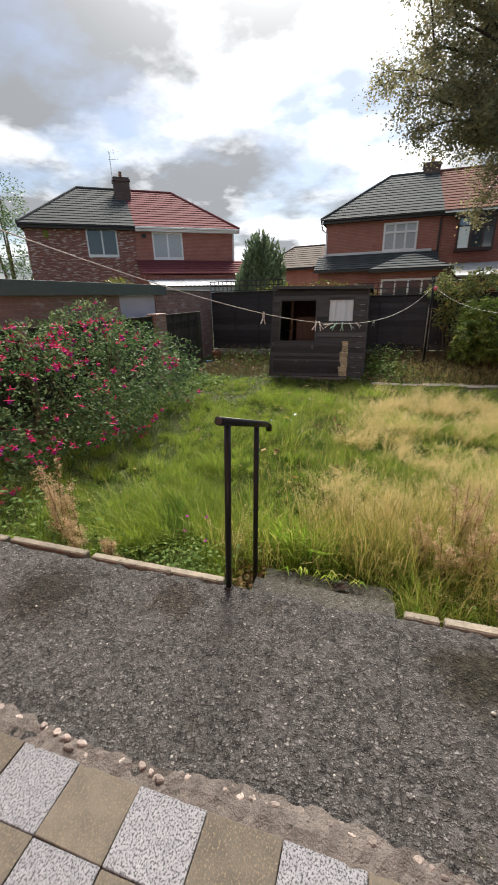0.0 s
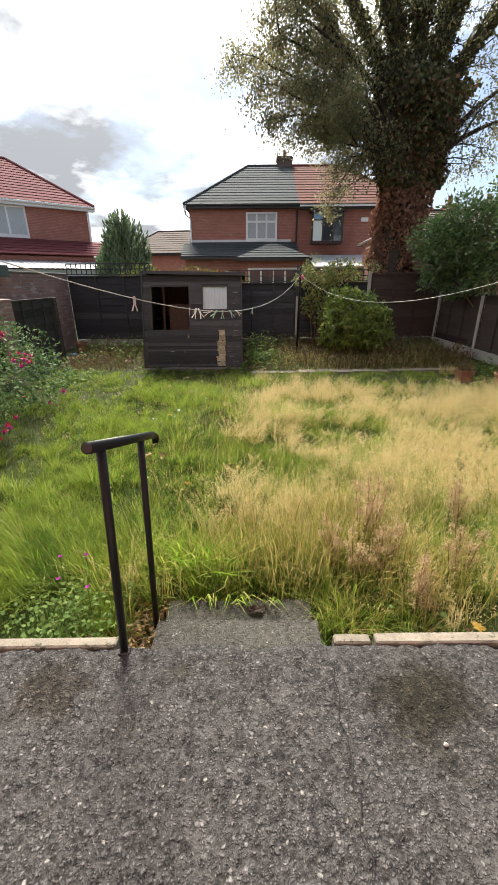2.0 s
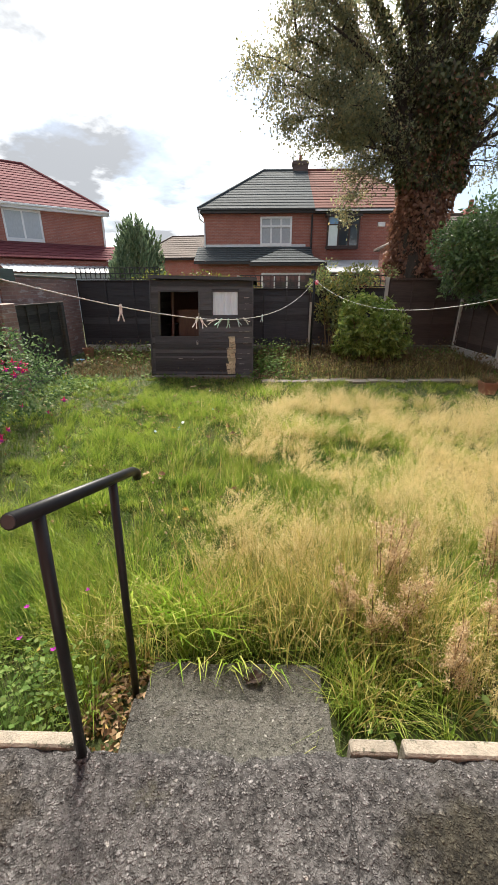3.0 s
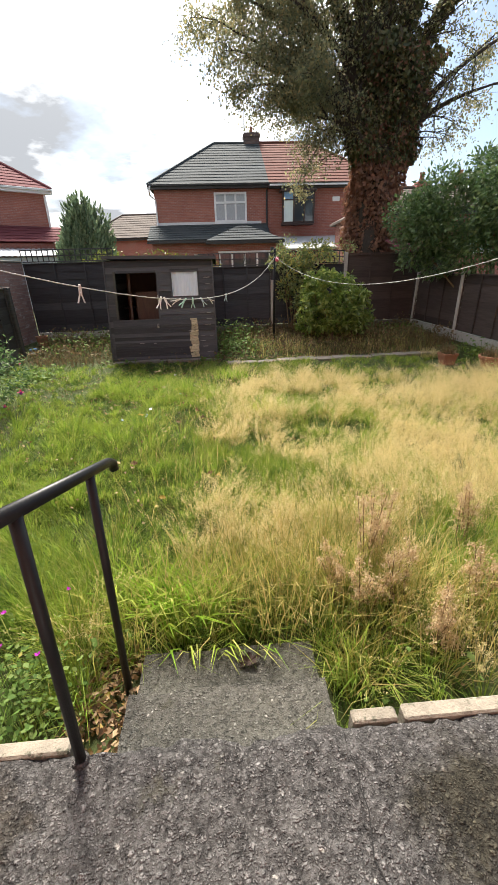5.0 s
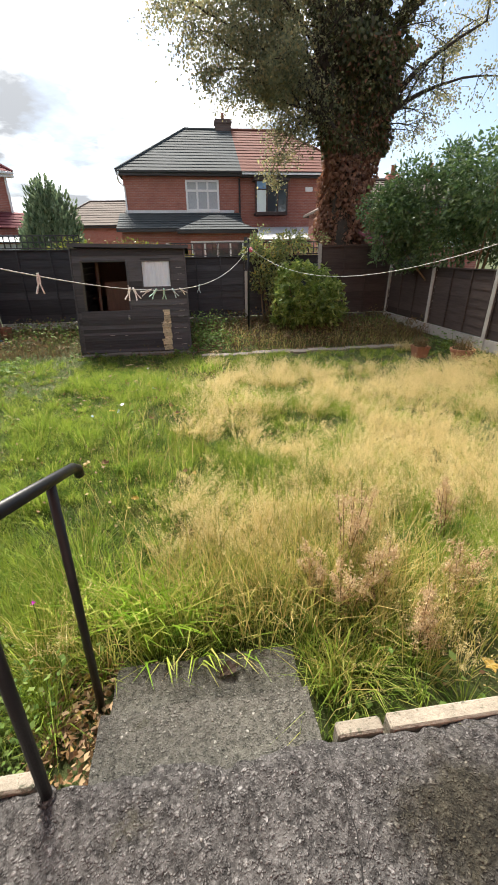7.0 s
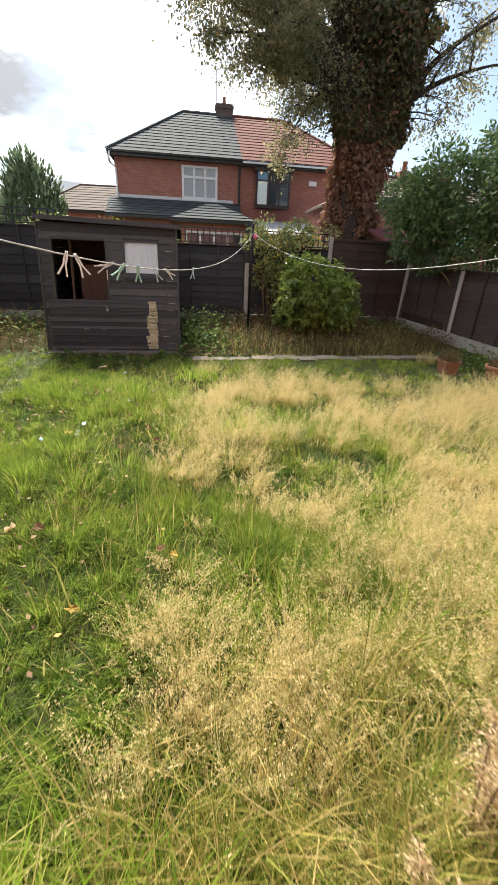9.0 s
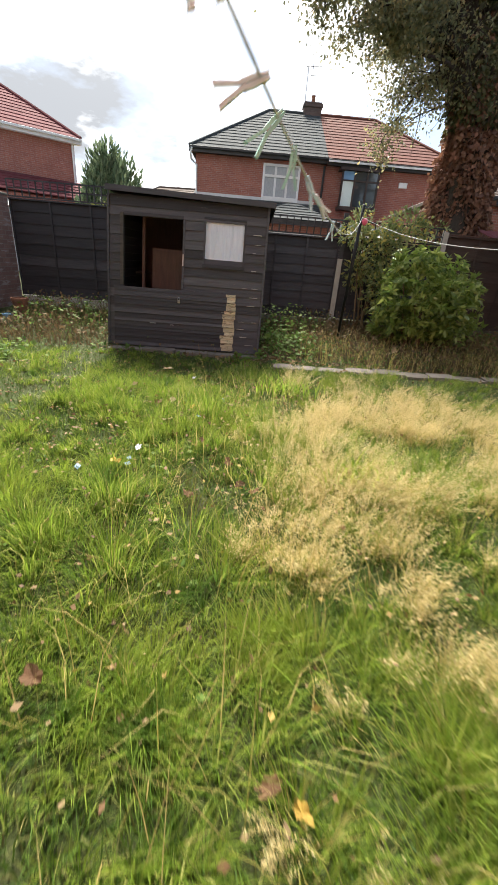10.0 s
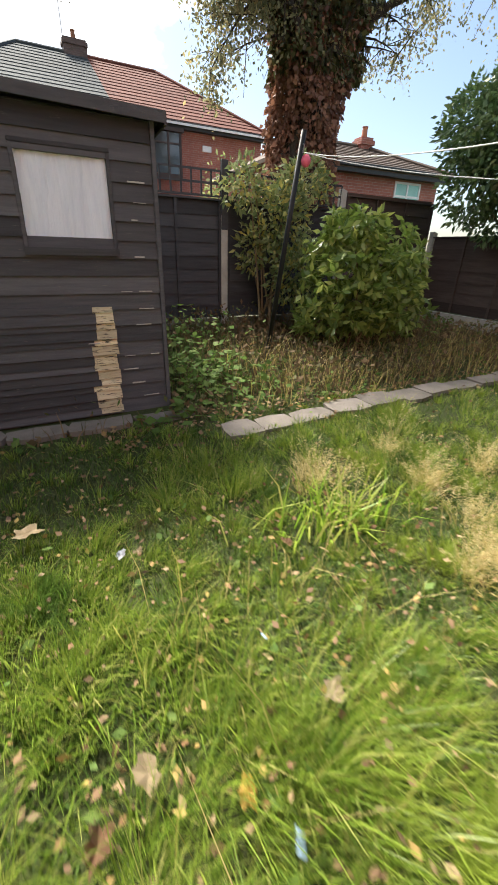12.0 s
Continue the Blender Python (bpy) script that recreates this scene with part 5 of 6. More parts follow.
shrub("laurel_bush", (2.9, 11.1, -0.2), [(2.95, 11.05, 0.6, 0.78, 0.62, 0.7), (2.75, 11.1, 0.85, 0.55, 0.5, 0.5), (3.3, 11.05, 0.4, 0.6, 0.6, 0.5), (2.9, 11.2, 0.2, 0.7, 0.5, 0.4), (2.55, 11.0, 1.1, 0.25, 0.25, 0.25), (3.5, 10.9, 0.75, 0.25, 0.3, 0.25)], 760, (0.09, 0.155), "laurel",
      "rounded glossy green laurel bush before the back fence", wide=0.4, gaps=0.1, seed=21, whorl=8, down=0.3, shell=0.7)
shrub("climbing_shrub", (2.2, 12.1, -0.2), [(2.4, 12.1, 1.25, 0.45, 0.22, 0.55), (2.55, 11.9, 0.6, 0.4, 0.25, 0.5), (1.9, 12.2, 1.6, 0.35, 0.2, 0.3), (2.8, 12.2, 1.7, 0.5, 0.2, 0.3), (2.05, 12.2, 0.9, 0.22, 0.15, 0.35)], 3000, (0.06, 0.125), "climber",
      "straggly yellow-green climber against the back fence", seed=22, gaps=0.35, stems=9, shell=0.2)
shrub("garden_shrub", (6.5, 10.3, -0.3), [(5.6, 10.9, 2.25, 1.05, 0.9, 0.8), (6.6, 10.0, 2.35, 1.2, 1.4, 1.05), (7.3, 8.7, 2.2, 1.2, 1.2, 1.0), (4.95, 11.25, 1.75, 0.55, 0.5, 0.5), (6.0, 9.6, 2.6, 0.8, 0.9, 0.8), (5.3, 11.6, 2.5, 0.6, 0.5, 0.5),
      (5.35, 11.1, 1.35, 0.4, 0.4, 0.35), (6.2, 11.2, 3.1, 0.25, 0.25, 0.5), (6.7, 10.2, 3.4, 0.2, 0.2, 0.45), (5.6, 10.2, 3.0, 0.35, 0.3, 0.4), (4.95, 10.9, 2.15, 0.7, 0.6, 0.55), (5.7, 10.3, 1.7, 0.6, 0.7, 0.6), (8.0, 10.6, 2.2, 1.4, 1.6, 1.2), (4.7, 11.2, 2.3, 0.6, 0.5, 0.5), (5.2, 10.9, 2.75, 0.6, 0.6, 0.5)], 40000, (0.06, 0.125), "shrub",
      "tall dark green shrub leaning over the east fence", seed=23, gaps=0.04, shell=0.4, stems=12, stem_r=0.04)
shrub("yellow_hedge", (-1.0, 13.2, -0.38), [(-1.2, 13.2, 1.3, 1.2, 0.4, 0.52), (-2.6, 13.3, 1.4, 0.7, 0.4, 0.5), (0.0, 13.2, 1.25, 0.5, 0.4, 0.45)], 3000, (0.05, 0.1), "hedge", "yellow-green hedge behind the back fence", seed=24, stems=8)
shrub("garden_bush", (3.0, 14.0, -0.38), [(2.6, 14, 1.4, 0.7, 0.5, 0.8), (3.4, 14.1, 1.3, 0.6, 0.5, 0.7), (3.9, 14.3, 1.7, 0.5, 0.5, 0.6)], 2600, (0.05, 0.1), "climber", "light green bush in the garden behind", seed=25, gaps=0.3)
shrub("roof_shrub", (-6.3, 10.9, -0.38), [(-6.3, 10.9, 1.85, 0.7, 0.5, 0.25), (-6.0, 11.2, 1.3, 0.6, 0.5, 0.5)], 1800, (0.05, 0.1), "hedge", "yellow-green shrub behind the outbuilding", seed=26)
shrub("garden_tree", (-25.5, 25.5, -0.42), [(-25.5, 25.5, 5.4, 2.2, 2.0, 2.2), (-25.0, 25.3, 8.0, 1.7, 1.6, 1.7), (-24.2, 25.6, 3.6, 1.6, 1.4, 1.4), (-26.5, 25.5, 7.5, 1.6, 1.6, 1.5)], 5500, (0.12, 0.22), "shrub", "distant leafy garden tree", "tree", seed=27, gaps=0.3, stem_r=0.14)


def conifer():
    rng = np.random.RandomState(31)
    t = thing("conifer", (-5.4, 21.8, -0.4), "dense dark green conifer behind the back fence", "tree")
    part("trunk", tubed([(-5.4, 21.8, -0.45), (-5.4, 21.8, 2.0), (-5.35, 21.8, 4.2)], [0.16, 0.1, 0.03], 8), M["bark"], t)
    n = 9000
    h = rng.uniform(0, 1, n) ** 0.8
    a = rng.uniform(0, 6.283, n)
    w = 1.28 * np.sqrt(np.clip(1 - h ** 2.4, 0.02, 1)) * (1 + 0.16 * np.sin(a * 5 + h * 9) + 0.1 * np.sin(a * 11)) * rng.uniform(0.72, 1.05, n)
    spike = rng.uniform(0, 0.25, n) * (np.sin(a * 6) > 0.5)
    p = np.stack([-5.4 + np.cos(a) * w, 21.8 + np.sin(a) * w, -0.2 + 4.1 * h + spike * 2.2], 1)
    d = np.stack([np.cos(a) * 0.4, np.sin(a) * 0.4, np.ones(n)], 1) + rng.normal(0, 0.25, (n, 3))
    part("foliage", big_mesh("foliage", *leaves(rng, p, d, rng.uniform(0.12, 0.3, n), 0.4)), M["conifer"], t)


conifer()


def make_fuchsia():
    blobs = [(-3.3, 6.5, 0.45, 0.85, 0.95, 0.72), (-3.35, 5.4, 0.5, 1.0, 1.1, 0.85), (-3.4, 4.3, 0.35, 0.95, 0.9, 0.8), (-3.65, 5.8, 1.08, 0.55, 0.9, 0.4), (-3.5, 3.35, 0.05, 0.8, 0.7, 0.55), (-2.95, 7.15, 0.15, 0.45, 0.55, 0.45), (-3.6, 4.6, 0.95, 0.5, 0.6, 0.35), (-2.95, 5.0, 0.1, 0.6, 0.7, 0.45)]
    t = shrub("fuchsia_bush", (-3.4, 5.3, -0.38), blobs, 21000, (0.034, 0.072), "fuchsia_leaf", "large fuchsia bush in bloom with red and purple flowers", seed=41, gaps=0.1, stems=24, stem_r=0.014, shell=0.6)
    rng = np.random.RandomState(42)
    # one flower: tube, four sepals, purple skirt
    bm = bmesh.new()
    tube(bm, [(0, 0, 0.0), (0, 0, -0.012), (0, 0, -0.024)], [0.002, 0.0045, 0.006], 5)
    for k in range(4):
        a = k * math.pi / 2
        c, s = math.cos(a), math.sin(a)
        q = [bm.verts.new(p) for p in ((0, 0, -0.022), (c * 0.014 - s * 0.008, s * 0.014 + c * 0.008, -0.03), (c * 0.034, s * 0.034, -0.026), (c * 0.014 + s * 0.008, s * 0.014 - c * 0.008, -0.03))]
        bm.faces.new(q)
    red = bpy.data.meshes.new("flower")
    bm.to_mesh(red)
    bm.free()
    red.materials.append(M["fuchsia_red"])
    bm = tubed([(0, 0, -0.024), (0, 0, -0.036), (0, 0, -0.045)], [0.006, 0.012, 0.013], 7)
    skirt = bpy.data.meshes.new("skirt")
    bm.to_mesh(skirt)
    bm.free()
    skirt.materials.append(M["fuchsia_purple"])
    p, d = cloud(rng, blobs, 5000, 0.97, 0.35, 41)
    keep = (d[:, 0] * 0.75 - d[:, 1] * 0.5 + d[:, 2] * 0.2 > 0.15) & (waves(p, 77, 3.2) > -0.15) & (p[:, 2] > -0.25)
    p = p[keep][:290]
    for i, q in enumerate(p):
        ob = new("flower", red)
        ob.parent = t
        ob.location = Vector(q) + Vector((0.03, -0.03, -0.01)) - t.location
        sc = rng.uniform(1.0, 1.6)
        ob.scale = (sc, sc, sc * 1.15)
        ob.rotation_euler = (rng.uniform(-0.5, 0.5), rng.uniform(-0.5, 0.5), rng.uniform(0, 6))
        if i % 2 == 0:
            k = new("skirt", skirt)
            k.parent = ob


make_fuchsia()


# ---- lawn ----
def straw_share(x, y):
    """How much straw-coloured seeding grass grows at a place, 0 to 1."""
    p = np.stack([x, y], 1)
    edge = -0.32 + 0.44 * np.clip((y - 6.0) / 1.5, 0, 1) + 0.3 * waves(p, 5, 1.1) + 0.34 * waves(p, 19, 3.1) + np.where(y < 4.2, (4.2 - y) * 0.15, 0) + np.clip(y - 8.6, 0, 3) * 0.5
    s = np.clip((x - edge) / 0.6, 0, 1)
    s *= np.clip(0.85 + 0.6 * waves(p, 6, 2.6), 0.3, 1)
    green_corner = np.exp(-(((x - 3.7) / 1.35) ** 2 + ((y - 8.75) / 0.7) ** 2))
    gap = np.exp(-(((x - 0.6) / 0.5) ** 2 + ((y - 4.6) / 0.5) ** 2)) + np.exp(-(((x - 2.3) / 0.7) ** 2 + ((y - 8.9) / 0.4) ** 2))
    near_green = np.clip((3.9 - y) / 1.0, 0, 1) * 0.4
    s *= (1 - np.clip(1.15 * green_corner, 0, 1)) * (1 - 0.8 * np.clip(gap, 0, 1)) * (1 - near_green) * np.clip((9.75 - y) / 0.35, 0, 1)
    return np.clip(s, 0, 1)


def on_lawn(x, y):
    step = (x > -0.34) & (x < 0.74) & (y < 2.9)
    shed = (x > SX0 - 0.02) & (x < SX1 + 0.02) & (y > SY0 - 0.1)
    slab = (x > -1.95) & (x < 0.2) & (y > 9.95) & (y < 10.2)
    path = (np.abs(y - (9.54 + 0.035 * (x - 0.5))) < 0.1) & (x > 0.4) & (x < 5.3)
    pots = ((x - 4.5) ** 2 + (y - 8.72) ** 2 < 0.09) | ((x - 5.02) ** 2 + (y - 8.18) ** 2 < 0.1)
    return ~path & ~pots & (y > 2.42) & (y < 12.42) & (x > -4.05) & (x < 5.6) & ~step & ~shed & ~slab


def make_lawn():
    rng = np.random.RandomState(51)

    def field(n, xr, yr):
        x, y = rng.uniform(*xr, n), rng.uniform(*yr, n)
        k = on_lawn(x, y)
        return x[k], y[k]

    # short cover between the tufts, its green darkened to paint the shade of the hollows
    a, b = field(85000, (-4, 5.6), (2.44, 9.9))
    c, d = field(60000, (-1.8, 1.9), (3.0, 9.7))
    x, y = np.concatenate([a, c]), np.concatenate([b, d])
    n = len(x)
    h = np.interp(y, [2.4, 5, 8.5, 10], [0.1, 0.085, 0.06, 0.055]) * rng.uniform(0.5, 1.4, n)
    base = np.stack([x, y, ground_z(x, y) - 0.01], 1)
    stuff("short_grass", [blades(rng, base, h, rng.uniform(0, 6.283, n), rng.uniform(0.2, 1.0, n), rng.uniform(0.004, 0.008, n))], "grass_under", "short green grass between the tufts, coloured darker for the shaded hollows", "grass")

    # tufts of all sizes, their blades splayed outwards and laid over in drifts
    sets = []
    for cnt, xr, yr, m, w in ((2600, (-4, 5.6), (2.5, 9.85), 66, (0.0032, 0.0062)), (1500, (-1.7, 2.2), (3.0, 9.4), 84, (0.0025, 0.0048)), (260, (-2.4, 1.6), (2.8, 9.0), 170, (0.003, 0.0056))):
        cx, cy = field(cnt, xr, yr)
        k = waves(np.stack([cx, cy], 1), 8, 4.6) + rng.normal(0, 0.5, len(cx)) > -0.55
        cx, cy = cx[k], cy[k]
        size = np.exp(rng.normal(0, 0.3, len(cx))) * (1.35 if m > 100 else 1.0) * np.clip(1 + 0.35 * waves(np.stack([cx, cy], 1), 18, 2.2), 0.6, 1.6)
        th = np.interp(cy, [2.4, 3.6, 6, 8.0, 10], [0.21, 0.17, 0.13, 0.095, 0.085]) * size
        spread = np.repeat(0.035 * size + 0.012, m)
        a0 = rng.uniform(0, 6.283, len(cx) * m)
        off = np.abs(rng.normal(0, 1, len(a0))) * spread
        x, y = np.repeat(cx, m) + np.cos(a0) * off, np.repeat(cy, m) + np.sin(a0) * off
        p2 = np.stack([x, y], 1)
        drift = 2.6 * waves(p2, 9, 0.9) + np.repeat(rng.normal(0, 0.7, len(cx)), m)
        pull = np.repeat(rng.uniform(0.2, 1.3, len(cx)), m)
        ang = np.arctan2(np.sin(a0) + pull * np.sin(drift), np.cos(a0) + pull * np.cos(drift)) + rng.normal(0, 0.25, len(x))
        k = on_lawn(x, y)
        base = np.stack([x, y, ground_z(x, y) - 0.01], 1)[k]
        h = (np.repeat(th, m) * rng.uniform(0.5, 1.2, len(x)))[k]
        lean = np.clip(0.42 + off / spread * 0.3 + rng.normal(0, 0.18, len(x)), 0.1, 1.0)[k]
        sets.append(blades(rng, base, h, ang[k], lean, rng.uniform(*w, k.sum())))
    stuff("grass", sets, "grass", "long unmown tufted green grass of the back lawn", "grass")

    # straw-coloured grass: separate clumps of thin stalks with airy seed heads, dry blades at their feet
    cx, cy = field(5200, (-0.9, 5.6), (2.6, 9.8))
    p2 = np.stack([cx, cy], 1)
    want = straw_share(cx, cy) * 0.95 + 0.3 * waves(p2, 14, 7.0) + 0.26 * waves(p2, 24, 14.0)
    k = want + rng.normal(0, 0.1, len(cx)) > 0.79 + 0.13 * np.clip((cy - 6.8) / 1.5, 0, 1) * (cx > 1.5) - 0.06 * np.clip((6.9 - cy) / 0.8, 0, 1)
    cx, cy = cx[k], cy[k]
    each = 13
    vigour = np.exp(rng.normal(0, 0.3, len(cx))) * (1 + 0.2 * waves(np.stack([cx, cy], 1), 13, 1.7))
    a0 = rng.uniform(0, 6.283, len(cx) * each)
    off = np.abs(rng.normal(0, 0.034, len(a0))) * np.repeat(vigour, each)
    x, y = np.repeat(cx, each) + np.cos(a0) * off, np.repeat(cy, each) + np.sin(a0) * off
    k = on_lawn(x, y)
    n = k.sum()
    drift = (2.4 * waves(np.stack([x, y], 1), 12, 0.8) + np.repeat(rng.normal(0, 0.8, len(cx)), each))[k]
    vig = np.repeat(vigour, each)[k]
    tilt = np.repeat(rng.uniform(0.3, 1.5, len(cx)), each)[k]
    x, y, a0, off = x[k], y[k], a0[k], off[k]
    base = np.stack([x, y, ground_z(x, y) - 0.01], 1)
    h = vig * rng.uniform(0.19, 0.31, n) * np.interp(y, [2.5, 4, 7, 9.8], [1.2, 1.0, 0.82, 0.65])
    ang = np.arctan2(np.sin(a0) + tilt * np.sin(drift), np.cos(a0) + tilt * np.cos(drift))
    lean = np.clip(0.1 + 6 * off + 0.22 * tilt + rng.normal(0, 0.1, n), 0.05, 0.95)
    v, f = blades(rng, base, h, ang, lean, np.full(n, 0.002))
    tip, mid = v.reshape(-1, 5, 3)[:, 4], v.reshape(-1, 5, 3)[:, 2]
    seeds = [(v, f)]
    m = 40
    u = rng.uniform(0, 1, (n, m))
    ax = unit(tip - mid)
    along = (0.15 * (u - 0.8))[:, :, None] * (h / 0.27)[:, None, None] * ax[:, None, :]
    rad = (0.006 + 0.034 * (1 - u))[:, :, None] * unit(rng.normal(0, 1, (n, m, 3))) * rng.uniform(0.25, 1, (n, m, 1))
    q = (tip[:, None, :] + along + rad).reshape(-1, 3)
    sz = rng.uniform(0.006, 0.0115, len(q))[:, None]
    a = unit(rng.normal(0, 1, q.shape) + np.array([0, 0, 0.6]))
    sd = unit(np.cross(a, rng.normal(0, 1, q.shape)))
    tv = np.stack([q - a * sz * 0.5 - sd * sz * 0.2, q - a * sz * 0.5 + sd * sz * 0.2, q + a * sz * 0.6], 1).reshape(-1, 3)
    seeds.append((tv, np.arange(len(tv)).reshape(-1, 3)))
    stuff("seed_heads", seeds, "seed", "airy straw-coloured seed heads of the tall grass", "grass")

    m = 22
    a0 = rng.uniform(0, 6.283, len(cx) * m)
    off = np.abs(rng.normal(0, 0.045, len(a0)))
    x, y = np.repeat(cx, m) + np.cos(a0) * off, np.repeat(cy, m) + np.sin(a0) * off
    k = on_lawn(x, y)
    x, y, a0 = x[k], y[k], a0[k]
    n = len(x)
    dry = [blades(rng, np.stack([x, y, ground_z(x, y) - 0.01], 1), rng.uniform(0.08, 0.22, n), a0 + rng.normal(0, 0.5, n), rng.uniform(0.4, 1.0, n), rng.uniform(0.003, 0.0055, n))]
    # lone tall stalks and lodged straw
    x, y = field(1500, (-0.6, 3.4), (2.9, 8.2))
    n = len(x)
    dry.append(blades(rng, np.stack([x, y, ground_z(x, y)], 1), rng.uniform(0.22, 0.5, n), rng.uniform(0, 6.283, n), rng.uniform(0.15, 0.95, n), rng.uniform(0.0022, 0.0035, n)))
    stuff("dry_grass", dry, "grass_dry", "dry straw-coloured grass blades and stalks", "grass")


make_lawn()


def make_weeds():
    rng = np.random.RandomState(61)
    # tall bleached grass and a broad-bladed green tuft by the steps
    sets, green, olive = [], [], []
    for cx, cy, n, h, sp in ((0.62, 3.25, 900, 0.5, 0.28), (1.05, 3.2, 700, 0.5, 0.22), (0.35, 3.3, 500, 0.42, 0.2), (1.45, 3.0, 500, 0.45, 0.22), (0.8, 2.75, 260, 0.3, 0.12), (-0.35, 3.05, 240, 0.35, 0.15), (1.0, 3.75, 500, 0.45, 0.3)):
        b = np.stack([rng.normal(cx, sp, n), rng.normal(cy, sp * 0.6, n), np.zeros(n)], 1)
        ok = on_lawn(b[:, 0], b[:, 1])
        b = b[ok]
        b[:, 2] = ground_z(b[:, 0], b[:, 1])
        half = len(b) // 2
        for dest, c in ((sets, b[:half]), (olive, b[half:])):
            dest.append(blades(rng, c, rng.uniform(0.5, 1.2, len(c)) * h, rng.uniform(0, 6.28, len(c)), rng.uniform(0.15, 0.9, len(c)), rng.uniform(0.003, 0.006, len(c))))
    for cx, cy, n, h, sp in ((0.1, 3.16, 120, 0.42, 0.1), (-0.1, 3.2, 120, 0.42, 0.1), (-0.3, 3.3, 80, 0.35, 0.15), (0.85, 6.4, 110, 0.3, 0.15), (0.5, 8.3, 130, 0.28, 0.2)):
        b = np.stack([rng.normal(cx, sp, n), np.maximum(rng.normal(cy, sp * 0.5, n), 2.95), np.zeros(n)], 1)
        b[:, 2] = ground_z(b[:, 0], b[:, 1])
        green.append(blades(rng, b, rng.uniform(0.6, 1.2, n) * h, rng.uniform(0, 6.28, n), rng.uniform(0.4, 1.0, n), rng.uniform(0.008, 0.014, n)))
    # blades that fall forward over the lower step
    n = 24
    b = np.stack([rng.uniform(-0.05, 0.5, n), rng.uniform(2.89, 2.96, n), np.full(n, -0.33)], 1)
    green.append(blades(rng, b, rng.uniform(0.14, 0.3, n), rng.uniform(4.0, 5.4, n), rng.uniform(0.85, 1.0, n), rng.uniform(0.007, 0.012, n)))
    stuff("olive_grass", olive, "grass_olive", "tall dull green grass beside the steps", "grass")
    stuff("tall_grass", sets, "grass_dry", "tall bleached grass beside the steps", "grass")
    stuff("broad_grass", green, "grass_bright", "broad-bladed green grass tufts", "grass")

    # fluffy brown seed plants
    plants = [(1.0, 3.02, 0.5), (1.2, 3.06, 0.52), (1.08, 3.3, 0.6), (1.2, 3.42, 0.55), (1.3, 2.8, 0.42), (0.86, 3.15, 0.46), (1.6, 3.0, 0.5), (-1.8, 2.8, 0.68), (-1.95, 2.95, 0.6), (-1.55, 2.65, 0.4), (-1.7, 2.85, 0.5), (-1.2, 2.6, 0.3), (-2.6, 2.7, 0.4), (2.2, 3.1, 0.5), (2.5, 2.8, 0.45), (1.9, 3.6, 0.5)]
    for x, y, h in plants:
        z = float(ground_z(x, y))
        t = thing("seeding_weed", (x, y, z), "dry brown willowherb with fluffy seed heads on the lawn edge", "weed", group="seeding weeds at the patio edge")
        twigs = []
        for k in range(6):
            a = rng.uniform(0, 6.28)
            out = 0.2 * h * rng.uniform(0.3, 1.0)
            e = Vector((x + math.cos(a) * out, y + math.sin(a) * out, z + h * rng.uniform(0.7, 1.12)))
            pts = bend((x + rng.normal(0, 0.03), y + rng.normal(0, 0.03), z - 0.02), e, (0, 0, 0.03), 6)
            part("stalk", tubed(pts, [0.004, 0.0037, 0.0033, 0.0028, 0.0022, 0.0014], 4), M["twig"], t)
            for m in range(11):
                f = rng.uniform(1.6, 4.99)
                c = pts[int(f)].lerp(pts[int(f) + 1], f - int(f))
                b = rng.uniform(0, 6.28)
                twigs.append((tuple(c), tuple(c + Vector((math.cos(b), math.sin(b), rng.uniform(0.1, 0.9))).normalized() * rng.uniform(0.03, 0.1) * (1.15 - f / 6))))
            twigs.append((tuple(pts[4]), tuple(pts[5])))
        T = np.array(twigs)
        n = 2400
        i = rng.randint(0, len(T), n)
        f = rng.uniform(0.2, 1.1, n)[:, None]
        q = T[i, 0] * (1 - f) + T[i, 1] * f + rng.normal(0, 0.009, (n, 3))
        part("seed_fluff", big_mesh("seed_fluff", *leaves(rng, q, rng.normal(0, 1, (n, 3)), rng.uniform(0.007, 0.02, n), 0.35)), M["fluff"], t, "pinkish brown fluff")

    # withered growth in the bed before the back fence
    x, y = rng.uniform(-3.9, 5.5, 30000), rng.uniform(9.6, 12.4, 30000)
    thick = np.clip((y - 9.75) / 0.5, 0, 1) * np.clip(0.75 + 0.5 * waves(np.stack([x, y], 1), 15, 1.4), 0.1, 1)
    k = on_lawn(x, y) & (rng.uniform(0, 1, len(x)) < thick)
    b = np.stack([x[k], y[k], ground_z(x[k], y[k]) - 0.01], 1)
    n = len(b)
    hh = rng.uniform(0.06, 0.26, n) * (1 + 0.5 * waves(b[:, :2], 16, 1.8))
    dry = [blades(rng, b, hh, rng.uniform(0, 6.28, n), rng.uniform(0.2, 1.0, n), rng.uniform(0.005, 0.012, n))]
    m = n // 2
    q = b[:m] + np.stack([rng.normal(0, 0.03, m), rng.normal(0, 0.03, m), rng.uniform(0.02, 0.3, m) * (1 + 0.5 * waves(b[:m, :2], 16, 1.8))], 1)
    dry.append(leaves(rng, q, rng.normal(0, 1, (m, 3)), rng.uniform(0.03, 0.08, m), 0.6))
    stuff("withered_weeds", dry, "weed_dry", "withered brown weeds in the bed by the fence", "weeds")
    # tan grass haze in the bed
    n = 1500
    x, y = rng.uniform(0.9, 5.2, n), rng.normal(10.35, 0.42, n)
    k = on_lawn(x, y) & (y > 9.75)
    b = np.stack([x[k], y[k], ground_z(x[k], y[k])], 1)
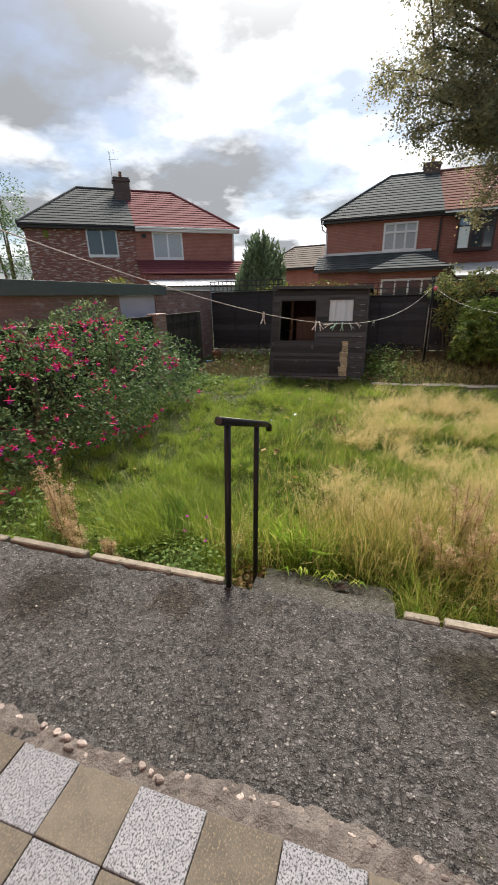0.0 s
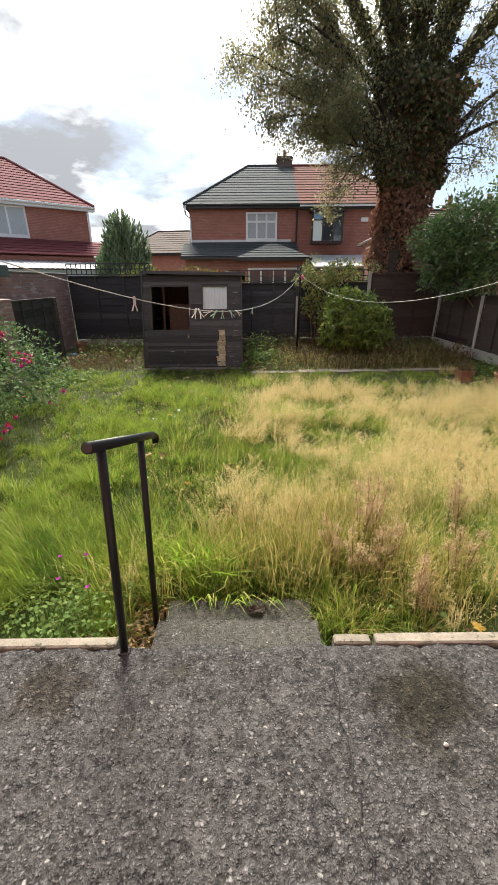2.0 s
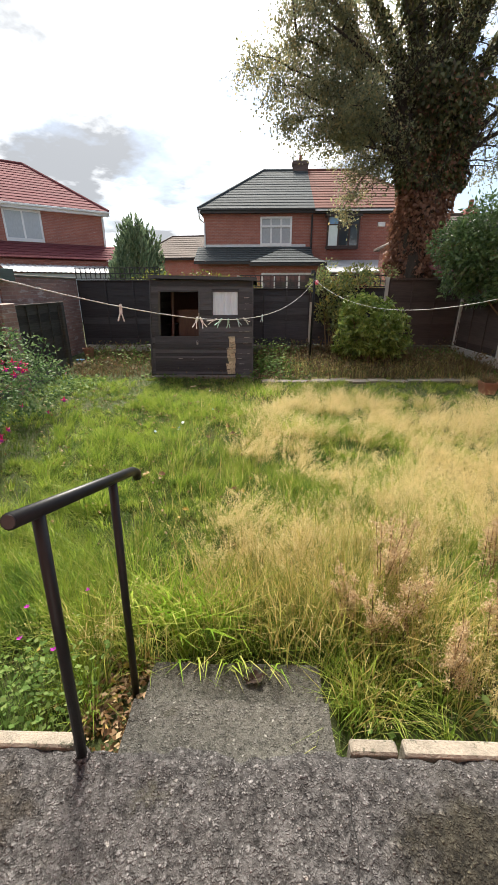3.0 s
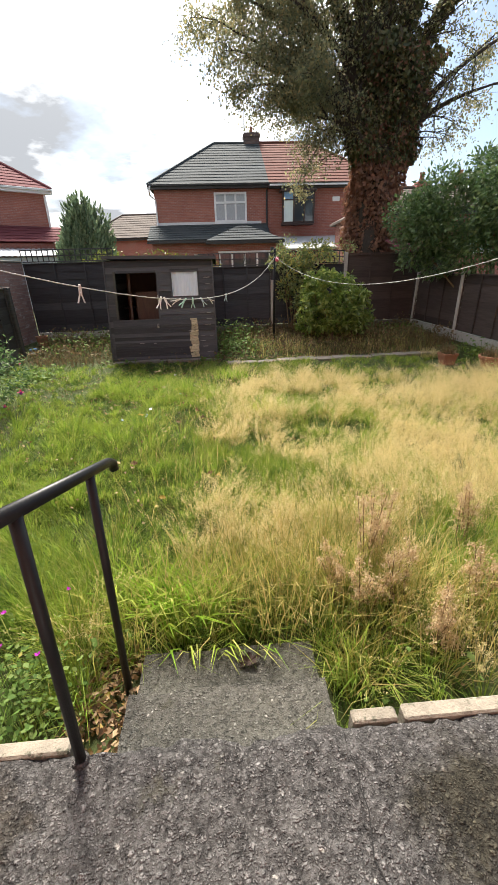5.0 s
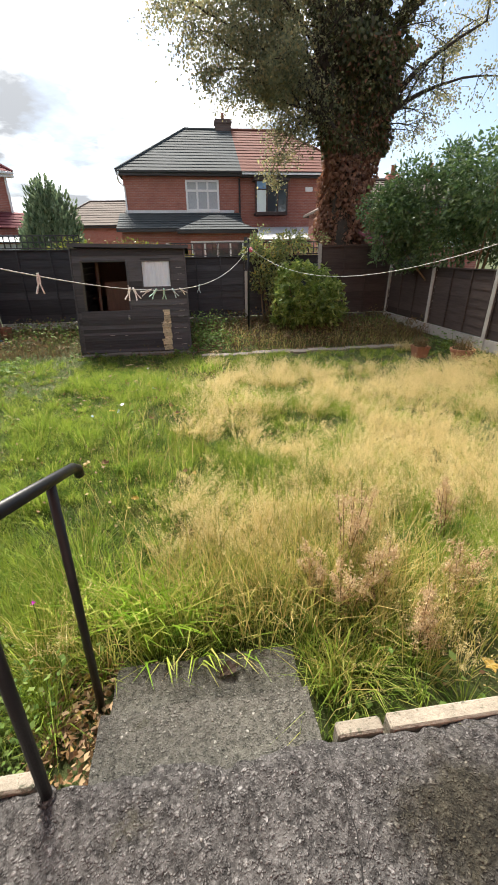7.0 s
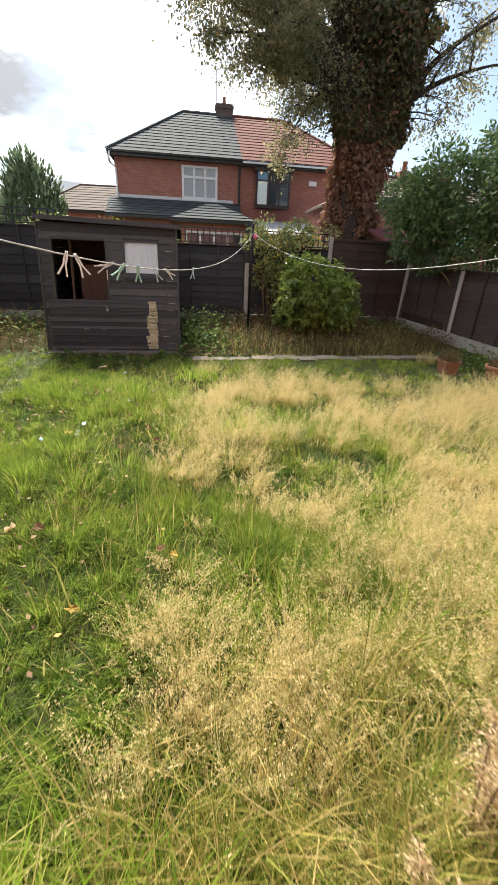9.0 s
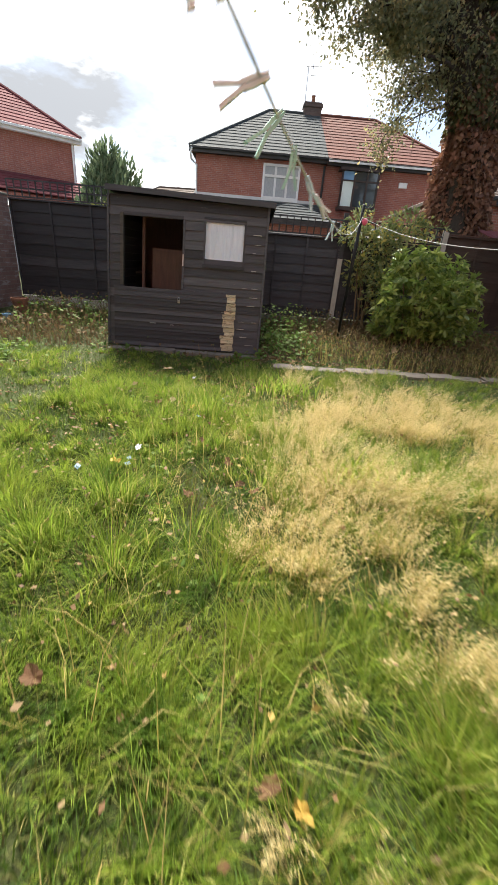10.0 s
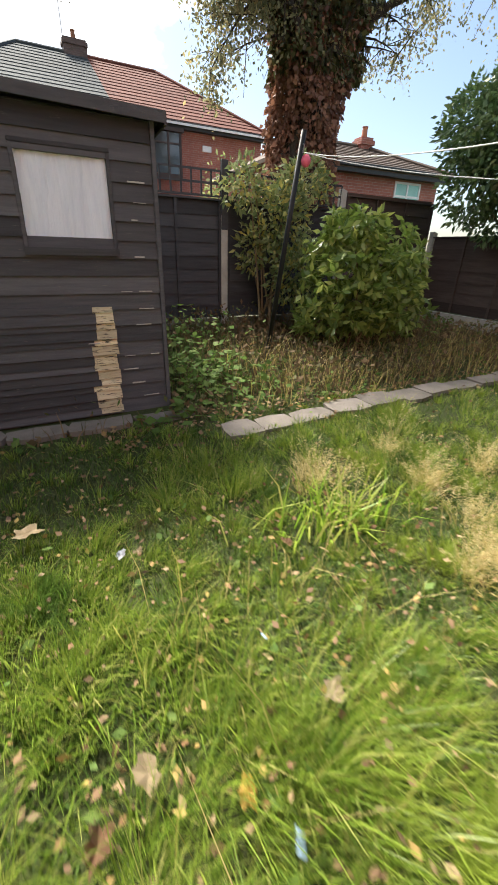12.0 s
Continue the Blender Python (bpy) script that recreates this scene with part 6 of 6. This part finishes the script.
    stuff("bed_grass", [blades(rng, b, rng.uniform(0.15, 0.42, len(b)), rng.uniform(0, 6.28, len(b)), rng.uniform(0.2, 0.9, len(b)), rng.uniform(0.003, 0.006, len(b)))], "grass_dry", "tan grass in the bed by the fence", "grass")
    # green leaves: nettles and brambles
    sets = []
    for cx, cy, sx, sy, h, n, size in ((0.75, 10.45, 0.3, 0.3, 0.28, 420, (0.05, 0.11)), (0.5, 11.2, 0.4, 0.4, 0.5, 420, (0.04, 0.09)), (-2.9, 11.2, 0.7, 0.5, 0.35, 700, (0.04, 0.08)), (-3.3, 8.9, 0.3, 0.5, 0.12, 420, (0.05, 0.1)), (-1.75, 10.0, 0.25, 0.08, 0.06, 60, (0.06, 0.12)), (0.15, 10.0, 0.18, 0.1, 0.1, 60, (0.07, 0.14)), (2.0, 10.4, 0.8, 0.4, 0.16, 520, (0.03, 0.06)), (3.8, 10.5, 0.8, 0.4, 0.14, 420, (0.03, 0.06)), (1.3, 9.95, 0.5, 0.12, 0.08, 140, (0.03, 0.06)), (-1.1, 9.9, 0.3, 0.04, 0.05, 30, (0.06, 0.1)), (-0.3, 7.0, 0.7, 0.9, 0.07, 260, (0.025, 0.06)), (-1.4, 6.2, 0.8, 1.2, 0.08, 260, (0.025, 0.06)),
                                      (4.4, 11.6, 0.8, 0.5, 0.18, 600, (0.04, 0.09)), (5.2, 8.6, 0.25, 0.6, 0.25, 360, (0.04, 0.08)), (-0.66, 2.72, 0.16, 0.14, 0.25, 420, (0.018, 0.042)), (-0.9, 2.7, 0.35, 0.15, 0.2, 420, (0.016, 0.04)), (-1.9, 2.75, 0.8, 0.2, 0.2, 700, (0.016, 0.04)), (-3.2, 2.8, 0.6, 0.25, 0.4, 900, (0.035, 0.07)), (3.2, 2.8, 1.0, 0.25, 0.2, 500, (0.03, 0.06))):
        q = np.stack([rng.normal(cx, sx, n), rng.normal(cy, sy, n), np.zeros(n)], 1)
        q[:, 1] = np.where(cy < 3, np.maximum(q[:, 1], 2.47), np.minimum(q[:, 1], 12.35))
        keep = on_lawn(q[:, 0], q[:, 1])
        q = q[keep]
        q[:, 2] = ground_z(q[:, 0], q[:, 1]) + rng.uniform(0.02, 1, len(q)) * h
        d = rng.normal(0, 1, q.shape) * np.array([1, 1, 0.4])
        fl = unit(np.array([0, 0, 1.0]) + rng.normal(0, 0.4, q.shape))
        sets.append(leaves(rng, q, d, rng.uniform(*size, len(q)), 0.65, 0.1, fl))
        st = q.copy()
        st[:, 2] = ground_z(st[:, 0], st[:, 1]) - 0.01
        sets.append(blades(rng, st, q[:, 2] - st[:, 2] + 0.01, rng.uniform(0, 6.28, len(q)), np.full(len(q), 0.05), np.full(len(q), 0.003)))
    stuff("weed_leaves", sets, "weed", "green nettles and small weeds at the edges", "weeds")
    # pink wild flowers by the rail
    for x, y, z in ((-0.62, 2.95, 0.0), (-0.5, 3.05, 0.02), (-0.72, 2.8, -0.04), (-0.56, 2.78, -0.08), (-0.8, 3.0, -0.05)):
        t = thing("wild_flower", (x, y, float(ground_z(x, y))), "small pink wild flower on a thin green stem", "flower", group="pink wild flowers by the rail")
        part("stem", tubed([(x, y, float(ground_z(x, y)) - 0.02), (x + 0.01, y, z)], 0.0022, 5), M["weed"], t)
        q = np.tile(np.array([[x + 0.01, y, z]]), (6, 1))
        a = np.arange(6) * 1.047
        part("petals", big_mesh("petals", *leaves(rng, q, np.stack([np.cos(a), np.sin(a), np.full(6, 0.4)], 1), np.full(6, 0.016), 0.7)), M["fuchsia_purple"], t)

    # fallen leaves
    n = 4000
    x = np.concatenate([rng.uniform(-3.9, 5.4, 800), rng.normal(-0.4, 1.4, n - 800)])
    y = np.concatenate([rng.uniform(2.6, 9.9, 800), rng.normal(7.7, 1.6, n - 800)])
    k = on_lawn(x, y) & (y < 10.1)
    q = np.stack([x[k], y[k], ground_z(x[k], y[k]) + rng.uniform(0.03, 0.11, k.sum()) * np.interp(y[k], [3, 8, 9.5], [1.2, 0.9, 0.5])], 1)
    n = len(q)
    stuff("fallen_leaves", [leaves(rng, q, rng.normal(0, 1, (n, 3)) * np.array([1, 1, 0.3]), rng.uniform(0.016, 0.042, n), 0.62, 0.28, unit(np.array([0, 0, 1.0]) + rng.normal(0, 0.6, (n, 3))))], "dead_leaf", "small fallen autumn leaves on the lawn", "leaves")
    n = 800
    x, y = rng.uniform(-0.4, 4.6, n), rng.normal(9.85, 0.2, n)
    k = on_lawn(x, y)
    q = np.stack([x[k], y[k], ground_z(x[k], y[k]) + rng.uniform(0.01, 0.05, k.sum())], 1)
    n = len(q)
    stuff("leaf_litter", [leaves(rng, q, rng.normal(0, 1, (n, 3)) * np.array([1, 1, 0.3]), rng.uniform(0.03, 0.06, n), 0.7, 0.2, unit(np.array([0, 0, 1.0]) + rng.normal(0, 0.4, (n, 3))))], "dead_leaf", "brown leaf litter along the bed", "leaves")
    n = 800
    x, y = rng.uniform(-0.46, -0.15, n), rng.uniform(2.42, 2.98, n)
    q = np.stack([x, y, ground_z(x, y) + rng.uniform(0.01, 0.06, n)], 1)
    stuff("leaf_litter", [leaves(rng, q, rng.normal(0, 1, (n, 3)) * np.array([1, 1, 0.5]), rng.uniform(0.02, 0.048, n), 0.6, 0.3)], "dead_leaf", "brown leaf litter beside the steps", "leaves")


make_weeds()


def big_leaf(x, y, z, size, rz, mat, label, lobes=5):
    """A single fallen leaf with lobes, curled."""
    bm = bmesh.new()
    c = bm.verts.new((0, 0, 0))
    ring = []
    n = lobes * 4
    wob = [lrng.uniform(0.62, 1.18) for i in range(n)]
    curl, twist = lrng.uniform(0.1, 0.5), lrng.uniform(0, 6.28)
    for i in range(n):
        a = 2 * math.pi * i / n
        rr = size * 0.8 * wob[i] * (0.9 + 0.1 * math.cos(a * lobes)) * (1.0 if abs(a - math.pi) > 0.5 else 0.8)
        ring.append(bm.verts.new((math.cos(a) * rr * 1.15, math.sin(a) * rr * 0.72, curl * rr * abs(math.sin(a - twist)) + 0.004 * math.sin(a * 5))))
    for i in range(n):
        bm.faces.new((c, ring[i], ring[(i + 1) % n]))
    bmesh.ops.solidify(bm, geom=bm.faces[:], thickness=0.0012)
    me_ob = part("fallen_leaf", bm, M[mat])
    me_ob.location = (x, y, z)
    me_ob.rotation_euler = (lrng.uniform(-0.5, 0.5), lrng.uniform(-0.4, 0.4), rz)
    tagged(me_ob, label, "leaf", group="large fallen leaves")
    return me_ob

lrng = random.Random(71)
for x, y, s, m in ((-0.57, 7.15, 0.095, "pale_leaf"), (-0.86, 8.75, 0.1, "pale_leaf"), (-0.08, 7.57, 0.065, "pale_leaf"), (-0.6, 7.62, 0.06, "pale_leaf"), (-0.73, 7.54, 0.055, "tan_leaf"), (-1.06, 8.04, 0.06, "pale_leaf"), (-0.51, 8.43, 0.035, "white_board"), (-0.44, 8.42, 0.03, "pale_leaf"),
                   (-0.67, 6.63, 0.045, "white_board"), (-0.76, 6.42, 0.05, "gold_leaf"), (-0.04, 6.47, 0.05, "tan_leaf"), (0.04, 6.21, 0.05, "tan_leaf"), (-0.25, 6.07, 0.05, "tan_leaf"), (0.13, 6.14, 0.055, "tan_leaf"), (-0.73, 4.96, 0.06, "pale_leaf"), (-0.23, 4.32, 0.04, "gold_leaf"), (0.23, 4.66, 0.04, "gold_leaf"),
                   (-0.57, 4.96, 0.06, "tan_leaf"), (0.15, 4.71, 0.05, "tan_leaf"), (1.55, 2.65, 0.05, "gold_leaf"), (-0.4, 7.48, 0.045, "gold_leaf"), (-1.2, 6.9, 0.05, "pale_leaf"), (0.32, 7.2, 0.045, "tan_leaf"), (-0.25, 6.8, 0.04, "tan_leaf"), (-1.15, 7.4, 0.05, "tan_leaf"), (0.15, 8.2, 0.045, "tan_leaf")):
    big_leaf(x, y, float(ground_z(x, y)) + 0.1, s, lrng.uniform(0, 6), m, "large dry fallen leaf lying on the grass")
big_leaf(0.36, 2.83, -0.312, 0.065, 0.3, "brown_wood", "curled brown leaf on the lower step")
for x, y, s in ((-0.33, 7.36, 0.026), (-0.70, 6.46, 0.02), (-0.71, 6.54, 0.02), (-1.0, 6.39, 0.03), (-0.15, 7.85, 0.012)):
    ob = part("litter_scrap", boxed(-s, s, -s * 0.5, s * 0.5, -0.002, 0.002, rot=Matrix.Rotation(0.5, 4, "X")), M["paper"])
    ob.location = (x, y, float(ground_z(x, y)) + 0.06)
    ob.rotation_euler = (0.2, 0.1, lrng.uniform(0, 3))
    tagged(ob, "scrap of pale blue plastic litter on the grass", "litter", group="scraps of litter")

# ---- stepping path ----
path = thing("garden_path", (2.4, 9.55, -0.38), "row of worn irregular pale paving slabs along the bed", "path", kind="structure")
px = 0.45
while px < 5.2:
    w = lrng.uniform(0.26, 0.5)
    y0 = 9.42 + 0.035 * (px - 0.5) + lrng.uniform(-0.03, 0.03)
    d = lrng.uniform(0.2, 0.27)
    pts = []
    for fx, fy in ((0, 0), (0.5, -0.06), (1, 0.02), (1.02, 0.55), (0.96, 1.0), (0.5, 1.05), (0.02, 0.97), (-0.02, 0.5)):
        pts.append((px + fx * (w - 0.02) + lrng.uniform(-0.015, 0.015), y0 + fy * d + lrng.uniform(-0.015, 0.015), -0.45))
    bm = poly_prism(bmesh.new(), pts, (0, 0, 0.108 + lrng.uniform(-0.01, 0.01)))
    part("slab", bm, M["paving"], path)
    px += w


# ---- washing line ----
def make_pole():
    t = thing("washing_line_pole", (1.58, 10.93, -0.3), "leaning black metal washing line pole with a pink float", "pole")
    a, b = Vector((1.58, 10.93, -0.35)), Vector((1.525, 10.38, 1.75))
    part("shaft", tubed([a, a.lerp(b, 0.5), b], [0.026, 0.024, 0.022], 10), M["black_paint"], t, smooth=True)
    bm = bmesh.new()
    bmesh.ops.create_icosphere(bm, subdivisions=2, radius=0.042, matrix=Matrix.Translation((1.575, 10.4, 1.55)) @ Matrix.Diagonal((1, 1, 1.15, 1)))
    part("float", bm, M["pink"], t, "pink plastic float", smooth=True)
    part("hook", tubed([(1.525, 10.39, 1.66), (1.53, 10.37, 1.65), (1.53, 10.38, 1.6)], 0.006, 6), M["steel"], t)


make_pole()
TOP = Vector((1.53, 10.38, 1.6))
HOUSE_W, HOUSE_E = Vector((-1.33, 0.2, 2.26)), Vector((3.57, 0.2, 3.5))


def line_point(end, f, sag, skew=0.0):
    p = TOP.lerp(end, f)
    p.z -= 4 * sag * f * (1 - f) * (1 + skew * (2 * f - 1))
    return p


SAG_W, SAG_E = 0.753, 1.19
for nm, end, sag in (("washing_line", HOUSE_W, SAG_W), ("washing_line", HOUSE_E, SAG_E)):
    ob = part(nm, tubed([line_point(end, i / 40, sag) for i in range(41)], 0.0028, 6), M["line"], smooth=True)
    tagged(ob, "sagging white washing line between pole and house", "washing line", group="washing lines")


def make_peg(p, tilt, lean, mat, colour):
    t = thing("clothes_peg", p, f"{colour} plastic clothes peg clipped on the washing line", "peg", group="pegs on the line", rz=0)
    for s in (-1, 1):
        bm = bmesh.new()
        pts = [(s * 0.004, -0.005, 0.012), (s * 0.007, -0.005, -0.012), (s * 0.006, -0.005, -0.03), (s * 0.017, -0.005, -0.066), (s * 0.011, -0.005, -0.066), (s * 0.001, -0.005, -0.03), (s * 0.0008, -0.005, 0.012)]
        poly_prism(bm, pts, (0, 0.01, 0))
        part("arm", bm, M[mat], t)
    part("spring", tubed([(-0.007, 0, -0.024), (0.007, 0, -0.024)], 0.0045, 8), M["steel"], t)
    t.rotation_euler = (tilt, lean, lrng.uniform(-0.6, 0.6))
    sc = 1.12
    t.scale = (sc, sc, sc)


along = HOUSE_W - TOP
for y, lean, mat, colour in ((3.66, 0.05, "peg_white", "white"), (4.59, 0.3, "peg_white", "white"), (4.66, -0.4, "peg_white", "white"), (4.95, 1.2, "peg_white", "white"), (5.08, 0.7, "peg_green", "pale green"), (5.26, 0.05, "peg_green", "pale green"), (5.5, -0.5, "peg_blue", "pale blue"), (5.72, -0.9, "peg_white", "white"), (6.4, 0.1, "peg_blue", "pale blue")):
    f = (y - TOP.y) / along.y
    make_peg(line_point(HOUSE_W, f, SAG_W), 0.1, lean, mat, colour)


# ---- pots and bits ----
def pot(x, y, r0, r1, h, label, square=False, grow=True, seed=1):
    z = float(ground_z(x, y))
    t = thing("plant_pot", (x, y, z), label, "plant pot", group="terracotta pots by the fence")
    n = 4 if square else 16
    bm = bmesh.new()
    prof = [(r0, z - 0.01), (r1 * 0.97, z + h * 0.8), (r1 * 1.06, z + h * 0.81), (r1 * 1.06, z + h), (r1 * 0.94, z + h), (r1 * 0.9, z + h * 0.85)]
    rings = [[bm.verts.new((x + r * math.cos(2 * math.pi * (i + 0.5) / n), y + r * math.sin(2 * math.pi * (i + 0.5) / n), q)) for i in range(n)] for r, q in prof]
    for a, b in zip(rings, rings[1:]):
        for i in range(n):
            bm.faces.new((a[i], a[(i + 1) % n], b[(i + 1) % n], b[i]))
    bm.faces.new(rings[0][::-1])
    part("body", bm, M["terracotta"], t)
    bm = bmesh.new()
    bm.faces.new([bm.verts.new((x + r1 * 0.9 * math.cos(2 * math.pi * (i + 0.5) / n), y + r1 * 0.9 * math.sin(2 * math.pi * (i + 0.5) / n), z + h * 0.88)) for i in range(n)])
    part("compost", bm, M["soil"], t)
    if grow:
        rng = np.random.RandomState(seed)
        k = 220
        b = np.stack([rng.normal(x, r1 * 0.4, k), rng.normal(y, r1 * 0.4, k), np.full(k, z + h * 0.86)], 1)
        part("withered_plant", big_mesh("withered_plant", *blades(rng, b, rng.uniform(0.08, 0.3, k), rng.uniform(0, 6.28, k), rng.uniform(0.2, 1, k), rng.uniform(0.004, 0.01, k))), M["weed_dry"], t)


pot(4.62, 8.74, 0.14, 0.18, 0.22, "square broken terracotta trough with withered plants", True, True, 1)
pot(5.12, 8.2, 0.14, 0.2, 0.2, "round terracotta bowl with withered plants", False, True, 2)
pot(-3.85, 11.3, 0.09, 0.13, 0.26, "tall terracotta pot beside the brick wall", False, False, 3)
bluep = part("blue_tub", tubed([(-3.98, 11.05, -0.38), (-3.98, 11.05, -0.2), (-3.98, 11.05, -0.17)], [0.08, 0.1, 0.105], 12), M["glass_blue"])
tagged(bluep, "small blue plastic tub beside the wall", "tub")
for x, y, s in ((-3.75, 10.9, 0.1), (-3.9, 10.75, 0.08), (4.3, 8.5, 0.05), (4.75, 8.55, 0.06)):
    bm = stone_bm(lrng, s, s * 0.7, s * 0.5, 2)
    bm.transform(Matrix.Translation((x, y, float(ground_z(x, y)) + s * 0.3)))
    tagged(part("rubble_stone", bm, M["kerb"]), "loose rubble stone on the soil", "stone", group="loose rubble stones")
